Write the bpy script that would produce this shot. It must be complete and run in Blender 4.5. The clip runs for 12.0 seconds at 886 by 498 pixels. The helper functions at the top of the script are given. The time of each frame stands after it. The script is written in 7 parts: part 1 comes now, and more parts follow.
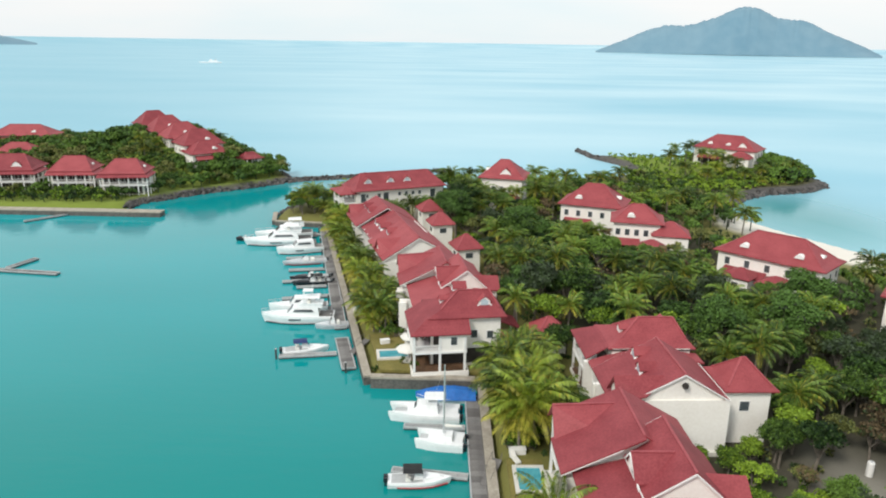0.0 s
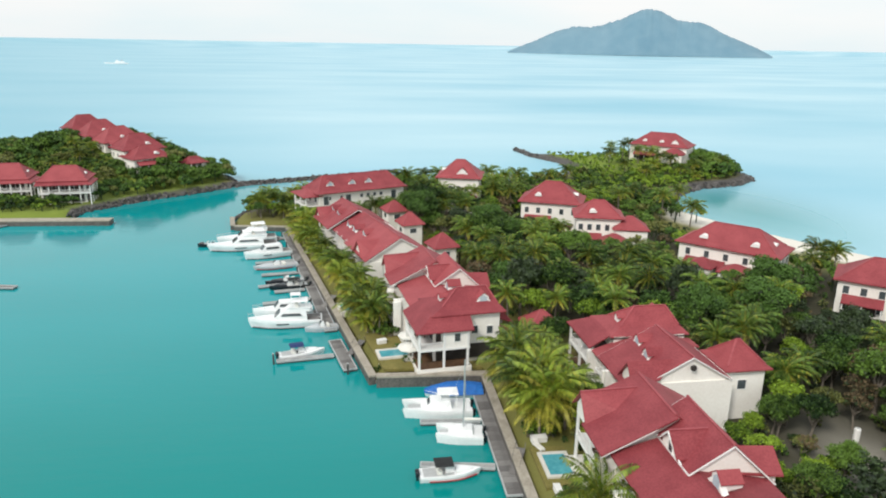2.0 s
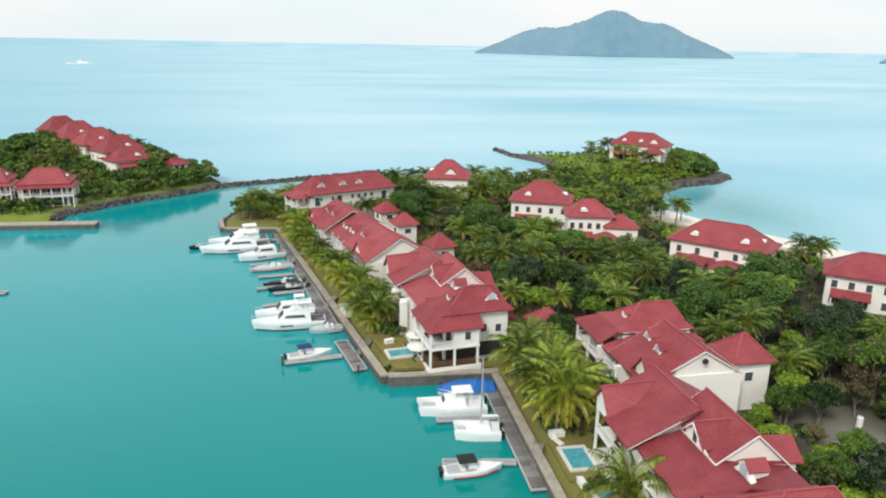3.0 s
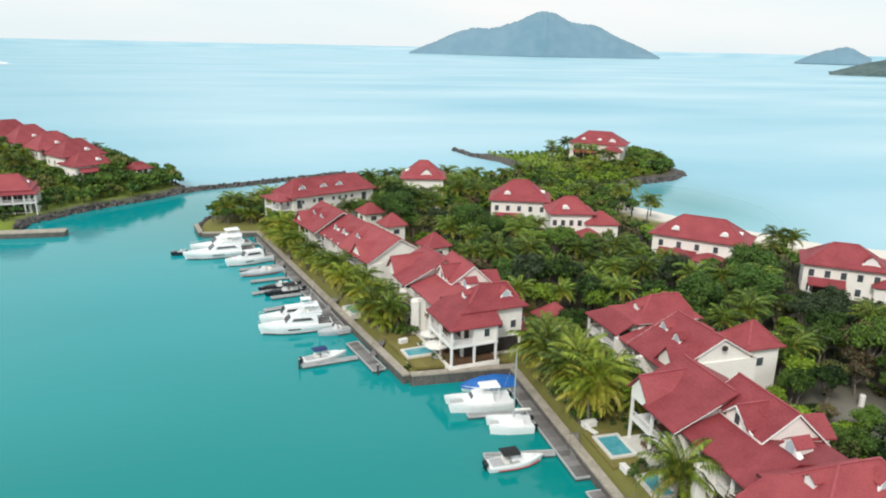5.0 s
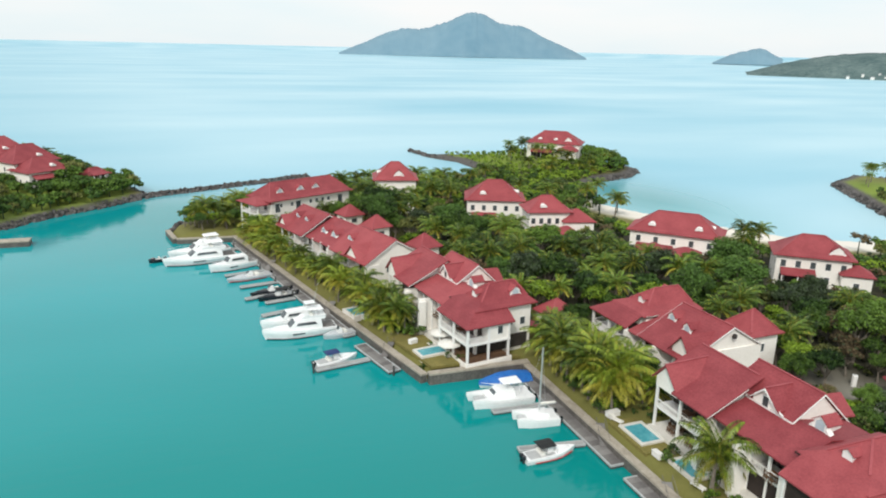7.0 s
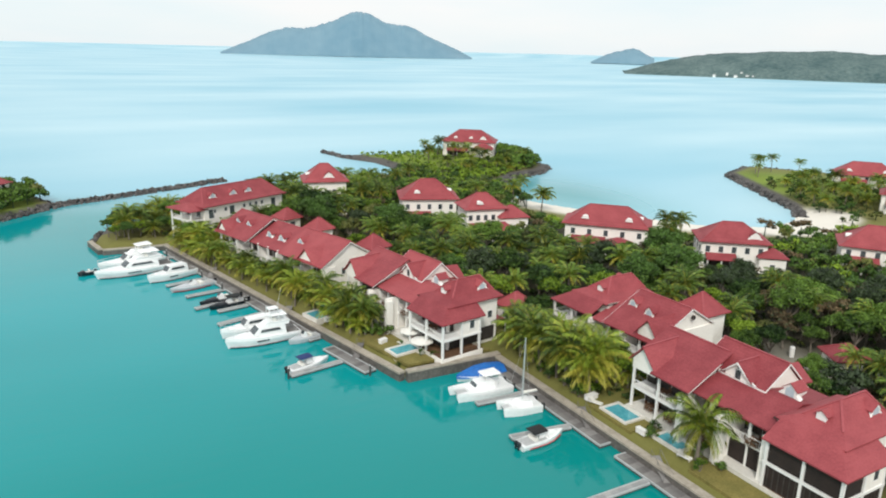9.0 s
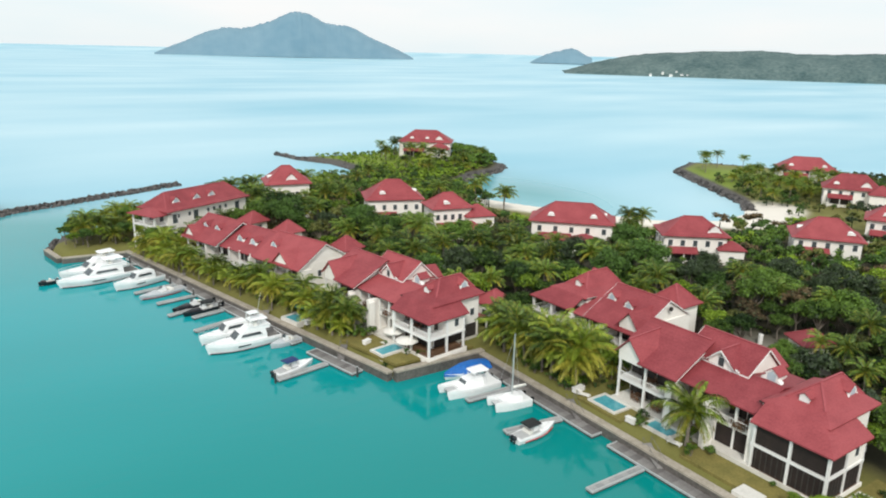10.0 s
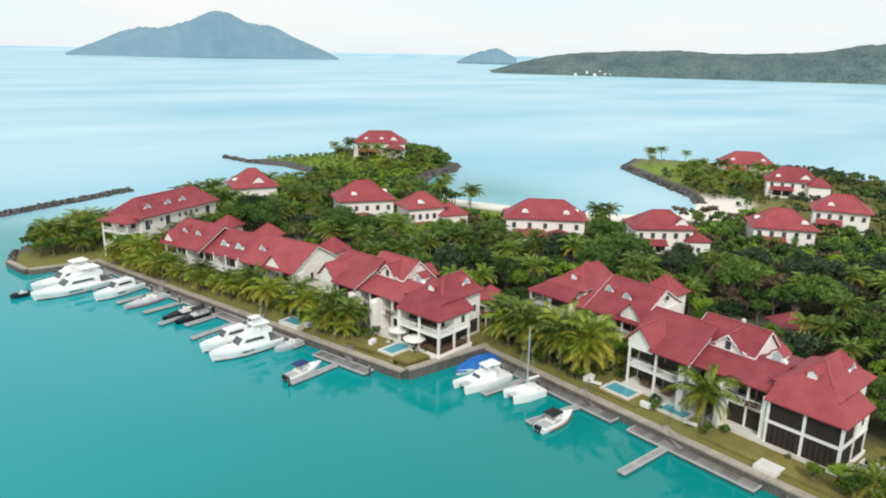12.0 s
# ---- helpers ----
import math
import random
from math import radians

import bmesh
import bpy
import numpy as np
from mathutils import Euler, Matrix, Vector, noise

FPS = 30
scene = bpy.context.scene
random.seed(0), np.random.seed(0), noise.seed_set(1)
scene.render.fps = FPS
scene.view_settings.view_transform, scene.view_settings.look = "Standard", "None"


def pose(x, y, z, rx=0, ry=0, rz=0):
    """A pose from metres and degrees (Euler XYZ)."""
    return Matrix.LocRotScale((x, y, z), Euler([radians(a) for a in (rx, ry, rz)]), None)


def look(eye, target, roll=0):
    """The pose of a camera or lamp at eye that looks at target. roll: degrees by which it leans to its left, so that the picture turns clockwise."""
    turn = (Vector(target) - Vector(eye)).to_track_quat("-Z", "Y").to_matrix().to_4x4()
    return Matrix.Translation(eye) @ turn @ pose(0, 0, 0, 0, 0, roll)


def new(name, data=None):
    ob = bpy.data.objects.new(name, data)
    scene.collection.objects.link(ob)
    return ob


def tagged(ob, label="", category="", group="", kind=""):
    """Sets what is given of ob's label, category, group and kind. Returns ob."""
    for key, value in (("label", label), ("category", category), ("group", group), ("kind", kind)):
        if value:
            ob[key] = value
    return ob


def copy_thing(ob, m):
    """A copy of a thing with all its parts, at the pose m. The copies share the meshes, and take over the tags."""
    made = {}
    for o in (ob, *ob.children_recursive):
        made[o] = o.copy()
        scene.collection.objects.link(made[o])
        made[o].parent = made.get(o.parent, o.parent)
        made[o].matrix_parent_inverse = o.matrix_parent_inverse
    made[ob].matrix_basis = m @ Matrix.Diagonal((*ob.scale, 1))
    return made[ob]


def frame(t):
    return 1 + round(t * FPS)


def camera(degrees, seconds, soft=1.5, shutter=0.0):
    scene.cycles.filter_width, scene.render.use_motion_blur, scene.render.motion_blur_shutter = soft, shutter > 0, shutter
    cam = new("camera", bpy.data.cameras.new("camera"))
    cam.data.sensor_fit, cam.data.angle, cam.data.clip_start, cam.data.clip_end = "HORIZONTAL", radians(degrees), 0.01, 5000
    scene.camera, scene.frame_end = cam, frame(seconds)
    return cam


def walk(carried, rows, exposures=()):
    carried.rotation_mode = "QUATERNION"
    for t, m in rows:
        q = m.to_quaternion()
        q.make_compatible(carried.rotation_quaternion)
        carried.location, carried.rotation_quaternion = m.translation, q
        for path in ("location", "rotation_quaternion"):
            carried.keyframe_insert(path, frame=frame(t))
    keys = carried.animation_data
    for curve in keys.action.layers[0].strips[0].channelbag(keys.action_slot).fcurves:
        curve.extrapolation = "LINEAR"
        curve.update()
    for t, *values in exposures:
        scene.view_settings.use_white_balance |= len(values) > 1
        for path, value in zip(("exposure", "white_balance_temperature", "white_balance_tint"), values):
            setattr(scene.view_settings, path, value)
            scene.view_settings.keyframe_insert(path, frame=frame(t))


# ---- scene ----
cam = camera(64.1, 12.0, soft=2.0)
PATH = [
    (0, (-0.381, -0.521, 50.184), (-0.374, 1.399, 49.623), 0.9),
    (0.5, (-3.495, -1.0, 50.243), (-3.421, 0.918, 49.683), 0.9),
    (1, (-6.691, -1.456, 50.266), (-6.551, 0.459, 49.706), 0.9),
    (1.5, (-9.734, -1.82, 50.32), (-9.541, 0.091, 49.762), 1.0),
    (2, (-13.008, -2.055, 50.398), (-12.771, -0.149, 49.842), 1.0),
    (2.5, (-16.244, -2.181, 50.456), (-15.962, -0.28, 49.9), 1.1),
    (3, (-19.434, -2.239, 50.511), (-19.109, -0.345, 49.957), 1.1),
    (5, (-32.175, -1.216, 50.596), (-31.675, 0.641, 50.046), 1.2),
    (5.5, (-35.363, -0.747, 50.663), (-34.822, 1.099, 50.114), 1.3),
    (6, (-38.43, -0.259, 50.624), (-37.851, 1.576, 50.078), 1.3),
    (6.5, (-41.542, 0.396, 50.678), (-40.918, 2.217, 50.132), 1.3),
    (8.5, (-53.952, 3.514, 50.759), (-53.068, 5.226, 50.22), 1.4),
    (9, (-56.904, 4.536, 50.783), (-55.951, 6.21, 50.244), 1.4),
    (9.5, (-59.995, 5.618, 50.813), (-58.974, 7.251, 50.276), 1.3),
    (10, (-62.905, 6.979, 50.811), (-61.819, 8.571, 50.276), 1.3),
    (10.5, (-65.698, 8.343, 50.762), (-64.563, 9.901, 50.228), 1.3),
    (11, (-68.598, 9.719, 50.779), (-67.424, 11.248, 50.246), 1.2),
    (11.5, (-71.377, 11.339, 50.791), (-70.164, 12.838, 50.26), 1.2),
    (12, (-74.229, 13.006, 50.806), (-72.984, 14.479, 50.275), 1.2),
]
walk(cam, [(t, look(eye, target, roll)) for t, eye, target, roll in PATH])

# ---- sky, sun, exposure ----
scene.view_settings.exposure = -0.18
world = bpy.data.worlds.new("overcast_sky")
scene.world = world
world.use_nodes = True
wn, wl = world.node_tree.nodes, world.node_tree.links
wn.clear()
sky = wn.new("ShaderNodeTexSky")
sky.sky_type, sky.sun_disc = "NISHITA", False
sky.sun_elevation, sky.sun_rotation = radians(42), radians(218)
coord = wn.new("ShaderNodeTexCoord")
stretch = wn.new("ShaderNodeMapping")
stretch.inputs["Scale"].default_value = (1.0, 1.0, 5.0)
cloud = wn.new("ShaderNodeTexNoise")
cloud.inputs["Scale"].default_value, cloud.inputs["Detail"].default_value = 2.2, 5.0
cloud_tone = wn.new("ShaderNodeValToRGB")
cloud_tone.color_ramp.elements[0].position, cloud_tone.color_ramp.elements[0].color = 0.3, (0.84, 0.96, 1.0, 1)
cloud_tone.color_ramp.elements[1].position, cloud_tone.color_ramp.elements[1].color = 0.62, (1.0, 1.0, 1.0, 1)
dim = wn.new("ShaderNodeVectorMath")
dim.operation = "SCALE"
dim.inputs["Scale"].default_value = 0.1
veil = wn.new("ShaderNodeMixRGB")
veil.inputs[0].default_value = 0.9
back = wn.new("ShaderNodeBackground")
back.inputs["Strength"].default_value = 1.14
wout = wn.new("ShaderNodeOutputWorld")
wl.new(coord.outputs["Generated"], stretch.inputs["Vector"])
wl.new(stretch.outputs["Vector"], cloud.inputs["Vector"])
wl.new(cloud.outputs["Fac"], cloud_tone.inputs["Fac"])
wl.new(sky.outputs["Color"], dim.inputs[0])
wl.new(dim.outputs["Vector"], veil.inputs[1])
wl.new(cloud_tone.outputs["Color"], veil.inputs[2])
wl.new(veil.outputs["Color"], back.inputs["Color"])
wl.new(back.outputs["Background"], wout.inputs["Surface"])

sun = new("sun", bpy.data.lights.new("sun", "SUN"))
sun.data.energy, sun.data.angle, sun.data.color = 2.6, radians(11), (1.0, 0.95, 0.87)
sun.matrix_world = look((-62, -80, 92), (0, 0, 0))


# ---- materials ----
def shade(name, low, high, rough=0.6, scale=1.0, fine=12.0, bump=0.2, bump_size=0.05, island=0.0, metal=0.0, stripes=0.0, each=0.0):
    """A surface of two colours mixed by coarse and fine noise, with fine relief. scale: coarse patches per metre / 10."""
    m = bpy.data.materials.new(name)
    m.use_nodes = True
    n, l = m.node_tree.nodes, m.node_tree.links
    p = n["Principled BSDF"]
    tc = n.new("ShaderNodeTexCoord")
    a, b = n.new("ShaderNodeTexNoise"), n.new("ShaderNodeTexNoise")
    a.inputs["Scale"].default_value, a.inputs["Detail"].default_value = scale * 0.3, 3.0
    b.inputs["Scale"].default_value, b.inputs["Detail"].default_value = fine * 0.3, 4.0
    l.new(tc.outputs["Object"], a.inputs["Vector"])
    l.new(tc.outputs["Object"], b.inputs["Vector"])
    add = n.new("ShaderNodeMath")
    add.operation = "ADD"
    l.new(a.outputs["Fac"], add.inputs[0])
    l.new(b.outputs["Fac"], add.inputs[1])
    last = add.outputs[0]
    if island or each:
        src = n.new("ShaderNodeNewGeometry").outputs["Random Per Island"] if island else n.new("ShaderNodeObjectInfo").outputs["Random"]
        k = n.new("ShaderNodeMath")
        k.operation = "MULTIPLY_ADD"
        k.inputs[1].default_value, k.inputs[2].default_value = (island or each), -(island or each) / 2
        l.new(src, k.inputs[0])
        s = n.new("ShaderNodeMath")
        s.operation = "ADD"
        l.new(last, s.inputs[0])
        l.new(k.outputs[0], s.inputs[1])
        last = s.outputs[0]
    if island and each:
        k = n.new("ShaderNodeMath")
        k.operation = "MULTIPLY_ADD"
        k.inputs[1].default_value, k.inputs[2].default_value = each, -each / 2
        l.new(n.new("ShaderNodeObjectInfo").outputs["Random"], k.inputs[0])
        s = n.new("ShaderNodeMath")
        s.operation = "ADD"
        l.new(last, s.inputs[0])
        l.new(k.outputs[0], s.inputs[1])
        last = s.outputs[0]
    r = n.new("ShaderNodeMapRange")
    r.inputs["From Min"].default_value, r.inputs["From Max"].default_value = 0.65, 1.35
    l.new(last, r.inputs["Value"])
    mix = n.new("ShaderNodeMixRGB")
    mix.inputs[1].default_value, mix.inputs[2].default_value = (*low, 1), (*high, 1)
    l.new(r.outputs[0], mix.inputs[0])
    l.new(mix.outputs[0], p.inputs["Base Color"])
    p.inputs["Roughness"].default_value, p.inputs["Metallic"].default_value = rough, metal
    if bump:
        bp = n.new("ShaderNodeBump")
        bp.inputs["Strength"].default_value, bp.inputs["Distance"].default_value = bump, bump_size
        h = b.outputs["Fac"]
        if stripes:
            w = n.new("ShaderNodeTexWave")
            w.bands_direction = "Z"
            w.inputs["Scale"].default_value, w.inputs["Distortion"].default_value = stripes, 0.4
            l.new(tc.outputs["Object"], w.inputs["Vector"])
            h2 = n.new("ShaderNodeMath")
            h2.operation = "ADD"
            l.new(h, h2.inputs[0])
            l.new(w.outputs["Fac"], h2.inputs[1])
            h = h2.outputs[0]
        l.new(h, bp.inputs["Height"])
        l.new(bp.outputs["Normal"], p.inputs["Normal"])
    return m


M_ROOF = shade("red_roof_tiles", (0.215, 0.036, 0.044), (0.345, 0.072, 0.080), 0.6, 1.2, 14, 0.25, 0.04, stripes=1.1, each=0.5)
M_RIDGE = shade("red_ridge_caps", (0.26, 0.045, 0.055), (0.38, 0.08, 0.09), 0.65, 2, 16, 0.2)
M_WALL = shade("cream_render", (0.82, 0.79, 0.73), (0.92, 0.90, 0.85), 0.8, 0.9, 9, 0.1, 0.02, each=0.3)
M_TRIM = shade("white_trim", (0.78, 0.77, 0.74), (0.86, 0.86, 0.84), 0.55, 1, 10, 0.05)
# near-black: veranda and interior shade put into the colour; also vents and slats
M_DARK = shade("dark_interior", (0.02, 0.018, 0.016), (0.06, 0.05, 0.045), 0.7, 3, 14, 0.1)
M_SCREEN = shade("dark_timber_screen", (0.012, 0.008, 0.007), (0.032, 0.020, 0.016), 0.8, 3, 20, 0.3)
M_GLASS = shade("window_glass", (0.035, 0.045, 0.05), (0.10, 0.12, 0.13), 0.08, 1, 3, 0.0)
M_SKYLIGHT = shade("pale_dormer_glass", (0.35, 0.45, 0.5), (0.55, 0.65, 0.7), 0.15, 1, 3, 0.0)
M_STONE = shade("quay_stone", (0.29, 0.265, 0.23), (0.48, 0.45, 0.40), 0.85, 2.5, 10, 0.4, 0.06, each=0.5)
M_COPING = shade("pale_coping", (0.27, 0.24, 0.19), (0.46, 0.41, 0.34), 0.85, 2, 10, 0.3, 0.03)
M_WETWALL = shade("dark_quay_wall", (0.06, 0.055, 0.05), (0.16, 0.145, 0.13), 0.7, 2, 8, 0.4, 0.05)
M_DECK = shade("grey_pontoon_boards", (0.12, 0.112, 0.108), (0.24, 0.23, 0.22), 0.75, 2, 14, 0.3, 0.02, each=0.7)
M_PALEDECK = shade("pale_pontoon_boards", (0.24, 0.25, 0.25), (0.38, 0.38, 0.37), 0.75, 2, 14, 0.3, 0.02, each=0.5)
M_CURB = shade("pontoon_edge", (0.36, 0.37, 0.37), (0.5, 0.51, 0.51), 0.6, 2, 10, 0.1)
M_PILE = shade("dark_pile", (0.03, 0.03, 0.03), (0.08, 0.075, 0.07), 0.7, 2, 10, 0.2)
M_GRP = shade("white_gelcoat", (0.78, 0.8, 0.8), (0.88, 0.89, 0.89), 0.25, 1, 6, 0.0)
M_GRP2 = shade("grey_gelcoat", (0.4, 0.43, 0.46), (0.55, 0.58, 0.6), 0.3, 1, 6, 0.0)
M_NAVY = shade("black_hull", (0.008, 0.01, 0.014), (0.02, 0.024, 0.03), 0.2, 1, 6, 0.0)
M_BLUE = shade("blue_boat_cover", (0.008, 0.10, 0.38), (0.015, 0.17, 0.55), 0.6, 4, 14, 0.5, 0.08)
M_NAVYCANVAS = shade("navy_canvas", (0.008, 0.02, 0.09), (0.02, 0.045, 0.16), 0.7, 4, 14, 0.4, 0.04)
M_BLACKCANVAS = shade("black_canvas", (0.006, 0.007, 0.008), (0.018, 0.02, 0.02), 0.7, 4, 14, 0.4, 0.04)
M_RED = shade("red_stripe", (0.4, 0.03, 0.03), (0.5, 0.05, 0.05), 0.4, 1, 6, 0.0)
M_ALU = shade("alloy", (0.6, 0.61, 0.62), (0.72, 0.73, 0.73), 0.35, 1, 6, 0.0, metal=0.6)
M_TEAL = shade("green_canvas", (0.01, 0.09, 0.08), (0.02, 0.15, 0.13), 0.7, 4, 14, 0.3, 0.03)
M_CANVAS = shade("cream_canvas", (0.72, 0.7, 0.64), (0.84, 0.83, 0.78), 0.8, 3, 12, 0.2, 0.03)
M_POOL = shade("pool_water", (0.06, 0.30, 0.36), (0.12, 0.42, 0.48), 0.06, 2, 8, 0.1, 0.03)
M_TILE = shade("pool_coping_tile", (0.6, 0.58, 0.53), (0.75, 0.73, 0.68), 0.6, 2, 10, 0.1)
M_TEAK = shade("brown_teak", (0.07, 0.035, 0.018), (0.2, 0.11, 0.06), 0.6, 3, 18, 0.2)
M_BARK = shade("grey_bark", (0.12, 0.10, 0.08), (0.25, 0.22, 0.18), 0.9, 4, 20, 0.5, 0.05)
M_ROCK = shade("dark_granite", (0.035, 0.033, 0.032), (0.13, 0.12, 0.115), 0.85, 2, 8, 0.5, 0.1, island=0.8)
LEAF = [
    shade("leaf_deep", (0.007, 0.020, 0.005), (0.085, 0.165, 0.034), 0.55, 2.2, 9, 0.0, island=0.5, each=0.6),
    shade("leaf_mid", (0.010, 0.028, 0.005), (0.135, 0.235, 0.040), 0.55, 2.2, 9, 0.0, island=0.5, each=0.6),
    shade("leaf_olive", (0.016, 0.022, 0.007), (0.205, 0.225, 0.065), 0.6, 2.2, 9, 0.0, island=0.5, each=0.6),
    shade("leaf_bright", (0.028, 0.066, 0.006), (0.27, 0.40, 0.04), 0.55, 2.2, 9, 0.0, island=0.5, each=0.5),
    shade("leaf_dry", (0.024, 0.018, 0.010), (0.19, 0.14, 0.075), 0.65, 2.2, 9, 0.0, island=0.5, each=0.5),
]
# near-black leaf copy: shade inside and under crowns put into the colour
M_SHADYLEAF = shade("leaf_painted_shade", (0.005, 0.014, 0.004), (0.048, 0.085, 0.022), 0.6, 2.2, 9, 0.0, island=0.5)
M_PALM = shade("palm_frond", (0.009, 0.030, 0.004), (0.165, 0.27, 0.036), 0.45, 2.5, 6, 0.0, island=0.3, each=0.6)
M_PALMB = shade("bright_palm_frond", (0.018, 0.045, 0.004), (0.27, 0.36, 0.036), 0.45, 2.5, 6, 0.0, island=0.3, each=0.5)
M_PALMY = shade("yellowed_palm_frond", (0.085, 0.105, 0.01), (0.46, 0.42, 0.055), 0.45, 2.5, 6, 0.0, island=0.3, each=0.5)
for m in LEAF:
    m.node_tree.nodes["Principled BSDF"].inputs["Specular IOR Level"].default_value = 0.15
for m in (M_PALM, M_PALMB, M_PALMY, M_ROOF):
    m.node_tree.nodes["Principled BSDF"].inputs["Specular IOR Level"].default_value = 0.28



def water_surface():
    """Turquoise in the basin and the cove, paler blue on the open sea, with ripples."""
    m = bpy.data.materials.new("sea_water")
    m.use_nodes = True
    n, l = m.node_tree.nodes, m.node_tree.links
    p = n["Principled BSDF"]
    tc = n.new("ShaderNodeTexCoord")
    lag = n.new("ShaderNodeAttribute")
    lag.attribute_name = "shallow"
    nz = n.new("ShaderNodeTexNoise")
    nz.inputs["Scale"].default_value, nz.inputs["Detail"].default_value = 0.0055, 3.5
    drawn = n.new("ShaderNodeMapping")
    drawn.inputs["Rotation"].default_value, drawn.inputs["Scale"].default_value = (0, 0, radians(-25)), (0.55, 1.25, 1.0)
    l.new(tc.outputs["Object"], drawn.inputs["Vector"])
    l.new(drawn.outputs["Vector"], nz.inputs["Vector"])
    # pale sky sheen, in soft patches, is put into the sea's base colour
    sea = n.new("ShaderNodeMixRGB")
    sea.inputs[1].default_value, sea.inputs[2].default_value = (0.22, 0.49, 0.61, 1), (0.46, 0.66, 0.73, 1)
    wide = n.new("ShaderNodeMapRange")
    wide.inputs["From Min"].default_value, wide.inputs["From Max"].default_value = 0.3, 0.72
    l.new(nz.outputs["Fac"], wide.inputs["Value"])
    l.new(wide.outputs[0], sea.inputs[0])
    bay = n.new("ShaderNodeMixRGB")
    bay.inputs[1].default_value, bay.inputs[2].default_value = (0.002, 0.20, 0.205, 1), (0.003, 0.36, 0.405, 1)
    l.new(wide.outputs[0], bay.inputs[0])
    # nearer basin water is greener: its view-angle tone put into the colour
    near_tint = n.new("ShaderNodeAttribute")
    near_tint.attribute_name = "near_tint"
    near_bay = n.new("ShaderNodeMixRGB")
    near_bay.inputs[2].default_value = (0.002, 0.205, 0.180, 1)
    l.new(near_tint.outputs["Fac"], near_bay.inputs[0])
    l.new(bay.outputs[0], near_bay.inputs[1])
    mix = n.new("ShaderNodeMixRGB")
    # deep: darker western sea, its weaker sky reflection put into the colour
    deep = n.new("ShaderNodeAttribute")
    deep.attribute_name = "deep"
    open_sea = n.new("ShaderNodeMixRGB")
    open_sea.inputs[2].default_value = (0.17, 0.42, 0.52, 1)
    l.new(deep.outputs["Fac"], open_sea.inputs[0])
    l.new(sea.outputs[0], open_sea.inputs[1])
    l.new(lag.outputs["Fac"], mix.inputs[0])
    l.new(open_sea.outputs[0], mix.inputs[1])
    l.new(near_bay.outputs[0], mix.inputs[2])
    l.new(mix.outputs[0], p.inputs["Base Color"])
    p.inputs["IOR"].default_value = 1.33
    gloss = n.new("ShaderNodeMapRange")
    gloss.inputs["To Min"].default_value, gloss.inputs["To Max"].default_value = 0.42, 0.04
    l.new(lag.outputs["Fac"], gloss.inputs["Value"])
    l.new(gloss.outputs[0], p.inputs["Roughness"])
    streak = n.new("ShaderNodeMapping")
    streak.inputs["Scale"].default_value = (0.35, 1.1, 1.0)
    rip = n.new("ShaderNodeTexNoise")
    rip.inputs["Scale"].default_value, rip.inputs["Detail"].default_value = 0.5, 5.0
    l.new(tc.outputs["Object"], streak.inputs["Vector"])
    l.new(streak.outputs["Vector"], rip.inputs["Vector"])
    bp = n.new("ShaderNodeBump")
    bp.inputs["Strength"].default_value, bp.inputs["Distance"].default_value = 0.14, 0.25
    l.new(rip.outputs["Fac"], bp.inputs["Height"])
    l.new(bp.outputs["Normal"], p.inputs["Normal"])
    return m


def land_surface():
    """Soil and grass, turning to sand and to bare rock by the land's own marks."""
    m = bpy.data.materials.new("island_ground")
    m.use_nodes = True
    n, l = m.node_tree.nodes, m.node_tree.links
    p = n["Principled BSDF"]
    p.inputs["Roughness"].default_value = 0.9
    tc = n.new("ShaderNodeTexCoord")
    nz, fz = n.new("ShaderNodeTexNoise"), n.new("ShaderNodeTexNoise")
    nz.inputs["Scale"].default_value, nz.inputs["Detail"].default_value = 0.12, 6.0
    fz.inputs["Scale"].default_value, fz.inputs["Detail"].default_value = 2.5, 4.0
    l.new(tc.outputs["Object"], nz.inputs["Vector"])
    l.new(tc.outputs["Object"], fz.inputs["Vector"])
    last = None
    # second tone: leaf litter under trees, with tree shade darkened into its colour
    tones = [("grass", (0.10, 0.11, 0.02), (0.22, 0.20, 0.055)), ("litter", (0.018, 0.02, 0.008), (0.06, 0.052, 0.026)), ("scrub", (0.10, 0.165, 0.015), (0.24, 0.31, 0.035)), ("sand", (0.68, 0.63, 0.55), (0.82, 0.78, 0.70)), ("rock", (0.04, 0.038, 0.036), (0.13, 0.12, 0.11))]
    for mark, low, high in tones:
        c = n.new("ShaderNodeMixRGB")
        c.inputs[1].default_value, c.inputs[2].default_value = (*low, 1), (*high, 1)
        mid = n.new("ShaderNodeMath")
        mid.operation = "MULTIPLY_ADD"
        mid.inputs[1].default_value, mid.inputs[2].default_value = 0.5, 0.0
        two = n.new("ShaderNodeMath")
        two.operation = "ADD"
        l.new(nz.outputs["Fac"], two.inputs[0])
        l.new(fz.outputs["Fac"], two.inputs[1])
        l.new(two.outputs[0], mid.inputs[0])
        l.new(mid.outputs[0], c.inputs[0])
        if last is None:
            last = c.outputs[0]
            continue
        at = n.new("ShaderNodeAttribute")
        at.attribute_name = mark
        mix = n.new("ShaderNodeMixRGB")
        l.new(at.outputs["Fac"], mix.inputs[0])
        l.new(last, mix.inputs[1])
        l.new(c.outputs[0], mix.inputs[2])
        last = mix.outputs[0]
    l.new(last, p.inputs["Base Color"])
    bp = n.new("ShaderNodeBump")
    bp.inputs["Strength"].default_value, bp.inputs["Distance"].default_value = 0.4, 0.1
    l.new(fz.outputs["Fac"], bp.inputs["Height"])
    l.new(bp.outputs["Normal"], p.inputs["Normal"])
    return m


M_WATER, M_LAND = water_surface(), land_surface()
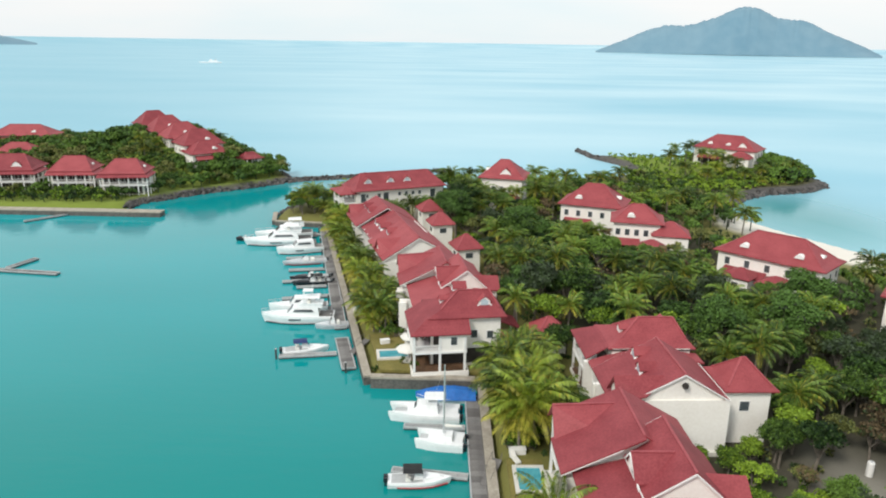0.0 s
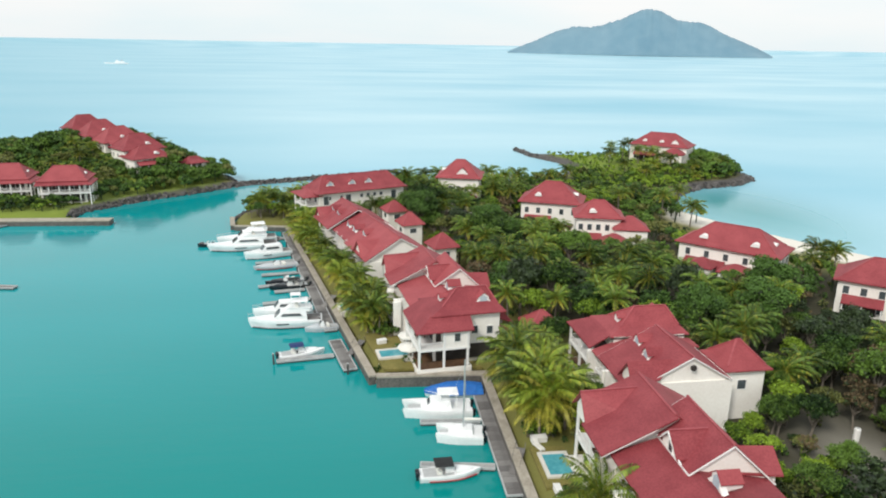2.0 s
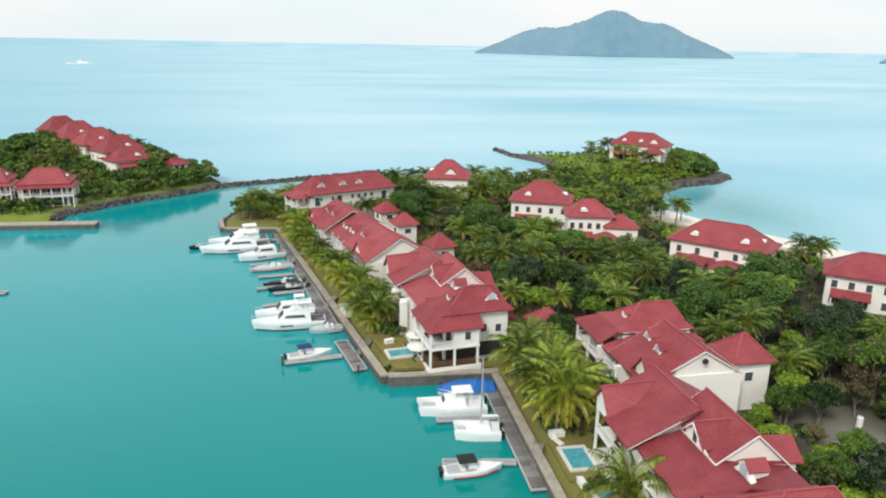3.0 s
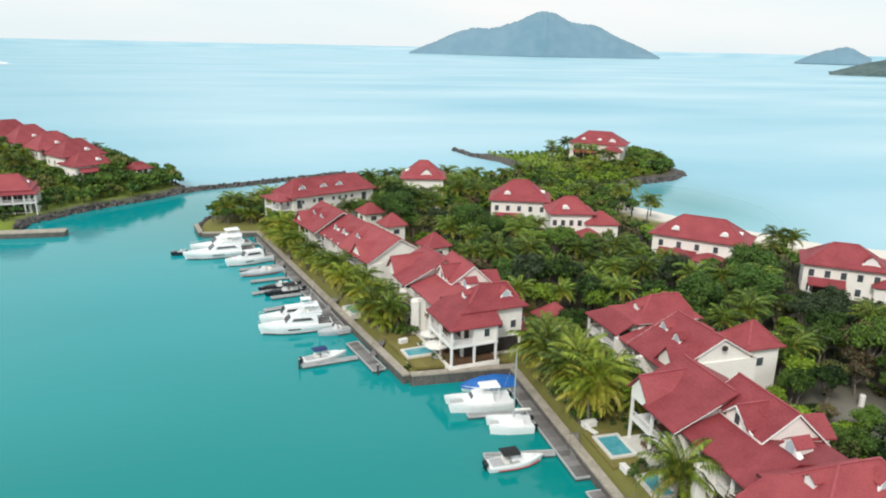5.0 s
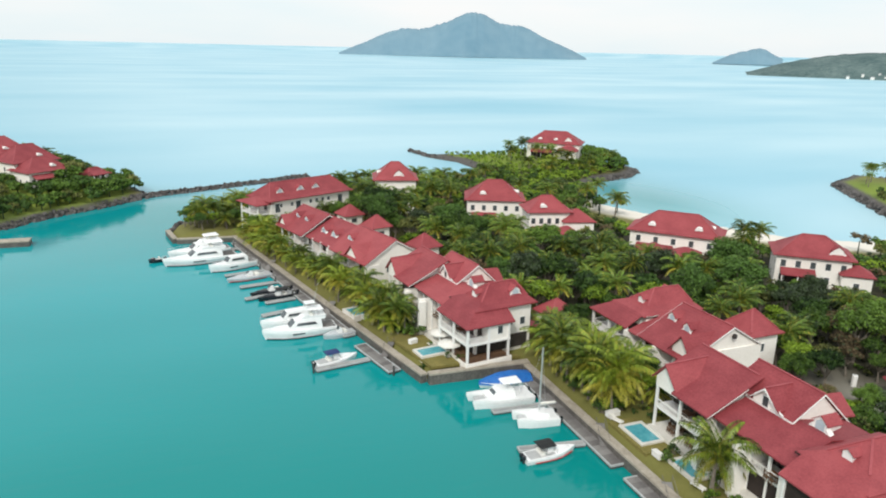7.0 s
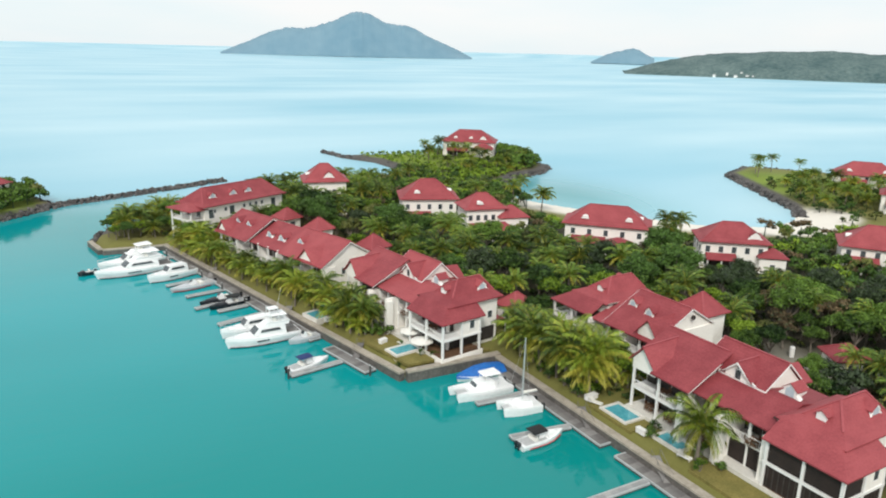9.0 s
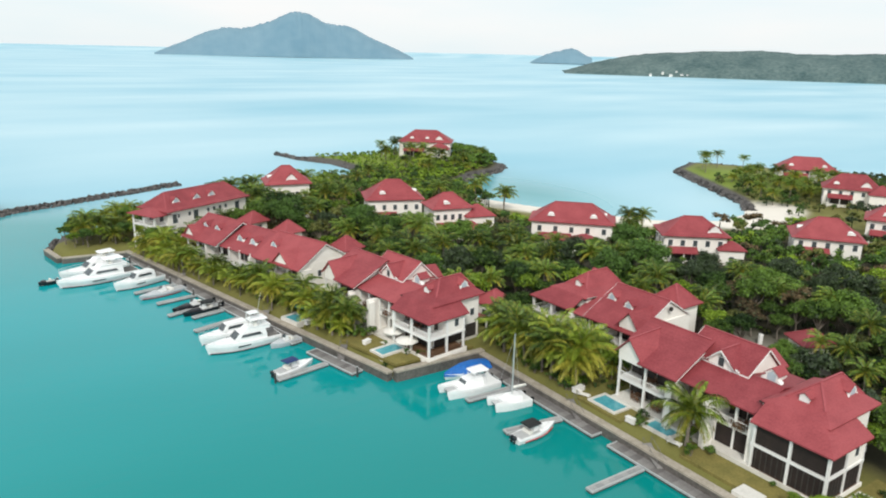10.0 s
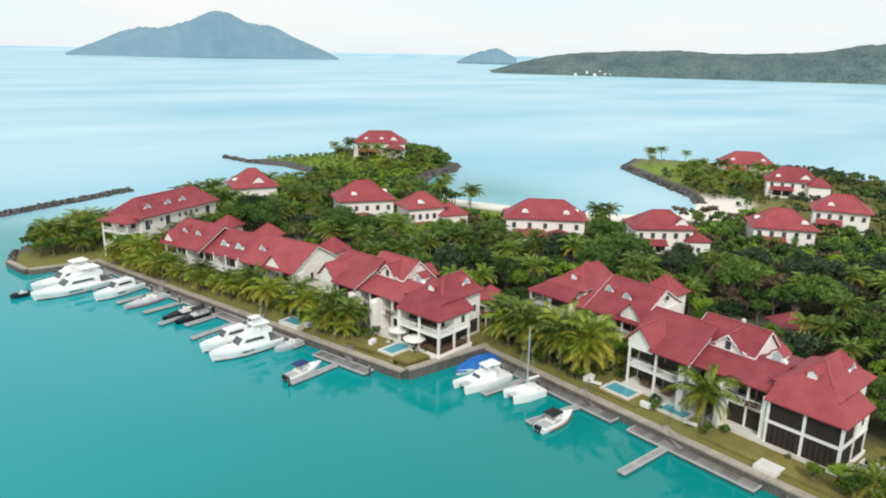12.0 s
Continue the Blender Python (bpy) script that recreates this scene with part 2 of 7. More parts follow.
# blue-grey: distance haze over the green hills is put into the base colour
M_FARHILL = shade("haze_tinted_far_hill", (0.135, 0.25, 0.325), (0.185, 0.30, 0.37), 1.0, 0.02, 0.05, 0.0)
# woods tinted blue-green: some distance haze is put into the colour
M_MIDHILL = shade("haze_tinted_wooded_shore", (0.035, 0.085, 0.09), (0.15, 0.215, 0.205), 1.0, 0.06, 0.35, 1.0, 12.0)


# ---- building blocks ----
class Geo:
    """Gathers vertices and faces of one mesh."""

    def __init__(self):
        self.v, self.f = [], []

    def add(self, vs, fs):
        k = len(self.v)
        self.v += [tuple(p) for p in vs]
        self.f += [tuple(i + k for i in f) for f in fs]
        return self

    def box(self, x0, x1, y0, y1, z0, z1):
        vs = [(x, y, z) for z in (z0, z1) for y in (y0, y1) for x in (x0, x1)]
        return self.add(vs, [(0, 2, 3, 1), (4, 5, 7, 6), (0, 1, 5, 4), (2, 6, 7, 3), (0, 4, 6, 2), (1, 3, 7, 5)])

    def slab(self, pts, t=0.2):
        """A sloping plate: its upper corners, and its thickness downwards."""
        k = len(pts)
        vs = list(pts) + [(x, y, z - t) for x, y, z in pts]
        return self.add(vs, [tuple(range(k)), tuple(reversed(range(k, 2 * k)))] + [(i, (i + 1) % k, k + (i + 1) % k, k + i) for i in range(k)])

    def wall(self, pts, off):
        """An upright plate: its corners in one plane, and the offset of its other face."""
        k = len(pts)
        vs = list(pts) + [(x + off[0], y + off[1], z) for x, y, z in pts]
        return self.add(vs, [tuple(range(k)), tuple(reversed(range(k, 2 * k)))] + [(i, (i + 1) % k, k + (i + 1) % k, k + i) for i in range(k)])

    def shell(self, pts, faces, t=0.2):
        """A folded plate: its upper corners and faces, and its thickness downwards."""
        k = len(pts)
        vs = list(pts) + [(x, y, z - t) for x, y, z in pts]
        edges = {}
        for f in faces:
            for i, j in zip(f, f[1:] + f[:1]):
                edges[(i, j)] = 1
        rim = [(i, j) for i, j in edges if (j, i) not in edges]
        return self.add(vs, [tuple(f) for f in faces] + [tuple(i + k for i in reversed(f)) for f in faces] + [(j, i, i + k, j + k) for i, j in rim])

    def beam(self, a, b, w=0.1, h=None):
        """A square bar from a to b."""
        a, b = Vector(a), Vector(b)
        d = (b - a).normalized()
        s = d.cross(Vector((0, 0, 1)))
        s = Vector((1, 0, 0)) if s.length < 1e-3 else s.normalized()
        u = s.cross(d)
        h = h or w
        vs = [c + s * (i * w / 2) + u * (j * h / 2) for c in (a, b) for i, j in ((-1, -1), (1, -1), (1, 1), (-1, 1))]
        return self.add(vs, [(3, 2, 1, 0), (4, 5, 6, 7), (0, 1, 5, 4), (1, 2, 6, 5), (2, 3, 7, 6), (3, 0, 4, 7)])

    def tube(self, pts, radii, n=6):
        vs, fs = [], []
        pts = [Vector(p) for p in pts]
        for i, p in enumerate(pts):
            d = (pts[min(i + 1, len(pts) - 1)] - pts[max(i - 1, 0)]).normalized()
            s = d.cross(Vector((0.3, 0.9, 0.1))).normalized()
            u = d.cross(s)
            vs += [p + (s * math.cos(2 * math.pi * k / n) + u * math.sin(2 * math.pi * k / n)) * radii[i] for k in range(n)]
        for i in range(len(pts) - 1):
            fs += [(i * n + k, i * n + (k + 1) % n, (i + 1) * n + (k + 1) % n, (i + 1) * n + k) for k in range(n)]
        fs += [tuple(reversed(range(n))), tuple(range(len(vs) - n, len(vs)))]
        return self.add(vs, fs)

    def loft(self, rings, closed=True, caps=True):
        """Skins rings of equal count."""
        n = len(rings[0])
        vs = [p for r in rings for p in r]
        fs = []
        for i in range(len(rings) - 1):
            fs += [(i * n + k, i * n + (k + 1) % n, (i + 1) * n + (k + 1) % n, (i + 1) * n + k) for k in range(n if closed else n - 1)]
        if caps:
            fs += [tuple(reversed(range(n))), tuple(range(len(vs) - n, len(vs)))]
        return self.add(vs, fs)


def mesh_of(name, g, mat, smooth=False):
    me = bpy.data.meshes.new(name)
    me.from_pydata(g.v, [], g.f)
    me.materials.append(mat)
    if smooth:
        me.polygons.foreach_set("use_smooth", [True] * len(me.polygons))
    me.update()
    return me


def part(name, g, mat, parent, label="", smooth=False):
    ob = new(name, mesh_of(name, g, mat, smooth))
    ob.parent = parent
    return tagged(ob, label)


def thing(name, label, category, m, group="", kind=""):
    ob = new(name)
    ob.matrix_world = m
    ob.empty_display_size = 0.5
    return tagged(ob, label, category, group, kind)


def turned(x, y, z, deg):
    return pose(x, y, z, 0, 0, deg)


# ---- the lie of the land ----
MAIN = [(8, -30), (8, 96), (8, 98.3), (-9.1, 98.7), (-18.3, 138), (-28.0, 181), (-30.6, 193.4), (-45.2, 194.9), (-47, 203), (-44, 214), (-30, 224), (-8, 234), (18, 247), (45, 256), (68, 268),
        (79, 285), (78, 305), (70, 322), (92, 318), (112, 312), (132, 298), (144, 276), (143, 262), (131, 252), (114, 247), (100, 236), (92, 224), (90, 210), (97, 192), (107, 173), (120, 153),
        (138, 142), (154, 144), (168, 152), (190, 186), (208, 214), (231, 224), (250, 200), (262, 172), (262, 140), (250, 112), (244, 80), (250, 20), (250, -30)]
LEFT = [(-99, 208.5), (-97.5, 211.5), (-97, 216), (-85, 231), (-66, 247), (-57, 257), (-62, 270), (-86, 300), (-120, 325), (-170, 345), (-300, 340), (-330, 210), (-132, 208)]


def shore_distance(px, py, poly):
    """Distance to the shoreline, positive on land (arrays)."""
    inside = np.zeros(px.shape, bool)
    best = np.full(px.shape, 1e9)
    for (x0, y0), (x1, y1) in zip(poly, poly[1:] + poly[:1]):
        dx, dy = x1 - x0, y1 - y0
        k = np.clip(((px - x0) * dx + (py - y0) * dy) / (dx * dx + dy * dy), 0, 1)
        best = np.minimum(best, np.hypot(px - x0 - k * dx, py - y0 - k * dy))
        cross = ((y0 > py) != (y1 > py)) & (px < dx * (py - y0) / (dy if dy else 1e-9) + x0)
        inside ^= cross
    return np.where(inside, best, -best)


def step(x, a, b):
    k = np.clip((x - a) / (b - a), 0, 1)
    return k * k * (3 - 2 * k)


def beach_gap(x, y):
    """Distance from the cove's waterline."""
    return float(shore_line_gap(np.array([x]), np.array([y]))[0])


def shore_line_gap(px, py):
    line = [(97, 194), (107, 173), (120, 153), (138, 142), (156, 140), (161, 142)]
    best = np.full(px.shape, 1e9)
    for (x0, y0), (x1, y1) in zip(line, line[1:]):
        dx, dy = x1 - x0, y1 - y0
        k = np.clip(((px - x0) * dx + (py - y0) * dy) / (dx * dx + dy * dy), 0, 1)
        best = np.minimum(best, np.hypot(px - x0 - k * dx, py - y0 - k * dy))
    return best


def beachness(px, py):
    """1 on the beach of the cove, 0 elsewhere."""
    return 1 - step(shore_line_gap(px, py) + 5 * step(px, 135, 160), 16, 21)


def land_height(px, py):
    px, py = np.asarray(px, float), np.asarray(py, float)
    d = np.maximum(shore_distance(px, py, MAIN), shore_distance(px, py, LEFT))
    sand = beachness(px, py)
    bank = 1.9 * step(d, -1.6, 0.6) + np.clip((d + 1.6) * 0.7, -4, 0)
    slope = np.where(d > 0, 0.1 + 0.12 * d, d * 0.25)
    z = bank * (1 - sand) + np.minimum(slope, 1.9) * sand
    head = 4.0 * np.exp(-(((px - 116) / 26) ** 2 + ((py - 284) / 24) ** 2)) + 2.5 * np.exp(-(((px - 212) / 22) ** 2 + ((py - 165) / 34) ** 2))
    hill = 11.5 * np.exp(-(((px + 112) / 26) ** 2 + ((py - 284) / 26) ** 2)) + 5.0 * np.exp(-(((px + 82) / 16) ** 2 + ((py - 262) / 14) ** 2)) + 4.0 * np.exp(-(((px + 170) / 40) ** 2 + ((py - 290) / 30) ** 2))
    return z + (head + hill) * step(d, 1, 12)


def grid_mesh(name, xs, ys, height, mat, marks):
    gx, gy = np.meshgrid(xs, ys)
    gz = height(gx, gy)
    nx, ny = len(xs), len(ys)
    co = np.stack([gx, gy, gz], -1).reshape(-1, 3)
    i = np.arange((nx - 1) * (ny - 1))
    a = (i // (nx - 1)) * nx + i % (nx - 1)
    quads = np.stack([a, a + 1, a + nx + 1, a + nx], -1)
    keep = gz.reshape(-1)[quads].max(1) > -2.5
    me = bpy.data.meshes.new(name)
    me.from_pydata(co.tolist(), [], quads[keep].tolist())
    me.materials.append(mat)
    for mark, values in marks(gx, gy, gz).items():
        at = me.attributes.new(mark, "FLOAT", "POINT")
        at.data.foreach_set("value", np.ascontiguousarray(values.reshape(-1), dtype=np.float32))
    me.polygons.foreach_set("use_smooth", [True] * len(me.polygons))
    return new(name, me)


def land_marks(gx, gy, gz):
    d = np.maximum(shore_distance(gx, gy, MAIN), shore_distance(gx, gy, LEFT))
    sand = beachness(gx, gy) * (d < 28)
    quay = ((gy < 196) & (gx < 20)) | ((gy < 208) & (gx < -20)) | ((gy < 214) & (gx < -80))
    rock = (1 - step(d + 2.2 * (gx < -50), 1.5, 4.0)) * (1 - sand) * (1 - quay)
    scrub = np.clip(np.exp(-(((gx - 92) / 24) ** 2 + ((gy - 300) / 30) ** 2)) * 1.6 + np.exp(-(((gx - 200) / 26) ** 2 + ((gy - 190) / 30) ** 2)) * 1.4 + (gx < -60) * 0.8, 0, 1)
    path = 0.3 * np.exp(-(((gx - 49) / 7) ** 2 + ((gy - 66) / 12) ** 2))
    # where the wood's floor is coloured darker for litter and tree shade
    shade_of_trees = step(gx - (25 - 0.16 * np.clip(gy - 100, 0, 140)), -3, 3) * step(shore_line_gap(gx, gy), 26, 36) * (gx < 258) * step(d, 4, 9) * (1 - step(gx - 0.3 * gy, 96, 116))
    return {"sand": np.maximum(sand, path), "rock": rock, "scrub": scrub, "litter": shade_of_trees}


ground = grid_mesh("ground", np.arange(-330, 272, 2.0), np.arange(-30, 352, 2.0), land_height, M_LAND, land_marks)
tagged(ground, "grassy island ground with sandy beach and rocky banks", "ground", kind="structure")


def sea_sheet():
    """Rings out to the horizon, finer near the islands."""
    rad = [0] + list(np.arange(20, 420, 12.0)) + list(np.geomspace(430, 4900, 40))
    n = 96
    cx, cy = 20.0, 160.0
    vs, fs, shallow = [(cx, cy, 0.0)], [], []
    for r in rad[1:]:
        rise = 46.5 * max(0.0, (r - 2500) / 2400) ** 7
        vs += [(cx + r * math.cos(2 * math.pi * k / n), cy + r * math.sin(2 * math.pi * k / n), rise) for k in range(n)]
    for k in range(n):
        fs.append((0, 1 + k, 1 + (k + 1) % n))
    for i in range(len(rad) - 2):
        o = 1 + i * n
        fs += [(o + k, o + n + k, o + n + (k + 1) % n, o + (k + 1) % n) for k in range(n)]
    me = bpy.data.meshes.new("water")
    me.from_pydata(vs, [], fs)
    me.materials.append(M_WATER)
    co = np.array(vs)
    x, y = co[:, 0], co[:, 1]
    basin = (1 - step(y + 0.42 * x, 215, 265)) * (1 - step(x, 20, 60))
    cove = 0.9 * np.exp(-(((x - 112) / 24) ** 2 + ((y - 208) / 42) ** 2))
    at = me.attributes.new("shallow", "FLOAT", "POINT")
    at.data.foreach_set("value", np.clip(np.maximum(basin, cove), 0, 1).astype(np.float32))
    # painted tint of the nearer water, fading out by y = 150
    at = me.attributes.new("near_tint", "FLOAT", "POINT")
    at.data.foreach_set("value", (0.7 * (1 - step(y, 50, 150))).astype(np.float32))
    # painted by bearing: less reflected sky to the west, as a darker tint
    west = np.degrees(np.arctan2(x, np.maximum(y, 1.0)))
    at = me.attributes.new("deep", "FLOAT", "POINT")
    at.data.foreach_set("value", (0.75 * (1 - step(west, -32, 2))).astype(np.float32))
    me.polygons.foreach_set("use_smooth", [True] * len(me.polygons))
    return tagged(new("water", me), "calm turquoise basin water paling into open sea", "water", kind="structure")


sea_sheet()


# ---- far shores ----
def far_hill(name, label, az, dist, heights, depth, mat, base, seed):
    """A hill seen across the water: az from-to in degrees, its distance from-to, and heights along it."""
    rng = random.Random(seed)
    n, rows = 240, 13
    g = Geo()
    for i in range(n + 1):
        s = i / n
        a = radians(az[0] + (az[1] - az[0]) * s)
        k = s * (len(heights) - 1)
        j = min(int(k), len(heights) - 2)
        h = heights[j] + (heights[j + 1] - heights[j]) * (k - j)
        h *= 1 + 0.03 * noise.noise((s * 30, seed, 0)) + 0.03 * noise.noise((s * 110, seed, 3))
        k2 = s * (len(dist) - 1)
        j2 = min(int(k2), len(dist) - 2)
        d0 = dist[j2] + (dist[j2 + 1] - dist[j2]) * (k2 - j2)
        for r in range(rows):
            w = r / (rows - 1)
            d = d0 + depth * w
            z = base + max(0.0, h) * math.sin(min(1.0, w * 1.9) * math.pi / 2) ** 0.8 * (1 if w < 0.55 else (1 - w) / 0.45)
            z += 0.05 * h * noise.noise((s * 14, w * 6, seed)) + 0.03 * h * noise.noise((s * 50, w * 14, seed + 5))
            g.v.append((d * math.sin(a), d * math.cos(a), z if 0 < r < rows - 1 else base - 3))
    g.f = [(i * rows + r, (i + 1) * rows + r, (i + 1) * rows + r + 1, i * rows + r + 1) for i in range(n) for r in range(rows - 1)]
    ob = new(name, mesh_of(name, g, mat, True))
    return tagged(ob, label, "hill", kind="structure")


# far hills use the material with haze mixed into its colour
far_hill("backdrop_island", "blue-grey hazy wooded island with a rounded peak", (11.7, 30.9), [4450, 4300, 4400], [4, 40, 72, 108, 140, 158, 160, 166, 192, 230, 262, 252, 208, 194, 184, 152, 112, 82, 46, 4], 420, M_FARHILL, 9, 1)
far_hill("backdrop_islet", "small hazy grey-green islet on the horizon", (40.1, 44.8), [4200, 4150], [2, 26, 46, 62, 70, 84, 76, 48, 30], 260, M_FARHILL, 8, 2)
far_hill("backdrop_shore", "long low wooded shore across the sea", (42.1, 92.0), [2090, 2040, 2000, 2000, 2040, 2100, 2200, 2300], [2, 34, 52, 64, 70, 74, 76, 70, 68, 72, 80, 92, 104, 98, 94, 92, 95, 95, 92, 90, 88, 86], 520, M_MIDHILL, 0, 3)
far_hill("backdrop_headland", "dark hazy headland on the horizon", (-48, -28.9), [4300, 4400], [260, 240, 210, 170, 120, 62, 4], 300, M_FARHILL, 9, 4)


# ---- houses ----
def window(parent, at, wide, high, side):
    """A framed dark window on a wall: at its lower middle; side is the way the wall faces (a unit vector in the plan)."""
    x, y, z = at
    nx, ny = side
    tx, ty = -ny, nx
    def rect(w0, w1, z0, z1, o0, o1):
        pts = [(x + tx * w + nx * o0, y + ty * w + ny * o0, h) for w, h in ((w0, z0), (w1, z0), (w1, z1), (w0, z1))]
        return pts, (nx * (o1 - o0), ny * (o1 - o0))
    g = Geo()
    b = 0.09
    for w0, w1, z0, z1 in ((-wide / 2 - b, -wide / 2, z - b, z + high + b), (wide / 2, wide / 2 + b, z - b, z + high + b), (-wide / 2, wide / 2, z - b, z), (-wide / 2, wide / 2, z + high, z + high + b)):
        g.wall(*rect(w0, w1, z0, z1, -0.02, 0.07))
    fr = part("window_frame", g, M_TRIM, parent)
    part("pane", Geo().wall(*rect(-wide / 2, wide / 2, z, z + high, -0.02, 0.03)), M_GLASS, fr)
    return fr


def ridge_cap(parent, pairs):
    g = Geo()
    for a, b in pairs:
        g.beam((a[0], a[1], a[2] + 0.03), (b[0], b[1], b[2] + 0.03), 0.26, 0.12)
    return part("ridge_cap", g, M_RIDGE, parent)


def eyebrow(parent, x, y, z, deg, w=1.9):
    """A low rounded white roof vent, facing along deg."""
    n = 9
    c, s = math.cos(radians(deg)), math.sin(radians(deg))
    rings = []
    for d, k in ((0.35, 1.0), (-1.5, 0.55)):
        rings.append([(x + c * d - s * w / 2 * k * math.cos(math.pi * i / (n - 1)), y + s * d + c * w / 2 * k * math.cos(math.pi * i / (n - 1)), z + (0.75 * k * math.sin(math.pi * i / (n - 1)) if d > 0 else 0.75 + 0.1 * math.sin(math.pi * i / (n - 1)))) for i in range(n)])
    v = part("roof_vent", Geo().loft(rings, closed=True), M_TRIM, parent, "low rounded white roof vent")
    return v


def dormer(parent, x, y, z, deg, w=1.3, h=1.3, deep=1.6, glass=True, winged=True):
    """A small gabled dormer with white swept boards, facing along deg."""
    c, s = math.cos(radians(deg)), math.sin(radians(deg))
    def at(d, t, up):
        return (x + c * d - s * t, y + s * d + c * t, z + up)
    g = Geo()
    g.loft([[at(0, -w / 2, -0.5), at(0, w / 2, -0.5), at(0, w / 2, h * 0.5), at(0, 0, h), at(0, -w / 2, h * 0.5)], [at(-deep, -w / 2, 0.0), at(-deep, w / 2, 0.0), at(-deep, w / 2, h * 0.5), at(-deep, 0, h), at(-deep, -w / 2, h * 0.5)]])
    if winged:
        for t in (-1, 1):
            g.loft([[at(0.1, t * w * 0.5, -0.5), at(0.1, t * w * 0.88, -0.42), at(0.1, t * w * 0.5, 0.2)], [at(-0.5, t * w * 0.5, -0.3), at(-0.5, t * w * 0.88, -0.2), at(-0.5, t * w * 0.5, 0.28)]])
    d = part("dormer", g, M_TRIM, parent, "small white gabled dormer")
    if glass:
        part("pane", Geo().loft([[at(0.03, -w * 0.34, -0.3), at(0.03, w * 0.34, -0.3), at(0.03, w * 0.34, h * 0.4), at(0.03, 0, h * 0.72), at(0.03, -w * 0.34, h * 0.4)], [at(-0.03, -w * 0.34, -0.3), at(-0.03, w * 0.34, -0.3), at(-0.03, w * 0.34, h * 0.4), at(-0.03, 0, h * 0.72), at(-0.03, -w * 0.34, h * 0.4)]]), M_SKYLIGHT, d)
    g = Geo()
    g.slab([at(0.15, 0, h + 0.1), at(0.15, -w / 2 - 0.25, h * 0.42), at(-deep, -w / 2 - 0.25, h * 0.42), at(-deep, 0, h + 0.1)], 0.1)
    g.slab([at(0.15, 0, h + 0.1), at(-deep, 0, h + 0.1), at(-deep, w / 2 + 0.25, h * 0.42), at(0.15, w / 2 + 0.25, h * 0.42)], 0.1)
    part("dormer_roof", g, M_ROOF, d)
    return d


def hip(g, u0, u1, v0, v1, z, zr, r0, r1, t=0.2, flare=0.0):
    """A hipped roof over a rectangle, its ridge along u from r0 to r1; flare: width of the flatter eaves."""
    vm = (v0 + v1) / 2
    a, b = (r0, vm, zr), (r1, vm, zr)
    c = [(u0, v0, z), (u1, v0, z), (u1, v1, z), (u0, v1, z)]
    pts, faces = list(c), []
    if flare:
        k = flare / (vm - v0)
        zm = z + (zr - z) * k * 0.62
        i0, i1, j0, j1 = u0 + (r0 - u0) * k, u1 + (r1 - u1) * k, v0 + flare, v1 - flare
        c = [(i0, j0, zm), (i1, j0, zm), (i1, j1, zm), (i0, j1, zm)]
        pts += c
        faces += [[m, (m + 1) % 4, 4 + (m + 1) % 4, 4 + m] for m in range(4)]
    o = len(pts) - 4
    pts += [a, b]
    ia, ib = len(pts) - 2, len(pts) - 1
    faces += [[o, o + 1, ib, ia], [o + 2, o + 3, ia, ib], [o + 1, o + 2, ib], [o + 3, o, ia]]
    g.shell(pts, faces, t)
    return [(a, b)] + [(p, a if n in (0, 3) else b) for n, p in enumerate(c)]


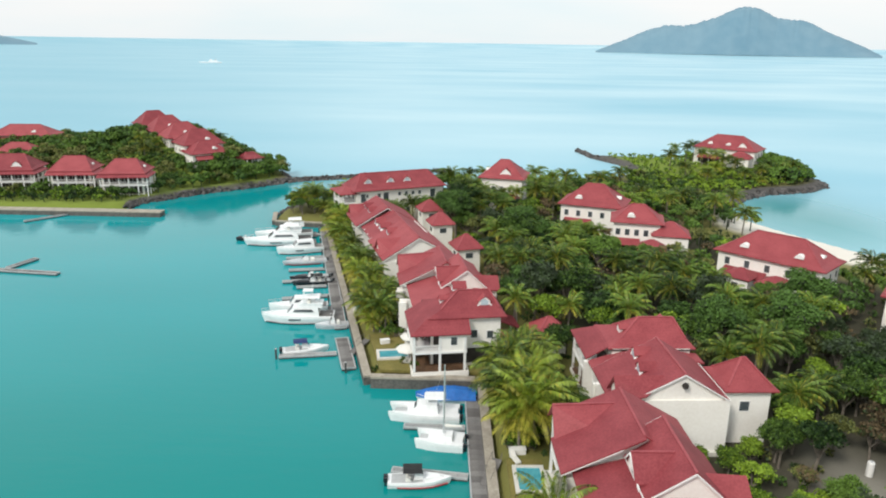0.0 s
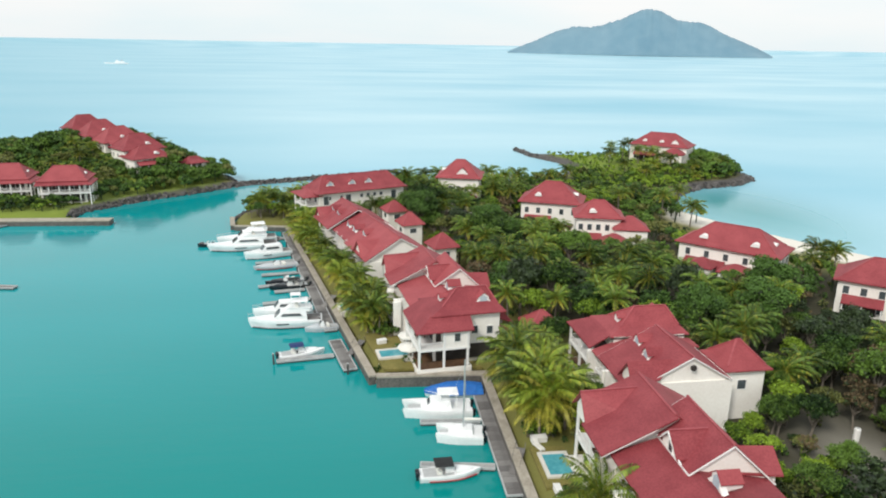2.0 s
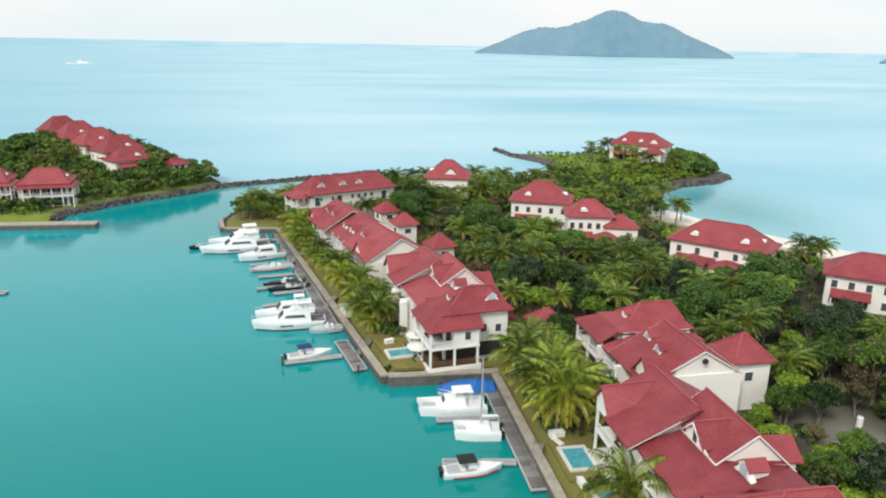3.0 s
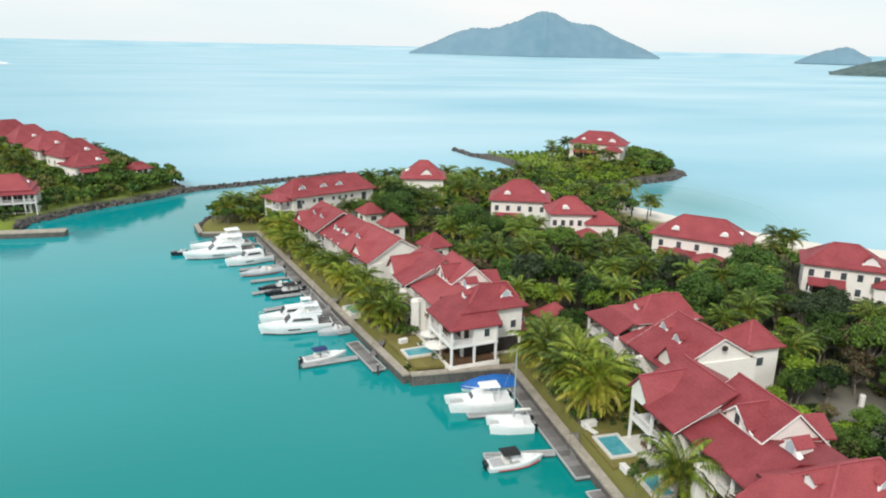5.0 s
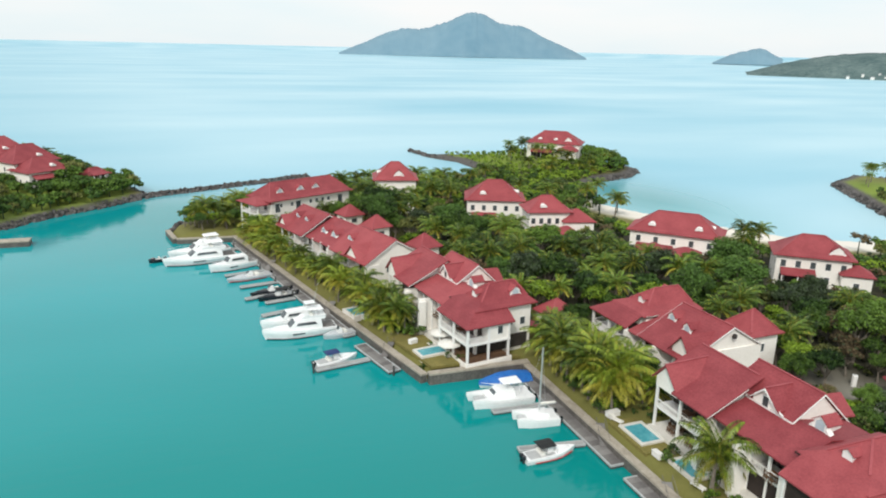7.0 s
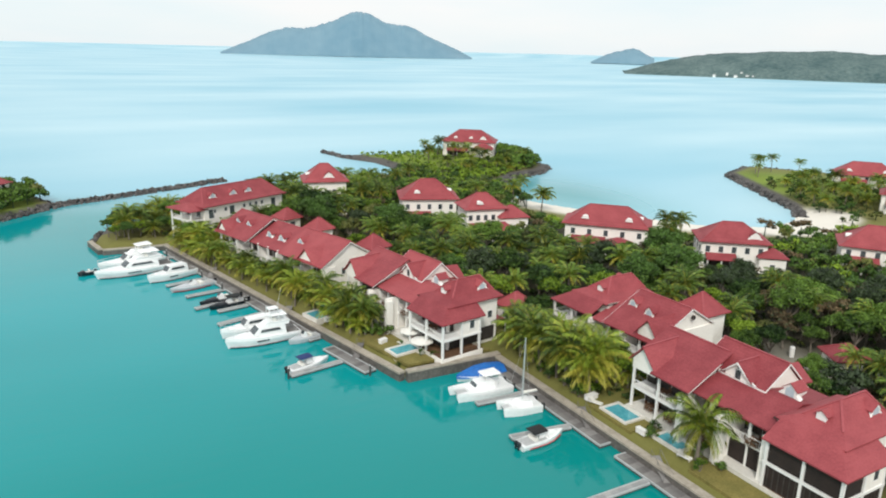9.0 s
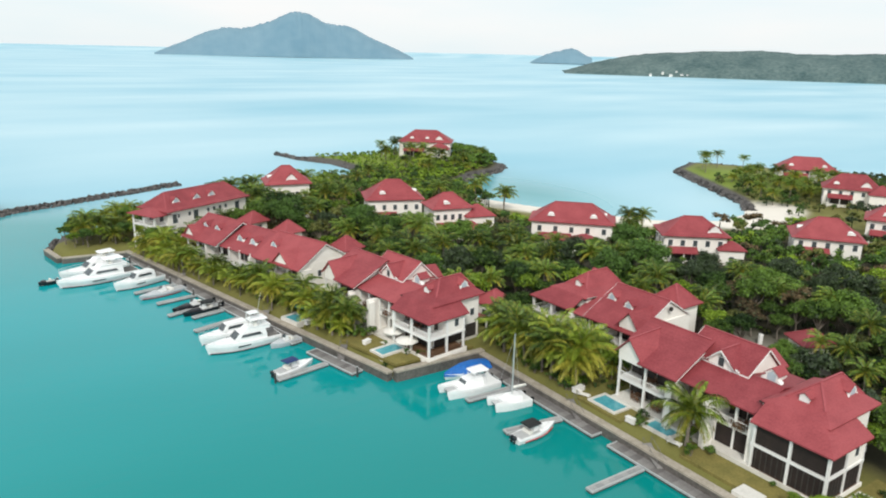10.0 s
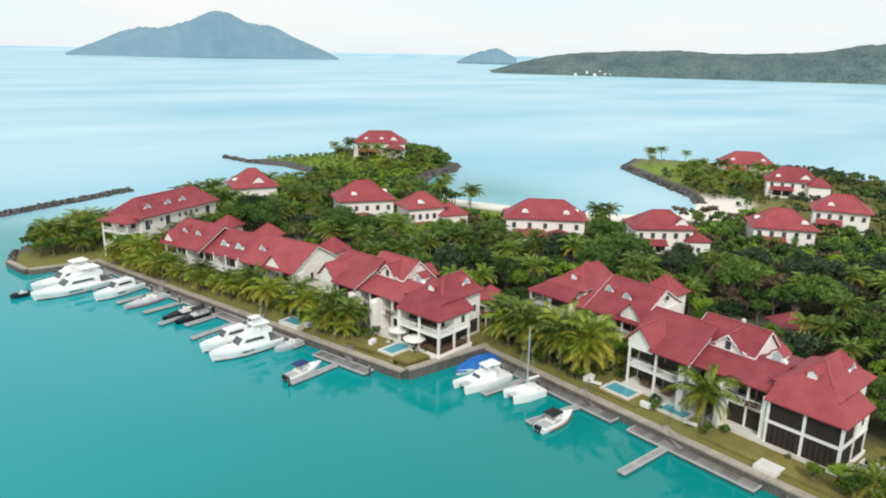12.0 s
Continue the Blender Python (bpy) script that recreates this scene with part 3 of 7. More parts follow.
def hip_villa(label, x, y, deg, wide, deep, ground_z, eave, top, ridge, vents=(), wings=(), gallery=True, rows=2, cols=5, veranda=False):
    """A detached house under a hipped roof; its front looks along -v."""
    h = thing("house", label, "house", turned(x, y, ground_z, deg), "detached houses")
    e, t = eave - ground_z, top - ground_z
    u, v = wide / 2, deep / 2
    o = 0.9
    part("wall", Geo().box(-u + o, u - o, -v + o, v - o, -0.6, e + 0.15), M_WALL, h)
    g = Geo()
    caps = hip(g, -u, u, -v, v, e, t, -ridge / 2, ridge / 2, 0.22, 1.4)
    rf = part("roof", g, M_ROOF, h, "red tiled hipped roof")
    ridge_cap(rf, caps)
    per = max(2.4, (e - 0.4) / rows)
    for r in range(rows):
        if r and r * per + 2.3 > e:
            continue
        for c in range(cols):
            if r == 0 and c % 3 == 1 and gallery:
                continue
            w = -u + o + (c + 0.5) * (wide - 2 * o) / cols
            window(h, (w, -v + o, r * per + 0.8), 1.05, 1.5, (0, -1))
        for c in range(3):
            w = -v + o + (c + 0.5) * (deep - 2 * o) / 3
            window(h, (-u + o, w, r * per + 0.7), 0.9, 1.3, (-1, 0))
            window(h, (u - o, w, r * per + 0.7), 0.9, 1.3, (1, 0))
    if gallery:
        g = Geo()
        w0, w1 = -u + o + wide * 0.12, -u + o + wide * 0.42
        # dark box in the wall: the porch's shade put into its colour
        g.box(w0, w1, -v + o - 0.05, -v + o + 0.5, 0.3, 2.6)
        part("doorway", g, M_DARK, h, "dark box painted as veranda doorway shade")
        g = Geo()
        g.slab([(w0 - 1, -v - 1.6, 2.7), (w1 + 1, -v - 1.6, 2.7), (w1 + 1, -v + o, 3.8), (w0 - 1, -v + o, 3.8)], 0.18)
        part("porch_roof", g, M_ROOF, h)
        for w in (w0 - 0.7, (w0 + w1) / 2, w1 + 0.7):
            part("post", Geo().box(w - 0.12, w + 0.12, -v - 1.4, -v - 1.16, -0.6, 2.72), M_TRIM, h)
    if veranda:
        y0 = -v + o
        # full-width near-black slabs: veranda shade on both storeys put into colour
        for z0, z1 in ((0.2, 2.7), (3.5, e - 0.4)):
            part("doorway", Geo().box(-u + o + 0.6, u - o - 0.6, y0 - 0.06, y0 + 0.3, z0, z1), M_DARK, h, "flat dark slab painted as veranda shade")
            part("doorway", Geo().box(u - o - 0.3, u - o + 0.06, -v + o + 0.6, v * 0.2, z0, z1), M_DARK, h, "flat dark slab painted as veranda shade")
        part("balcony_floor", Geo().box(-u + o, u - o + 1.6, y0 - 2.0, y0 - 0.1, 3.0, 3.3), M_TRIM, h)
        railing(h, (-u + o, y0 - 1.9, 3.3), (u - o + 1.5, y0 - 1.9, 3.3))
        for c in range(6):
            w = -u + o + c * (wide - 2 * o + 1.5) / 5
            part("post", Geo().box(w - 0.15, w + 0.15, y0 - 2.0, y0 - 1.7, -0.6, e - 0.8), M_TRIM, h)
        g = Geo()
        pts = [(-u, y0 - 2.5, e - 0.95), (u + 1.3, y0 - 2.5, e - 0.95), (u + 1.3, v * 0.3, e - 0.95), (u - o, v * 0.3, e - 0.05), (u - o, y0, e - 0.05), (-u, y0, e - 0.05)]
        g.shell(pts, [[0, 1, 4, 5], [1, 2, 3, 4]], 0.2)
        part("skirt_roof", g, M_ROOF, h)
        for w in (-v + o + 1.0, -v + o + 4.5, v * 0.25):
            part("post", Geo().box(u + 0.6, u + 0.9, w - 0.15, w + 0.15, -0.6, e - 0.8), M_TRIM, h)
    for k, along in vents:
        if k == "front":
            eyebrow(rf, along, -v + deep * 0.17, e + (t - e) * 0.27, -90)
        elif k == "gable":
            dormer(rf, along, -v + deep * 0.14, e + (t - e) * 0.25, -90, 2.2, 1.5, 2.4, glass=False)
        else:
            eyebrow(rf, (-u + wide * 0.12) if k == "west" else (u - wide * 0.12), along, e + (t - e) * 0.25, 180 if k == "west" else 0)
    for wx, wy, ww, wd, we, wt in wings:
        w = part("wing_wall", Geo().box(wx - ww / 2 + 0.5, wx + ww / 2 - 0.5, wy - wd / 2 + 0.5, wy + wd / 2 - 0.5, -0.6, we - ground_z + 0.1), M_WALL, h)
        g = Geo()
        hip(g, wx - ww / 2, wx + ww / 2, wy - wd / 2, wy + wd / 2, we - ground_z, wt - ground_z, wx - max(0.3, ww / 2 - wd / 2), wx + max(0.3, ww / 2 - wd / 2))
        part("wing_roof", g, M_ROOF, h)
        window(h, (wx, wy - wd / 2 + 0.5, 0.9), 1.1, 1.2, (0, -1))
    return h


def railing(parent, a, b):
    """A white balcony rail with balusters from a to b."""
    g = Geo()
    a, b = Vector(a), Vector(b)
    up = Vector((0, 0, 1))
    for h in (0.12, 0.95):
        g.beam(a + up * h, b + up * h, 0.1, 0.09)
    n = max(2, int((b - a).length / 0.35))
    for i in range(n + 1):
        p = a.lerp(b, i / n)
        g.beam(p + up * 0.1, p + up * 0.95, 0.05)
    return part("balcony_rail", g, M_TRIM, parent)


def waterfront_villa(label, x, y, deg, flip=1, screens=False, pool=True, short=False):
    """A row of three joined waterfront units with balconies on the water side (-u) and a roofed tower at its end (v = 0)."""
    h = thing("waterfront_villa", label, "villa", turned(x, y, 2.0, deg), "waterfront villas")
    F = flip
    def q(u, v, z):
        return (u, v * F, z)
    def sl(g, pts, t=0.2):
        return g.slab([q(*p) for p in (pts if F > 0 else pts[::-1])], t)
    def bx(g, u0, u1, v0, v1, z0, z1):
        return g.box(u0, u1, min(v0 * F, v1 * F), max(v0 * F, v1 * F), z0, z1)
    def fold(g, a, r, b, v0, v1, t=0.2):
        """Two slopes over one ridge, from v0 to v1; a, r, b are (u, z)."""
        pts = [q(a[0], v0, a[1]), q(a[0], v1, a[1]), q(r[0], v0, r[1]), q(r[0], v1, r[1]), q(b[0], v0, b[1]), q(b[0], v1, b[1])]
        faces = [[0, 2, 3, 1], [2, 4, 5, 3]]
        return g.shell(pts, faces if F > 0 else [f[::-1] for f in faces], t)
    L = 23.6 if short else 31.4
    # plinth and body
    part("plinth", bx(Geo(), -0.35, 8.3, -0.35, 2.4, -0.6, 0.42), M_WALL, h)
    part("plinth", bx(Geo(), -0.35, 13.9, 2.4, L, -0.6, 0.45), M_TILE, h)
    part("terrace_floor", bx(Geo(), -0.15, 8.1, -0.15, 2.38, 0.42, 0.47), M_TEAK, h, "brown timber terrace floor")
    part("terrace_floor", bx(Geo(), -0.15, 2.78, 2.42, 9.4, 0.45, 0.49), M_TEAK, h, "brown timber terrace floor")
    part("ceiling_boards", bx(Geo(), 0.2, 7.6, 0.2, 2.3, 3.2, 3.29), M_TEAK, h, "brown timber ceiling boards")
    g = Geo()
    bx(g, 2.8, 13.6, 2.4, 10.2, 0.45, 8.25)
    back = 0.0 if short else 1.2
    mid = L if short else 21.5
    bx(g, 3.2 + back, 13.8, 10.2, mid - 0.3, 0.45, 7.4)
    if not short:
        bx(g, 3.2, 13.8, mid - 0.3, L - 0.3, 0.45, 7.4)
    part("wall", g, M_WALL, h)
    # tower: balcony floor, posts, rails
    part("balcony_floor", bx(Geo(), -0.2, 8.0, -0.2, 9.4, 3.3, 3.62), M_TRIM, h)
    for u, v in ((0, 0), (0, 4.5), (0, 9.1), (3.9, 0), (7.7, 0)):
        part("post", bx(Geo(), u - 0.17, u + 0.17, v - 0.17, v + 0.17, 0.45, 6.62), M_TRIM, h)
    for a, b in (((0, 0.2, 3.62), (0, 8.9, 3.62)), ((0.2, 0, 3.62), (3.7, 0, 3.62))):
        if not screens:
            railing(h, q(*a), q(*b))
    part("upper_room", bx(Geo(), 4.1, 8.0, -0.05, 2.4, 3.62, 6.9), M_WALL, h)
    window(h, q(6.0, -0.05 if F > 0 else -0.05, 4.6), 0.9, 1.3, (0, -F))
    # near-black slabs: deep shade behind the tower posts put into colour
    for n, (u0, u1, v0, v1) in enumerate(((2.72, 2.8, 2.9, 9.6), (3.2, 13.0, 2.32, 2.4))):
        part("glass_door", bx(Geo(), u0, u1, v0, v1, 0.5, 2.9), M_DARK, h, "flat dark slab painted as shade of the opening")
        part("glass_door", bx(Geo(), u0, u1 if n == 0 else 4.0, v0, v1, 3.7, 6.3), M_DARK, h, "flat dark slab painted as shade of the opening")
    if screens:
        for v0, v1 in ((0.25, 4.3), (4.7, 8.9)):
            s = part("screen", bx(Geo(), -0.04, 0.04, v0, v1, 0.5, 3.25), M_SCREEN, h, "dark slatted timber screen")
            for i in range(6):
                w = v0 + (i + 0.5) * (v1 - v0) / 6
                part("slat", bx(Geo(), -0.1, -0.05, w - 0.08, w + 0.08, 0.55, 3.2), M_DARK, s)
        # flat dark panels fill the bays between the posts
        for v0, v1 in ((0.25, 4.3), (4.7, 8.9)):
            part("upper_blind", bx(Geo(), 0.02, 0.08, v0, v1, 3.7, 6.5), M_SCREEN, h, "flat dark panel between the posts")
        for v0, v1 in ((10.3, 12.6), (12.9, 15.3)):
            part("lower_blind", bx(Geo(), 1.55, 1.62, v0, v1, 0.5, 3.2), M_SCREEN, h, "flat dark panel between the posts")
        part("upper_blind", bx(Geo(), 0.25, 3.7, 0.02, 0.08, 3.7, 6.5), M_SCREEN, h, "flat dark panel between the posts")
        for u0, u1 in ((0.25, 3.7), (4.1, 7.5)):
            s = part("screen", bx(Geo(), u0, u1, -0.04, 0.04, 0.5, 3.25), M_SCREEN, h, "dark slatted timber screen")
            for i in range(5):
                w = u0 + (i + 0.5) * (u1 - u0) / 5
                part("slat", bx(Geo(), w - 0.08, w + 0.08, -0.1, -0.05, 0.55, 3.2), M_DARK, s)
    else:
        for a, b in (((0, 0.2), (0, 4.3)), ((0, 4.7), (0, 8.9)), ((0.2, 0), (3.7, 0)), ((4.1, 0), (7.5, 0))):
            g = Geo()
            for z in (0.75, 1.05, 1.35):
                g.beam(q(*a, z), q(*b, z), 0.06, 0.09)
            part("terrace_rail", g, M_TEAK, h, "brown timber terrace rail")
    # units along the water: floors, posts, party walls, doors
    ends = [9.8, 15.6, 21.5, L - 0.2] if not short else [9.8, 16.6, L - 0.2]
    for n, (v0, v1) in enumerate(zip(ends, ends[1:])):
        b = back if n < 2 else 0.0
        part("balcony_floor", bx(Geo(), 0.3 + b, 3.2 + b, v0, v1, 3.25, 3.55), M_TRIM, h)
        railing(h, q(0.4 + b, v0 + 0.3, 3.55), q(0.4 + b, v1 - 0.3, 3.55))
        for v in ((v0 + v1) / 2, v1 - 0.2):
            part("post", bx(Geo(), 0.28 + b, 0.58 + b, v - 0.15, v + 0.15, 0.4, 6.6 if short or n == 2 else 6.85), M_TRIM, h)
        part("party_wall", bx(Geo(), 0.3 if n == 0 and not short else -0.9, 3.2 + b, v0 - 0.25, v0 + 0.35, 0.0, 6.3), M_WALL, h, "white party wall between terraces")
        if n:
            part("buttress", bx(Geo(), -1.1, 0.2, v0 - 0.75, v0 - 0.25, 0.0, 6.0), M_WALL, h, "pale stepped buttress of the party wall")
        # doors coloured near-black across the bay, to carry the balcony's shade
        for z0, z1 in ((0.5, 3.0), (3.6, 6.1)):
            for k in range(2):
                w = v0 + 0.5 + k * (v1 - v0 - 0.6) / 2
                wide = (v1 - v0 - 0.6) / 2 - 0.16
                d = part("glass_door", bx(Geo(), 3.1 + b, 3.22 + b, w, w + wide, z0, z1), M_DARK, h, "folding glazed door painted dark as balcony shade")
                for f in (0.32, 0.66):
                    part("door_frame", bx(Geo(), 3.03 + b, 3.1 + b, w + wide * f - 0.04, w + wide * f + 0.04, z0, z1), M_SCREEN, d)
    # roofs
    g = Geo()
    sk = [q(-0.6, -0.6, 6.55), q(-0.6, 9.6, 6.55), q(2.5, 9.6, 8.35), q(2.5, 2.2, 8.35), q(8.5, 2.2, 8.35), q(8.5, -0.6, 6.55)]
    g.shell(sk, [[0, 3, 2, 1], [5, 4, 3, 0]] if F > 0 else [[1, 2, 3, 0], [0, 3, 4, 5]], 0.2)
    part("skirt_roof", g, M_ROOF, h, "red tiled lower roof round the balcony")
    g = Geo()
    caps = hip(g, 2.3, 14.4, 1.6, 10.2, 8.25, 11.2, 7.4, 12.3, 0.22, 1.8)
    if F < 0:
        g.v = [(a, -b, c) for a, b, c in g.v]
        g.f = [f[::-1] for f in g.f]
        caps = [(q(*a), q(*b)) for a, b in caps]
    tr = part("tower_roof", g, M_ROOF, h, "red tiled hipped tower roof")
    ridge_cap(tr, caps)
    part("eaves_board", bx(Geo(), 2.2, 14.2, 2.0, 10.4, 7.98, 8.1), M_SCREEN, h)
    dormer(tr, *q(11.3, 3.8, 9.4), -90 * F, 1.7, 1.35, 2.0)
    dormer(tr, *q(4.6, 6.2, 9.5), 180, 1.2, 0.8, 1.5, glass=False, winged=False)
    g = Geo()
    # middle unit: low water-side roof, then the steep gabled part above
    m0, m1, ga, gb = 9.9, 21.5, 14.4, 24.6
    if short:
        m0, m1, ga, gb = 9.9, 23.6, 12.4, 23.4
    eave = (-0.4, 6.35) if short else (0.75, 6.95)
    sl(g, [(eave[0], m0, eave[1]), (eave[0], ga if short else m1, eave[1]), (7.0, ga if short else m1, 8.75), (7.0, m0, 8.75)])
    sl(g, [(7.0, m0, 8.75), (7.0, ga + 0.6, 8.75), (14.6, ga + 0.6, 7.4), (14.6, m0, 7.4)])
    part("low_roof", g, M_ROOF, h, "red tiled low roof on the water side")
    g = Geo()
    gu, top = (7.9, 10.9) if short else (10.4, 11.55)
    foot = (-0.4, 6.45) if short else (gu - 4.4, 8.66)
    heel = (13.6, 7.5) if short else (15.3, 7.0)
    fold(g, foot, (gu, top), heel, ga, gb)
    gr = part("gable_roof", g, M_ROOF, h, "steep red tiled gabled roof")
    ridge_cap(gr, [(q(gu, ga, top), q(gu, gb, top))])
    for v in (ga + 0.35, gb - 0.35):
        foot_wall = foot[0] + (1.6 if short else 0.3)
        rise = (top - foot[1]) / (gu - foot[0])
        pts = [q(foot_wall, v, 6.8), q(heel[0] - 0.7, v, 6.8), q(heel[0] - 0.7, v, heel[1] + 0.25), q(gu, v, top - 0.3), q(foot_wall, v, foot[1] + rise * (foot_wall - foot[0]) - 0.25)]
        gw = part("gable_wall", Geo().wall(pts, (0, 0.2)), M_WALL, h)
    g = Geo()
    if not short:
        part("upper_wall", bx(Geo(), foot[0] + 0.25, foot[0] + 0.45, ga + 0.3, 21.5, 8.2, 8.7), M_WALL, h)
        part("fascia", bx(Geo(), foot[0] - 0.06, foot[0] + 0.05, ga - 0.02, 21.6, 8.44, 8.64), M_TRIM, gr, "white fascia board under the steep roof")
    for a, b in (((foot[0], foot[1] - 0.14), (gu, top - 0.14)), ((gu, top - 0.14), (heel[0], heel[1] - 0.14))):
        for v in (ga - 0.05, gb + 0.05):
            part("barge_board", Geo().beam(q(a[0], v, a[1]), q(b[0], v, b[1]), 0.08, 0.16), M_TRIM, gr)
    # gable on the water side over the middle unit
    if short:
        c = 21.6
        part("front_gable", Geo().wall([q(0.3, c - 2.0, 6.3), q(0.3, c + 1.8, 6.3), q(0.3, c + 1.8, 7.6), q(0.3, c, 9.6), q(0.3, c - 2.0, 7.6)], (0.2, 0)), M_WALL, h)
        g = Geo()
        sl(g, [(-0.2, c, 9.9), (-0.2, c - 2.5, 7.0), (3.4, c - 2.5, 8.3), (6.6, c, 9.9)])
        sl(g, [(-0.2, c, 9.9), (6.6, c, 9.9), (3.4, c + 2.2, 8.3), (-0.2, c + 2.2, 7.2)])
        part("front_gable_roof", g, M_ROOF, h)
        dormer(gr, *q(4.4, 14.2, 9.0), 180, 1.5, 1.35, 2.2)
        dormer(gr, *q(3.9, 18.2, 8.75), 180, 1.5, 1.35, 2.2)
        part("annex_wall", bx(Geo(), 14.6, 20.2, 14.6, 20.4, -0.6, 7.5), M_WALL, h)
        g = Geo()
        caps = hip(g, 14.0, 20.9, -21.1 if F < 0 else 14.0, -14.0 if F < 0 else 21.1, 7.4, 10.4, 17.2, 17.7, 0.2, 0.8)
        ax = part("annex_roof", g, M_ROOF, h, "red tiled roof of the square annex")
        ridge_cap(ax, caps)
        window(h, q(17.0, 20.4, 4.4), 1.2, 1.3, (0, F))
        window(h, q(20.2, 17.5, 4.4), 1.0, 1.3, (1, 0))
        part("round_vent", Geo().loft([[q(7.9 + 0.4 * math.cos(k * math.pi / 4), L - 0.12 + d, 9.5 + 0.4 * math.sin(k * math.pi / 4)) for k in range(8)] for d in (0, 0.3)]), M_DARK, h)
        return h
    c = 18.5
    g = Geo()
    g.wall([q(6.0, c - 1.95, 8.2), q(6.0, c + 1.95, 8.2), q(6.0, c + 1.95, 9.25), q(6.0, c, 10.85), q(6.0, c - 1.95, 9.25)], (0.2, 0))
    fw = part("front_gable", g, M_WALL, h)
    window(fw, q(5.98, c, 8.65), 0.85, 1.25, (-1, 0))
    part("round_vent", Geo().loft([[q(5.96 + d, c + 0.26 * math.cos(k * math.pi / 4), 10.3 + 0.26 * math.sin(k * math.pi / 4)) for k in range(8)] for d in (0, 0.06)]), M_DARK, fw)
    g = Geo()
    sl(g, [(5.55, c, 11.1), (5.55, c - 2.35, 9.15), (6.75, c - 2.35, 9.15), (9.8, c, 11.1)])
    sl(g, [(5.55, c, 11.1), (9.8, c, 11.1), (6.75, c + 2.35, 9.15), (5.55, c + 2.35, 9.15)])
    fr = part("front_gable_roof", g, M_ROOF, h)
    ridge_cap(fr, [(q(5.55, c, 11.1), q(9.8, c, 11.1))])
    for s in (-1, 1):
        rim = [(c, 10.98), (c + s * 1.2, 9.92), (c + s * 2.0, 9.22), (c + s * 2.9, 8.86)]
        rings = [[q(5.42 + d + 0.3 * n / 3, v, z + up) for d, up in ((0, -0.16), (0.12, -0.16), (0.12, 0.08), (0, 0.08))] for n, (v, z) in enumerate(rim)]
        part("barge_board", Geo().loft(rings), M_TRIM, fr, "swept white barge board")
    dormer(gr, *q(7.6, 12.2, 9.0), 180, 1.7, 1.4, 2.2)
    if not short:
        # far unit: broad roof, cross gable to the water at the end
        g, gn, gb2 = Geo(), Geo(), Geo()
        sl(g, [(-0.5, 20.6, 7.2), (-0.5, 27.3, 7.2), (7.8, 27.3, 10.95), (7.8, 21.0, 10.95)])
        sl(gn, [(3.0, 27.3, 8.8), (3.0, L + 0.5, 8.8), (7.8, L + 0.5, 10.95), (7.8, 27.3, 10.95)])
        sl(gb2, [(7.8, 21.6, 10.95), (7.8, L + 0.5, 10.95), (14.8, L + 0.5, 7.0), (14.8, 21.6, 7.0)])
        part("end_roof", gn, M_ROOF, h)
        part("back_roof", gb2, M_ROOF, h)
        ar = part("main_roof", g, M_ROOF, h, "broad red tiled roof with swept eaves")
        ridge_cap(ar, [(q(7.8, 21.6, 10.95), q(7.8, L + 0.5, 10.95))])
        g = Geo()
        g.beam(q(-0.5, 20.6, 6.98), q(5.6, 20.9, 9.73), 0.06, 0.12)
        part("barge_board", g, M_TRIM, ar)
        part("gable_wall", Geo().wall([q(1.0, 21.9, 6.6), q(14.0, 21.9, 6.6), q(14.0, 21.9, 7.3), q(7.8, 21.9, 10.7), q(1.0, 21.9, 7.6)], (0, 0.2)), M_WALL, h)
        g = Geo()
        g.wall([q(3.2, L - 0.3, 6.6), q(14.0, L - 0.3, 6.6), q(14.0, L - 0.3, 7.3), q(7.8, L - 0.3, 10.7), q(3.2, L - 0.3, 8.5)], (0, 0.2))
        part("gable_wall", g, M_WALL, h)
        c2 = 29.3
        g = Geo()
        g.wall([q(0.3, c2 - 2.2, 6.3), q(0.3, c2 + 2.0, 6.3), q(0.3, c2 + 2.0, 7.7), q(0.3, c2, 9.85), q(0.3, c2 - 2.2, 7.7)], (0.2, 0))
        part("front_gable", g, M_WALL, h)
        g = Geo()
        sl(g, [(-0.2, c2, 10.1), (-0.2, c2 - 2.7, 7.1), (3.8, c2 - 2.7, 8.8), (7.2, c2, 10.4)])
        sl(g, [(-0.2, c2, 10.1), (7.2, c2, 10.4), (3.8, c2 + 2.5, 8.8), (-0.2, c2 + 2.5, 7.5)])
        f2 = part("front_gable_roof", g, M_ROOF, h)
        ridge_cap(f2, [(q(-0.2, c2, 10.1), q(7.2, c2, 10.4))])
    # back side: a small cross roof, windows and a low tiled porch
    g = Geo()
    ew = [q(10.4, 17.0, 10.0), q(16.2, 17.0, 9.6), q(16.2, 14.6, 7.7), q(11.5, 14.6, 8.2), q(16.2, 19.4, 7.7), q(11.5, 19.4, 8.2)]
    g.shell(ew, [[0, 3, 2, 1], [0, 1, 4, 5]] if F > 0 else [[1, 2, 3, 0], [5, 4, 1, 0]], 0.2)
    part("back_cross_roof", g, M_ROOF, h)
    part("back_bay", bx(Geo(), 13.6, 15.7, 15.1, 18.9, -0.6, 7.6), M_WALL, h)
    part("back_gable", Geo().wall([q(15.6, 15.1, 7.5), q(15.6, 18.9, 7.5), q(15.6, 17.0, 9.2)], (0.12, 0)), M_WALL, h)
    g = Geo()
    sl(g, [(13.8, 9.2, 4.9), (13.8, 14.4, 4.9), (18.6, 14.4, 3.0), (18.6, 9.2, 3.0)])
    part("porch_roof", g, M_ROOF, h)
    for v in (9.5, 14.1):
        part("post", bx(Geo(), 18.1, 18.35, v - 0.12, v + 0.12, -0.6, 3.05), M_TRIM, h)
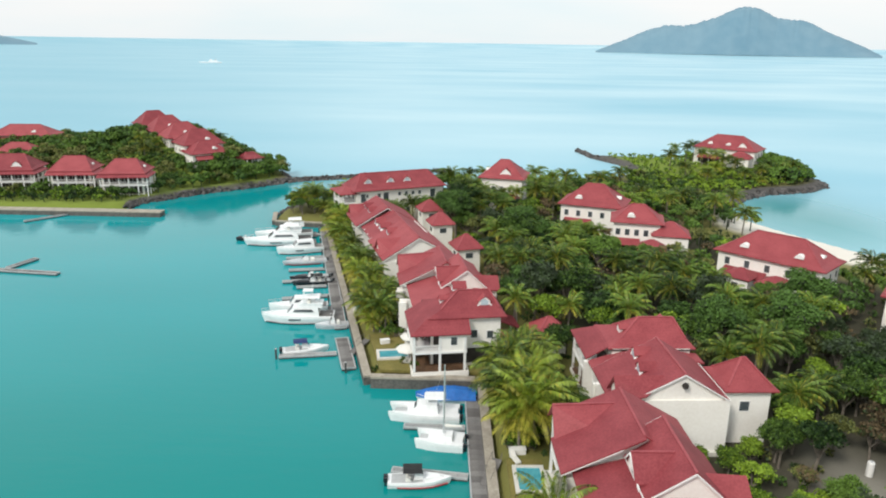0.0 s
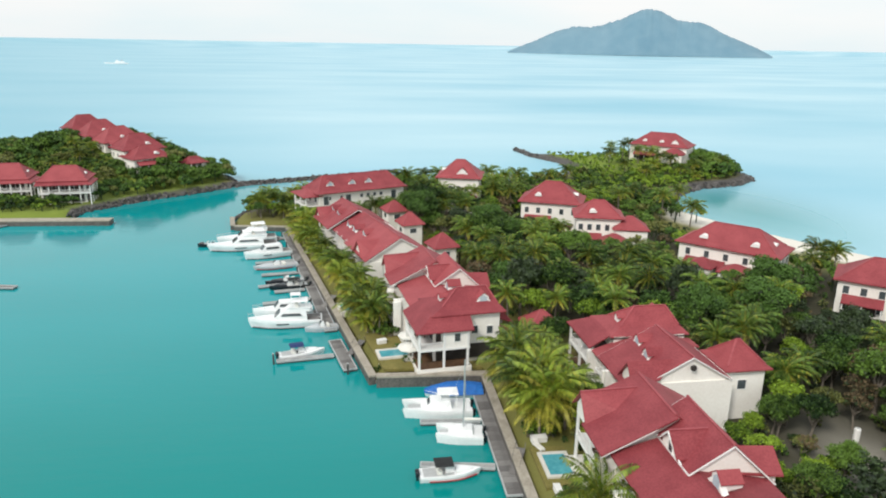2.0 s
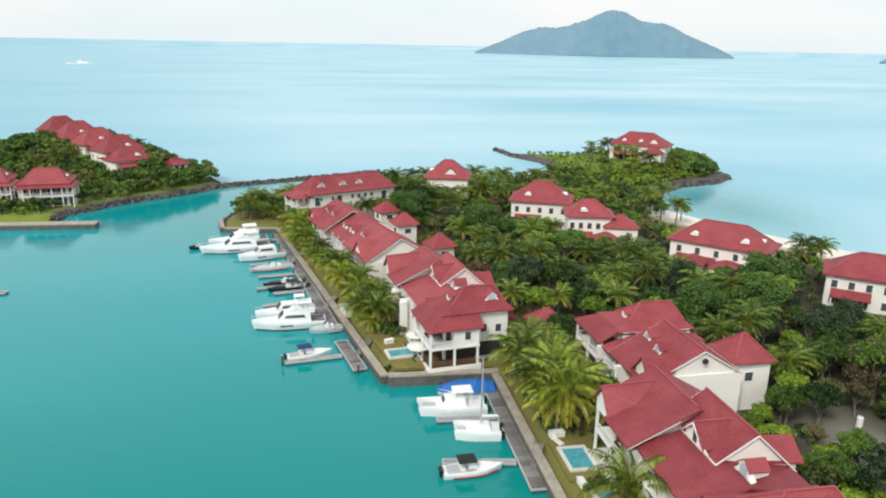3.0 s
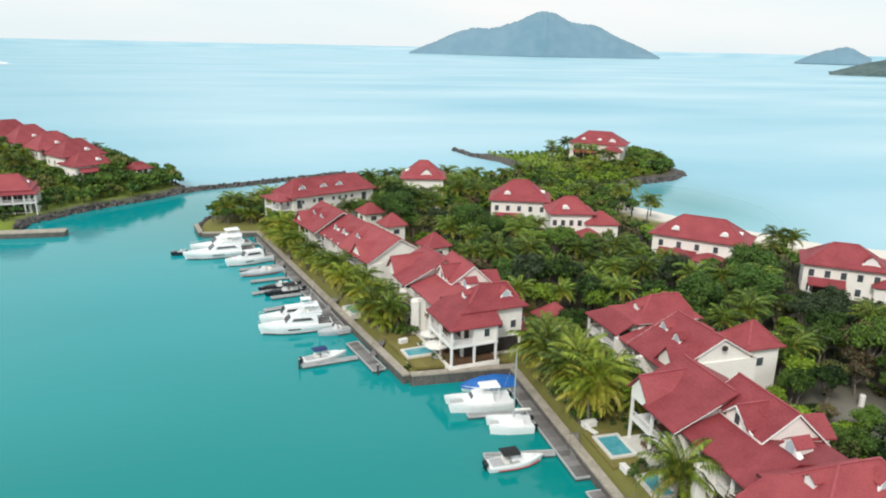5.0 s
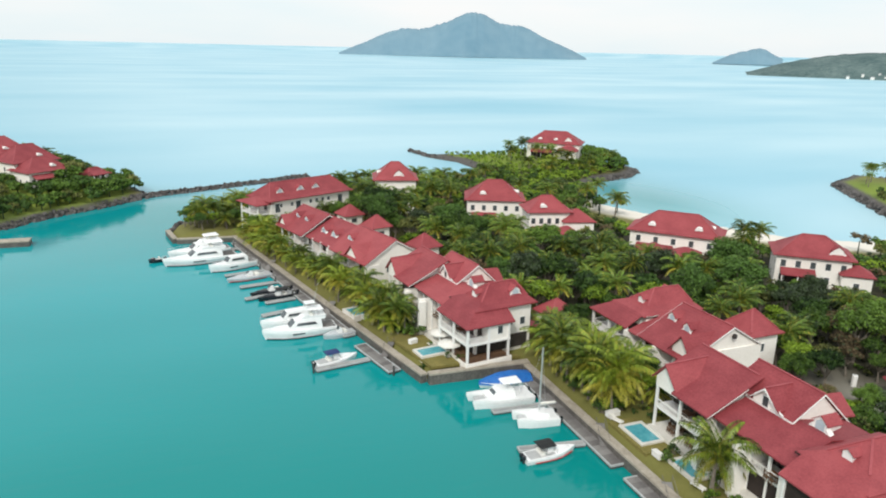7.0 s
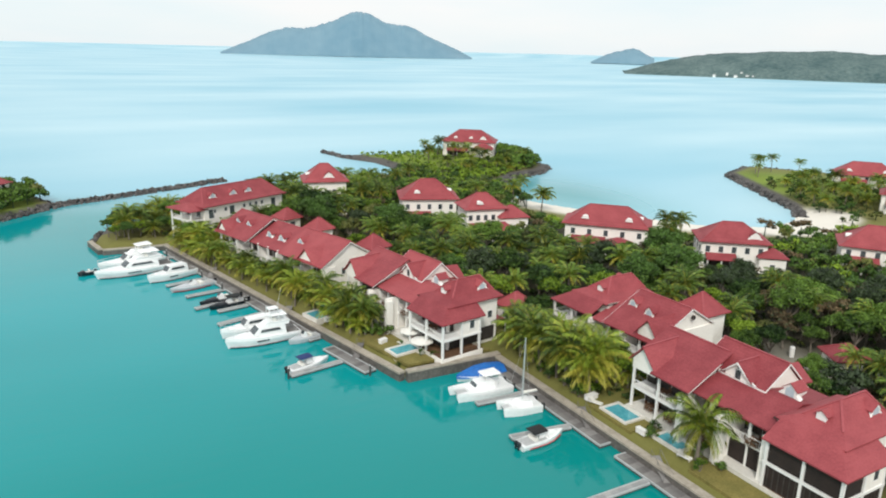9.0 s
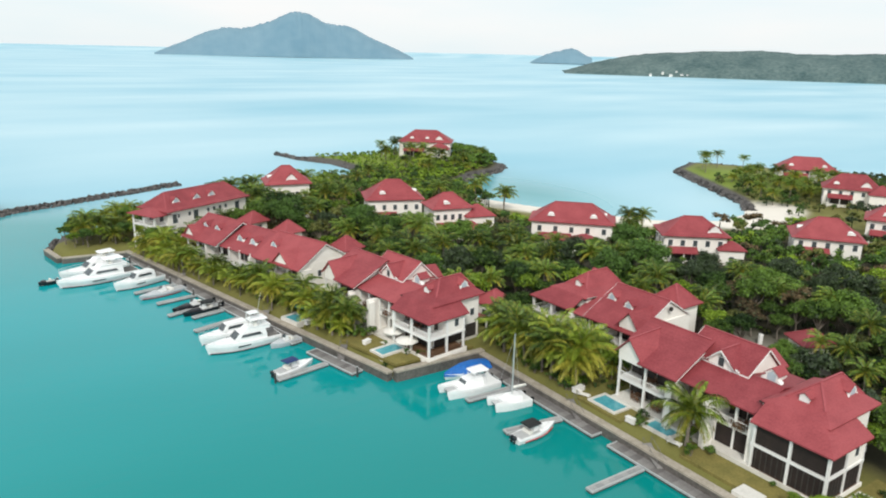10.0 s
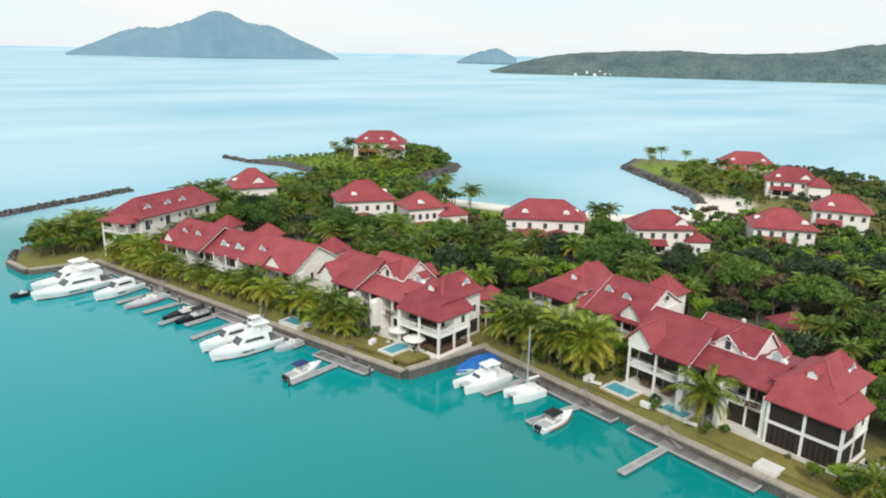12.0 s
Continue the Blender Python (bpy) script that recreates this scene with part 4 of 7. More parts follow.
    for v in (4.5, 7.5, 12.5, 18.5) + (() if short else (24.5, 28.5)):
        for z in (1.3, 4.5):
            window(h, q(13.8 if v > 10.2 else 13.6, v, z), 1.0, 1.3, (1, 0))
    for u, z in ((9.5, 4.6), (12.0, 4.4)):
        window(h, q(u, 2.4, z), 0.95, 1.25, (0, -F))
    end = [q(u, L - 0.3 if not short else L - 0.3, z) for u in (6.0, 9.0, 12.0) for z in (1.2, 4.4)]
    for p in end:
        window(h, p, 0.9, 1.25, (0, F))
    g = Geo()
    sl(g, [(13.6, 3.0, 3.6), (13.6, 9.0, 3.6), (17.0, 9.0, 2.7), (17.0, 3.0, 2.7)])
    part("porch_roof", g, M_ROOF, h)
    for v in (3.3, 8.7):
        part("post", bx(Geo(), 16.6, 16.85, v - 0.12, v + 0.12, -0.6, 2.75), M_TRIM, h)
    return h


waterfront_villa("long cream waterfront villa with red roofs and dark screens", 12.6, 40.1, 0.5, screens=True)
waterfront_villa("cream waterfront villa with red roofs behind a pool", -4.1, 96.6, 8.0)
waterfront_villa("short cream villa with red roofs among palms", 20.2, 98.8, 2.0, flip=-1, short=True)


def pavilion(label, x, y, deg, w, eave, top, z0=2.0, wallz=None):
    """A small square building under a tent-shaped red roof."""
    h = thing("pavilion", label, "pavilion", turned(x, y, z0, deg), "small pavilions")
    part("wall", Geo().box(-w / 2 + 0.6, w / 2 - 0.6, -w / 2 + 0.6, w / 2 - 0.6, -0.5, eave - z0 + 0.1), M_WALL, h)
    g = Geo()
    caps = hip(g, -w / 2, w / 2, -w / 2, w / 2, eave - z0, top - z0, -0.3, 0.3, 0.18)
    r = part("roof", g, M_ROOF, h)
    ridge_cap(r, caps)
    for side, p in (((0, -1), (0, -w / 2 + 0.6)), ((-1, 0), (-w / 2 + 0.6, 0)), ((1, 0), (w / 2 - 0.6, 0))):
        for k in ((eave - z0) * 0.68,) if eave - z0 > 3.6 else (0.9,):
            window(h, (*p, k), 1.6, 1.1, side)
    return h


ROWDEG = 17.0


def terrace_row():
    """A long joined row of waterfront units further along the quay."""
    h = thing("terrace_row", "long row of cream waterfront houses with red roofs", "house row", turned(-11.0, 133.0, 2.0, ROWDEG), "waterfront villas")
    L = 40.0
    part("plinth", Geo().box(-0.3, 13.2, -0.3, L + 0.3, -0.6, 0.4), M_WALL, h)
    part("wall", Geo().box(2.8, 12.8, 0, L, 0.4, 7.5), M_WALL, h)
    cuts = [0.0, 8.0, 16.0, 24.0, 32.0, 40.0]
    for n, (v0, v1) in enumerate(zip(cuts, cuts[1:])):
        out = 0.0 if n % 2 == 0 else 0.9
        part("balcony_floor", Geo().box(out, 2.8, v0, v1, 3.2, 3.5), M_TRIM, h)
        railing(h, (out + 0.1, v0 + 0.3, 3.5), (out + 0.1, v1 - 0.3, 3.5))
        for v in (v0 + 0.2, (v0 + v1) / 2, v1 - 0.2):
            part("post", Geo().box(out, out + 0.28, v - 0.14, v + 0.14, 0.4, 6.9), M_TRIM, h)
        part("party_wall", Geo().box(out - 0.5, 2.8, v0 - 0.2, v0 + 0.25, 0, 6.4), M_WALL, h)
        # near-black door colour stands in for shade under the row's balconies
        for z0, z1 in ((0.5, 2.7), (3.7, 5.9)):
            for k in range(2):
                w = v0 + 0.6 + k * 3.7
                d = part("glass_door", Geo().box(2.68, 2.82, w, w + 3.3, z0, z1), M_DARK, h)
                part("door_frame", Geo().box(2.6, 2.68, w + 1.6, w + 1.7, z0, z1), M_TRIM, d)
    for v0, v1, up, e, sh in ((0.0, 14.5, 0.25, 6.9, 0.0), (14.5, 27.5, -0.55, 6.7, 0.9), (27.5, 40.6, 0.15, 6.9, -0.3)):
        g = Geo()
        g.shell([(-0.9 + sh, v0 - 0.5, e), (-0.9 + sh, v1, e), (6.6 + sh, v0 - 0.5, 10.9 + up), (6.6 + sh, v1, 10.9 + up), (14.0, v0 - 0.5, e), (14.0, v1, e)], [[0, 2, 3, 1], [2, 4, 5, 3]], 0.2)
        r = part("roof", g, M_ROOF, h, "red tiled roof of one stretch of the row")
        ridge_cap(r, [((6.6 + sh, v0 - 0.5, 10.9 + up), (6.6 + sh, v1, 10.9 + up))])
        for v in (v0 - 0.42, v1 - 0.1):
            for a, b in (((-0.9 + sh, e - 0.3), (6.6 + sh, 10.6 + up)), ((6.6 + sh, 10.6 + up), (14.0, e - 0.3))):
                part("barge_board", Geo().beam((a[0], v, a[1]), (b[0], v, b[1]), 0.1, 0.24), M_TRIM, r)
        part("gable_wall", Geo().wall([(1.2 + sh, v1 - 0.5, 6.4), (12.6, v1 - 0.5, 6.4), (12.6, v1 - 0.5, 7.2), (6.6 + sh, v1 - 0.5, 10.55 + up), (1.2 + sh, v1 - 0.5, 7.5)], (0, 0.2)), M_WALL, h)
        for v in ((v0 + v1) / 2 - 2.4, (v0 + v1) / 2 + 2.2):
            if v0 > 1:
                dormer(r, 2.7, v, 8.7 + up, 180, 1.8, 1.4, 2.4)
        if v0 < 1:
            dormer(r, 2.7, 11.5, 8.8, 180, 1.8, 1.4, 2.4)
    for v in (0.05, L - 0.25):
        part("gable_wall", Geo().wall([(0.4, v, 6.4), (12.6, v, 6.4), (12.6, v, 7.3), (6.6, v, 10.55), (0.4, v, 7.3)], (0, 0.2)), M_WALL, h)
    for c, half in ((5.2, 2.6), (37.8, 2.2)):
        part("front_gable", Geo().wall([(-0.4, c - half, 6.2), (-0.4, c + half, 6.2), (-0.4, c + half, 7.0), (-0.4, c, 9.5), (-0.4, c - half, 7.0)], (0.2, 0)), M_WALL, h)
        g = Geo()
        g.slab([(-0.9, c, 9.8), (-0.9, c - half - 0.5, 6.7), (1.2, c - half - 0.5, 7.9), (4.6, c, 9.8)])
        g.slab([(-0.9, c, 9.8), (4.6, c, 9.8), (1.2, c + half + 0.5, 7.9), (-0.9, c + half + 0.5, 6.7)])
        part("front_gable_roof", g, M_ROOF, h)
    for v in np.arange(2.5, L, 5.0):
        for z in (1.2, 4.5):
            window(h, (12.8, float(v), z), 1.0, 1.3, (1, 0))
    for u in (5.0, 8.5):
        window(h, (u, 0.0, 4.4), 0.9, 1.3, (0, -1))
    return h


terrace_row()
pavilion("small white garden pavilion with a red roof", 5.0, 144.8, 17, 6.0, 8.6, 11.2)
pavilion("small white garden pavilion with a red roof", -0.5, 165.0, 17, 5.8, 8.6, 11.2)
pavilion("small white garden pavilion with a red roof", -3.5, 181.0, 17, 6.0, 8.2, 10.6)
pavilion("low red-roofed garden shelter among trees", 53.0, 64.5, -30, 6.2, 4.8, 6.8)
pavilion("low red-roofed annex beside the villa", 17.5, 107.0, 8, 6.0, 5.2, 7.6)


def corner_block():
    """The long house at the end of the quay."""
    h = thing("corner_house", "long cream house with red roof at the quay end", "house", turned(-23.2, 186.0, 2.0, 25.4), "waterfront villas")
    part("wall", Geo().box(0, 25.7, 0, 10.0, -0.6, 9.7), M_WALL, h)
    g = Geo()
    caps = hip(g, -0.9, 26.6, -0.9, 10.9, 9.5, 13.3, 3.0, 22.8, 0.22, 1.2)
    r = part("roof", g, M_ROOF, h, "red tiled hipped roof")
    ridge_cap(r, caps)
    for u in (4.0, 10.5, 15.5):
        dormer(r, u, 1.7, 11.0, -90, 1.8, 1.3, 2.2)
    for u in (3.0, 6.5, 12.5, 14.5, 16.5, 18.5):
        window(h, (u, 0, 7.4), 0.8, 0.95, (0, -1))
    for u in (2.0, 8.5, 22.5):
        window(h, (u, 0, 6.2), 1.5, 2.3, (0, -1))
    for u in (3, 9, 15, 21):
        window(h, (u, 0, 2.2), 1.2, 1.9, (0, -1))
    for z in (2.6, 5.9):
        part("balcony_floor", Geo().box(-3.6, 0, 0.6, 9.0, z, z + 0.3), M_TRIM, h)
        railing(h, (-3.5, 0.6, z + 0.3), (-3.5, 9.0, z + 0.3))
        railing(h, (-3.5, 0.7, z + 0.3), (0, 0.7, z + 0.3))
    for v in (0.8, 4.8, 8.8):
        part("post", Geo().box(-3.6, -3.3, v - 0.15, v + 0.15, -0.6, 8.9), M_TRIM, h)
    g = Geo()
    hip(g, -4.4, 1.0, -0.2, 10.0, 8.8, 10.2, -1.6, -1.0, 0.2)
    part("porch_roof", g, M_ROOF, h)
    for v in (2.5, 6.5):
        window(h, (0, v, 3.2), 1.6, 2.2, (-1, 0))
        window(h, (0, v, 6.5), 1.6, 2.0, (-1, 0))
    g = Geo()
    g.slab([(4.0, -3.6, 3.0), (9.0, -3.6, 3.0), (9.0, 0, 4.2), (4.0, 0, 4.2)])
    part("porch_roof", g, M_ROOF, h)
    for u in (4.3, 8.7):
        part("post", Geo().box(u - 0.12, u + 0.12, -3.4, -3.15, -0.6, 3.1), M_TRIM, h)
    return h


corner_block()

HOUSES = [
    ("tall cream house with red hipped roof by the sea", 19.0, 214.5, -14, 14.2, 13, 2.0, 11.4, 16.2, 2.5, (("gable", 1.0), ("west", 0.0)), ((0.5, -9.0, 11, 5, 6.0, 7.6),)),
    ("cream house with broad red hipped roof among trees", 41.2, 187.0, -22, 17.6, 13.4, 2.0, 9.5, 14.4, 4.2, (("front", -3.5), ("east", 0.0)), ()),
    ("cream house with red roof and lower wing", 47.4, 167.0, -14, 12.6, 10.6, 2.0, 9.8, 13.4, 2.8, (("front", -1.5),), ((7.8, -2.5, 9, 8, 7.4, 10.2), (3.5, -8.5, 7, 6, 5.0, 7.0))),
    ("long cream house with red roof facing the garden", 69.8, 140.3, -46, 22.6, 11.8, 2.0, 8.9, 13.2, 9.6, (("front", -5.5), ("front", 5.5), ("east", 0.0)), ((-4.0, -7.5, 6, 6, 5.2, 6.8), (3.5, -8.0, 7, 6, 5.2, 6.8))),
    ("cream house with red hipped roof near the beach", 87.0, 115.5, -39, 16.8, 11.6, 2.0, 8.7, 12.6, 4.5, (("gable", 4.6),), ((8.6, -4.0, 7, 6, 5.8, 7.6),)),
    ("cream house with broad red roof among trees", 117.0, 97.3, -54, 17, 13, 2.0, 8.2, 12.6, 4.5, (("front", 5.0), ("west", 0.0)), ()),
    ("cream house with broad red roof behind trees", 152.0, 95.6, -66, 16.6, 12.5, 2.0, 8.6, 12.8, 5.0, (("front", -3.0),), ()),
    ("cream house with red roof on the grassy spit", 217.2, 159.8, -52, 22.5, 13, 4.0, 9.2, 13.7, 9.5, (("front", -6.0), ("front", 6.0)), ()),
    ("cream house with red roof on the spit", 191.5, 128.5, -60, 19, 12, 3.0, 8.8, 13.4, 7.5, (("gable", 4.0), ("front", -5.0)), ((8.5, -5.0, 8, 8, 8.0, 11.0),)),
    ("cream house with red roof on the rocky headland", 114.5, 283.0, -38, 25, 14, 5.0, 11.6, 16.4, 10.0, (("front", -6.0), ("front", 1.0), ("gable", 6.5)), ((7.0, -8.0, 9, 7, 9.2, 11.4),)),
    ("cream waterfront house with red roof and balconies", -102.5, 227.0, 8, 14.5, 13, 2.0, 8.8, 12.6, 6.4, (("east", 0.0),), (), False, 2, 5, True),
    ("cream waterfront house with red roof and balconies", -120.5, 230.0, 8, 14, 13, 2.0, 8.8, 12.8, 6.4, (("east", 0.0),), (), False, 2, 5, True),
    ("cream waterfront house with red roof behind shrubs", -141.0, 230.0, 8, 17, 14, 2.0, 8.8, 13.2, 7.6, (("gable", 3.0),), (), False, 2, 5, True),
    ("cream house with red roof low on the hillside", -87.0, 258.5, 38, 15, 12, 6.0, 10.6, 14.6, 4.0, (("front", 2.0),), ()),
    ("cream house with red roof on the wooded hill", -92.0, 266.0, 38, 16, 14, 9.0, 12.8, 17.8, 5.0, (("front", 2.0),), ()),
    ("cream house with red roof on the wooded hill", -101.5, 276.0, 38, 16, 14, 11.0, 14.0, 19.2, 5.0, (("front", 0.0),), ()),
    ("cream house with red roof on the wooded hill", -111.0, 286.0, 38, 16, 14, 12.0, 15.2, 20.6, 5.0, (("front", 0.0),), ()),
    ("cream house with red roof on top of the hill", -120.0, 296.0, 38, 15, 13, 12.0, 16.2, 21.4, 5.0, (), ()),
    ("cream house with red roof in the distance", -176.0, 300.0, 5, 26, 13, 6.0, 10.5, 14.5, 12.0, (("front", 5.0),), ()),
    ("low cream house with red roof in the distance", -165.0, 275.0, 5, 16, 10, 4.0, 7.5, 10.5, 6.0, (), ()),
    ("small house with red roof at the shore end", -72.0, 262.0, 40, 9, 7, 5.5, 8.0, 10.0, 3.0, (), ()),
]
for row in HOUSES:
    hip_villa(*row)


# ---- quay, pontoons, gardens ----
def quay_wall(name, a, b, thick=1.2, top=1.55, label="stone quay wall with pale coping"):
    """A retaining wall: coursed stone blocks below, a pale coping above; the water is on its left, going from a to b."""
    ax, ay = a
    L = math.hypot(b[0] - ax, b[1] - ay)
    q = thing(name, label, "quay wall", turned(ax, ay, 0, math.degrees(math.atan2(b[1] - ay, b[0] - ax))), kind="structure")
    part("core", Geo().box(0, L, -thick, -0.12, -2.5, top - 0.3), M_WETWALL, q)
    n = max(2, round(L / 3.0))
    part("coping", Geo().box(0, L, -thick, 0.04, top - 0.28, top), M_COPING, q)
    block = None
    for r in range(2):
        for i in range(n):
            w = L / n
            x0 = i * w + (w / 2 if r else 0)
            if x0 + w > L + 0.01:
                continue
            z0 = 0.12 + r * 0.58
            if block is None:
                block = mesh_of("stone_block", Geo().box(0.03, w - 0.03, -0.3, -0.02, 0.02, 0.55), M_STONE)
            ob = new("stone_block", block)
            ob.parent = q
            ob.location = (x0, -0.015 * ((i * 7 + r * 3) % 3), z0)
    return q


quay_wall("quay_wall", (6.6, 96.6), (6.6, 18.0))
quay_wall("quay_wall", (-10.6, 97.1), (6.6, 96.6), top=1.86)
quay_wall("quay_wall", (-32.0, 191.6), (-10.6, 97.1))
quay_wall("quay_wall", (-46.8, 193.2), (-32.0, 191.6), top=1.4)
quay_wall("quay_wall", (-48.6, 203.0), (-46.8, 193.2), top=1.4)
quay_wall("quay_wall", (-300.0, 207.5), (-82.0, 203.2), thick=3.4, top=1.5)


def pontoon(a, b, wide=2.3, deck=0.5, label="grey floating pontoon with pale edges", boards=None):
    ax, ay = a
    L = math.hypot(b[0] - ax, b[1] - ay)
    p = thing("pontoon", label, "pontoon", turned(ax, ay, 0, math.degrees(math.atan2(b[1] - ay, b[0] - ax))), "floating pontoons")
    part("float", Geo().box(0.05, L - 0.05, -wide / 2 + 0.1, wide / 2 - 0.1, -0.4, deck - 0.08), M_PILE, p)
    g = Geo()
    for y in (-wide / 2, wide / 2 - 0.18):
        g.box(0, L, y, y + 0.18, deck - 0.2, deck + 0.06)
    g.box(0, 0.18, -wide / 2 + 0.18, wide / 2 - 0.18, deck - 0.2, deck + 0.06)
    g.box(L - 0.18, L, -wide / 2 + 0.18, wide / 2 - 0.18, deck - 0.2, deck + 0.06)
    part("edge", g, M_CURB, p)
    n = max(2, round(L / 1.2))
    bay = mesh_of("plank_bay", Geo().box(0.02, (L - 0.4) / n - 0.02, -wide / 2 + 0.2, wide / 2 - 0.2, -0.08, 0.0), boards or M_DECK)
    for i in range(n):
        ob = new("deck_panel", bay)
        ob.parent = p
        ob.location = (0.2 + i * (L - 0.4) / n, 0, deck)
    return p


def on_line(a, b, k, off=0.0):
    dx, dy = b[0] - a[0], b[1] - a[1]
    n = math.hypot(dx, dy)
    return (a[0] + dx * k - dy / n * off, a[1] + dy * k + dx / n * off)


pontoon((-32.5, 188.0), (-18.2, 118.0), 2.3)
pontoon((-17.4, 113.5), (-14.6, 101.6), 2.3)
pontoon((4.6, 93.0), (4.6, 66.9), 2.3)
pontoon((4.6, 64.2), (4.6, 45.6), 2.3)
pontoon((4.6, 42.5), (4.6, 22.0), 2.3)
for a, b in (((-17.4, 107.4), (-26.6, 105.9)), ((3.3, 73.0), (-5.9, 74.3)), ((3.3, 58.1), (-5.9, 58.2)), ((3.3, 84.2), (-5.0, 84.6)), ((-22.9, 135.2), (-32.0, 132.8)), ((-25.0, 145.6), (-34.2, 143.2)),
             ((-22.2, 129.5), (-31.0, 129.6)), ((-26.5, 152.6), (-34.5, 151.2)), ((-28.4, 162.0), (-37.0, 160.2)), ((-30.4, 171.0), (-38.0, 169.4)), ((-24.4, 141.0), (-30.5, 139.8)), ((-31.7, 182.0), (-40.0, 184.4))):
    pontoon(a, b, 1.15, 0.45, "narrow pale grey finger pontoon beside a berth", M_PALEDECK)
pontoon((-84.0, 146.6), (-104.0, 149.4), 1.6, 0.45, "grey pontoon lying free in the basin")
pontoon((-97.0, 149.9), (-94.6, 157.4), 1.4, 0.45, "grey pontoon lying free in the basin")
pontoon((-104.0, 201.6), (-150.0, 202.6), 2.0, 0.45)
pontoon((-109.5, 200.4), (-117.0, 191.6), 1.2, 0.45, "narrow grey finger pontoon beside a berth")


def pile(x, y, top=1.8):
    p = thing("mooring_pile", "dark mooring pile with a pale cap", "mooring pile", turned(x, y, 0, 0), "mooring piles")
    part("shaft", Geo().tube([(0, 0, -2.5), (0, 0, top)], [0.16, 0.16], 8), M_PILE, p)
    part("cap", Geo().tube([(0, 0, top), (0, 0, top + 0.2)], [0.18, 0.03], 8), M_CURB, p)


for k in (0.05, 0.2, 0.35, 0.5, 0.65, 0.8, 0.95):
    pile(*on_line((-32.5, 188.0), (-18.2, 118.0), k, -1.5))
for y in (91, 75, 60, 47):
    pile(6.05, y, 1.2)
pile(-27.0, 105.6)
pile(-15.0, 100.9)


def pool(label, x, y, deg, w, d, z=1.75, rim=0.45):
    p = thing("swimming_pool", label, "swimming pool", turned(x, y, z, deg), "garden pools")
    g = Geo()
    for x0, x1, y0, y1 in ((-w / 2 - rim, w / 2 + rim, -d / 2 - rim, -d / 2), (-w / 2 - rim, w / 2 + rim, d / 2, d / 2 + rim), (-w / 2 - rim, -w / 2, -d / 2, d / 2), (w / 2, w / 2 + rim, -d / 2, d / 2)):
        g.box(x0, x1, y0, y1, -0.7, 0.42)
    part("rim", g, M_TILE, p)
    part("pool_water", Geo().box(-w / 2 + 0.01, w / 2 - 0.01, -d / 2 + 0.01, d / 2 - 0.01, -0.5, 0.3), M_POOL, p)
    return p


pool("small turquoise plunge pool with pale rim", 10.3, 70.3, 0, 2.8, 4.4)
pool("small turquoise plunge pool with pale rim", 11.0, 61.4, 0, 2.2, 4.0)
pool("turquoise villa pool with pale rim on the point", -7.6, 103.6, 8, 4.6, 2.6, 1.85)
pool("rounded blue pool on a paved terrace", 15.5, 36.0, 10, 4.0, 3.0)
pool("small pool with pale rim beside the row", -15.2, 125.4, 14, 2.6, 4.0)


def parasol(label, x, y, z, r=1.7, mat=None, high=2.4):
    p = thing("parasol", label, "parasol", turned(x, y, z, 0), "garden parasols")
    part("pole", Geo().tube([(0, 0, 0), (0, 0, high)], [0.05, 0.05], 6), M_TRIM, p)
    part("base", Geo().tube([(0, 0, 0), (0, 0, 0.1)], [0.35, 0.3], 10), M_COPING, p)
    n = 8
    g = Geo()
    rim = [(r * math.cos(2 * math.pi * k / n), r * math.sin(2 * math.pi * k / n), high - 0.35) for k in range(n)]
    hem = [(a * 0.99, b * 0.99, c - 0.16) for a, b, c in rim]
    g.add([(0, 0, high + 0.12)] + rim + hem, [(0, 1 + k, 1 + (k + 1) % n) for k in range(n)] + [(1 + k, 1 + n + k, 1 + n + (k + 1) % n, 1 + (k + 1) % n) for k in range(n)])
    part("canopy", g, mat or M_CANVAS, p)


parasol("round cream parasol beside the pool", -4.9, 106.6, 1.9, 1.9)
parasol("round cream parasol beside the pool", -5.2, 101.8, 1.9, 2.0)
parasol("green garden parasol near the quay", -13.0, 127.0, 1.9, 2.2, M_TEAL, 2.3)


def lounger(x, y, deg):
    p = thing("sun_lounger", "cream sun lounger on the pool terrace", "sun lounger", turned(x, y, 1.9, deg), "sun loungers")
    part("frame", Geo().box(-0.35, 0.35, -0.95, 0.95, 0.22, 0.3), M_TRIM, p)
    part("mattress", Geo().box(-0.32, 0.32, -0.92, 0.35, 0.3, 0.4), M_CANVAS, p)
    part("backrest", Geo().slab([(-0.32, 0.35, 0.4), (0.32, 0.35, 0.4), (0.32, 0.95, 0.85), (-0.32, 0.95, 0.85)], 0.1), M_CANVAS, p)
    for u in (-0.3, 0.3):
        for v in (-0.85, 0.85):
            part("leg", Geo().box(u - 0.03, u + 0.03, v - 0.03, v + 0.03, 0, 0.22), M_TRIM, p)


for x, y, d in ((-3.3, 104.4, 70), (-3.5, 105.6, 75), (-3.1, 103.2, 70), (9.0, 74.2, 20), (9.4, 58.0, 10)):
    lounger(x, y, d)


def paving(name, label, pts, z, mat):
    ob = new(name, mesh_of(name, Geo().slab([(x, y, z) for x, y in pts], 0.5), mat))
    return tagged(ob, label, "paving", kind="structure")


M_LAWN = shade("dry_lawn", (0.13, 0.12, 0.028), (0.26, 0.215, 0.06), 0.9, 1.5, 12, 0.4, 0.05)
paving("lawn", "dry yellowish lawn of the villa point", [(-9.4, 98.3), (6.0, 97.9), (-4.0, 112.0), (-12.4, 112.0)], 1.93, M_LAWN)
paving("lawn", "dry yellowish lawn beside the plunge pool", [(7.9, 66.0), (12.2, 66.0), (12.2, 74.5), (7.9, 74.5)], 1.92, M_LAWN)
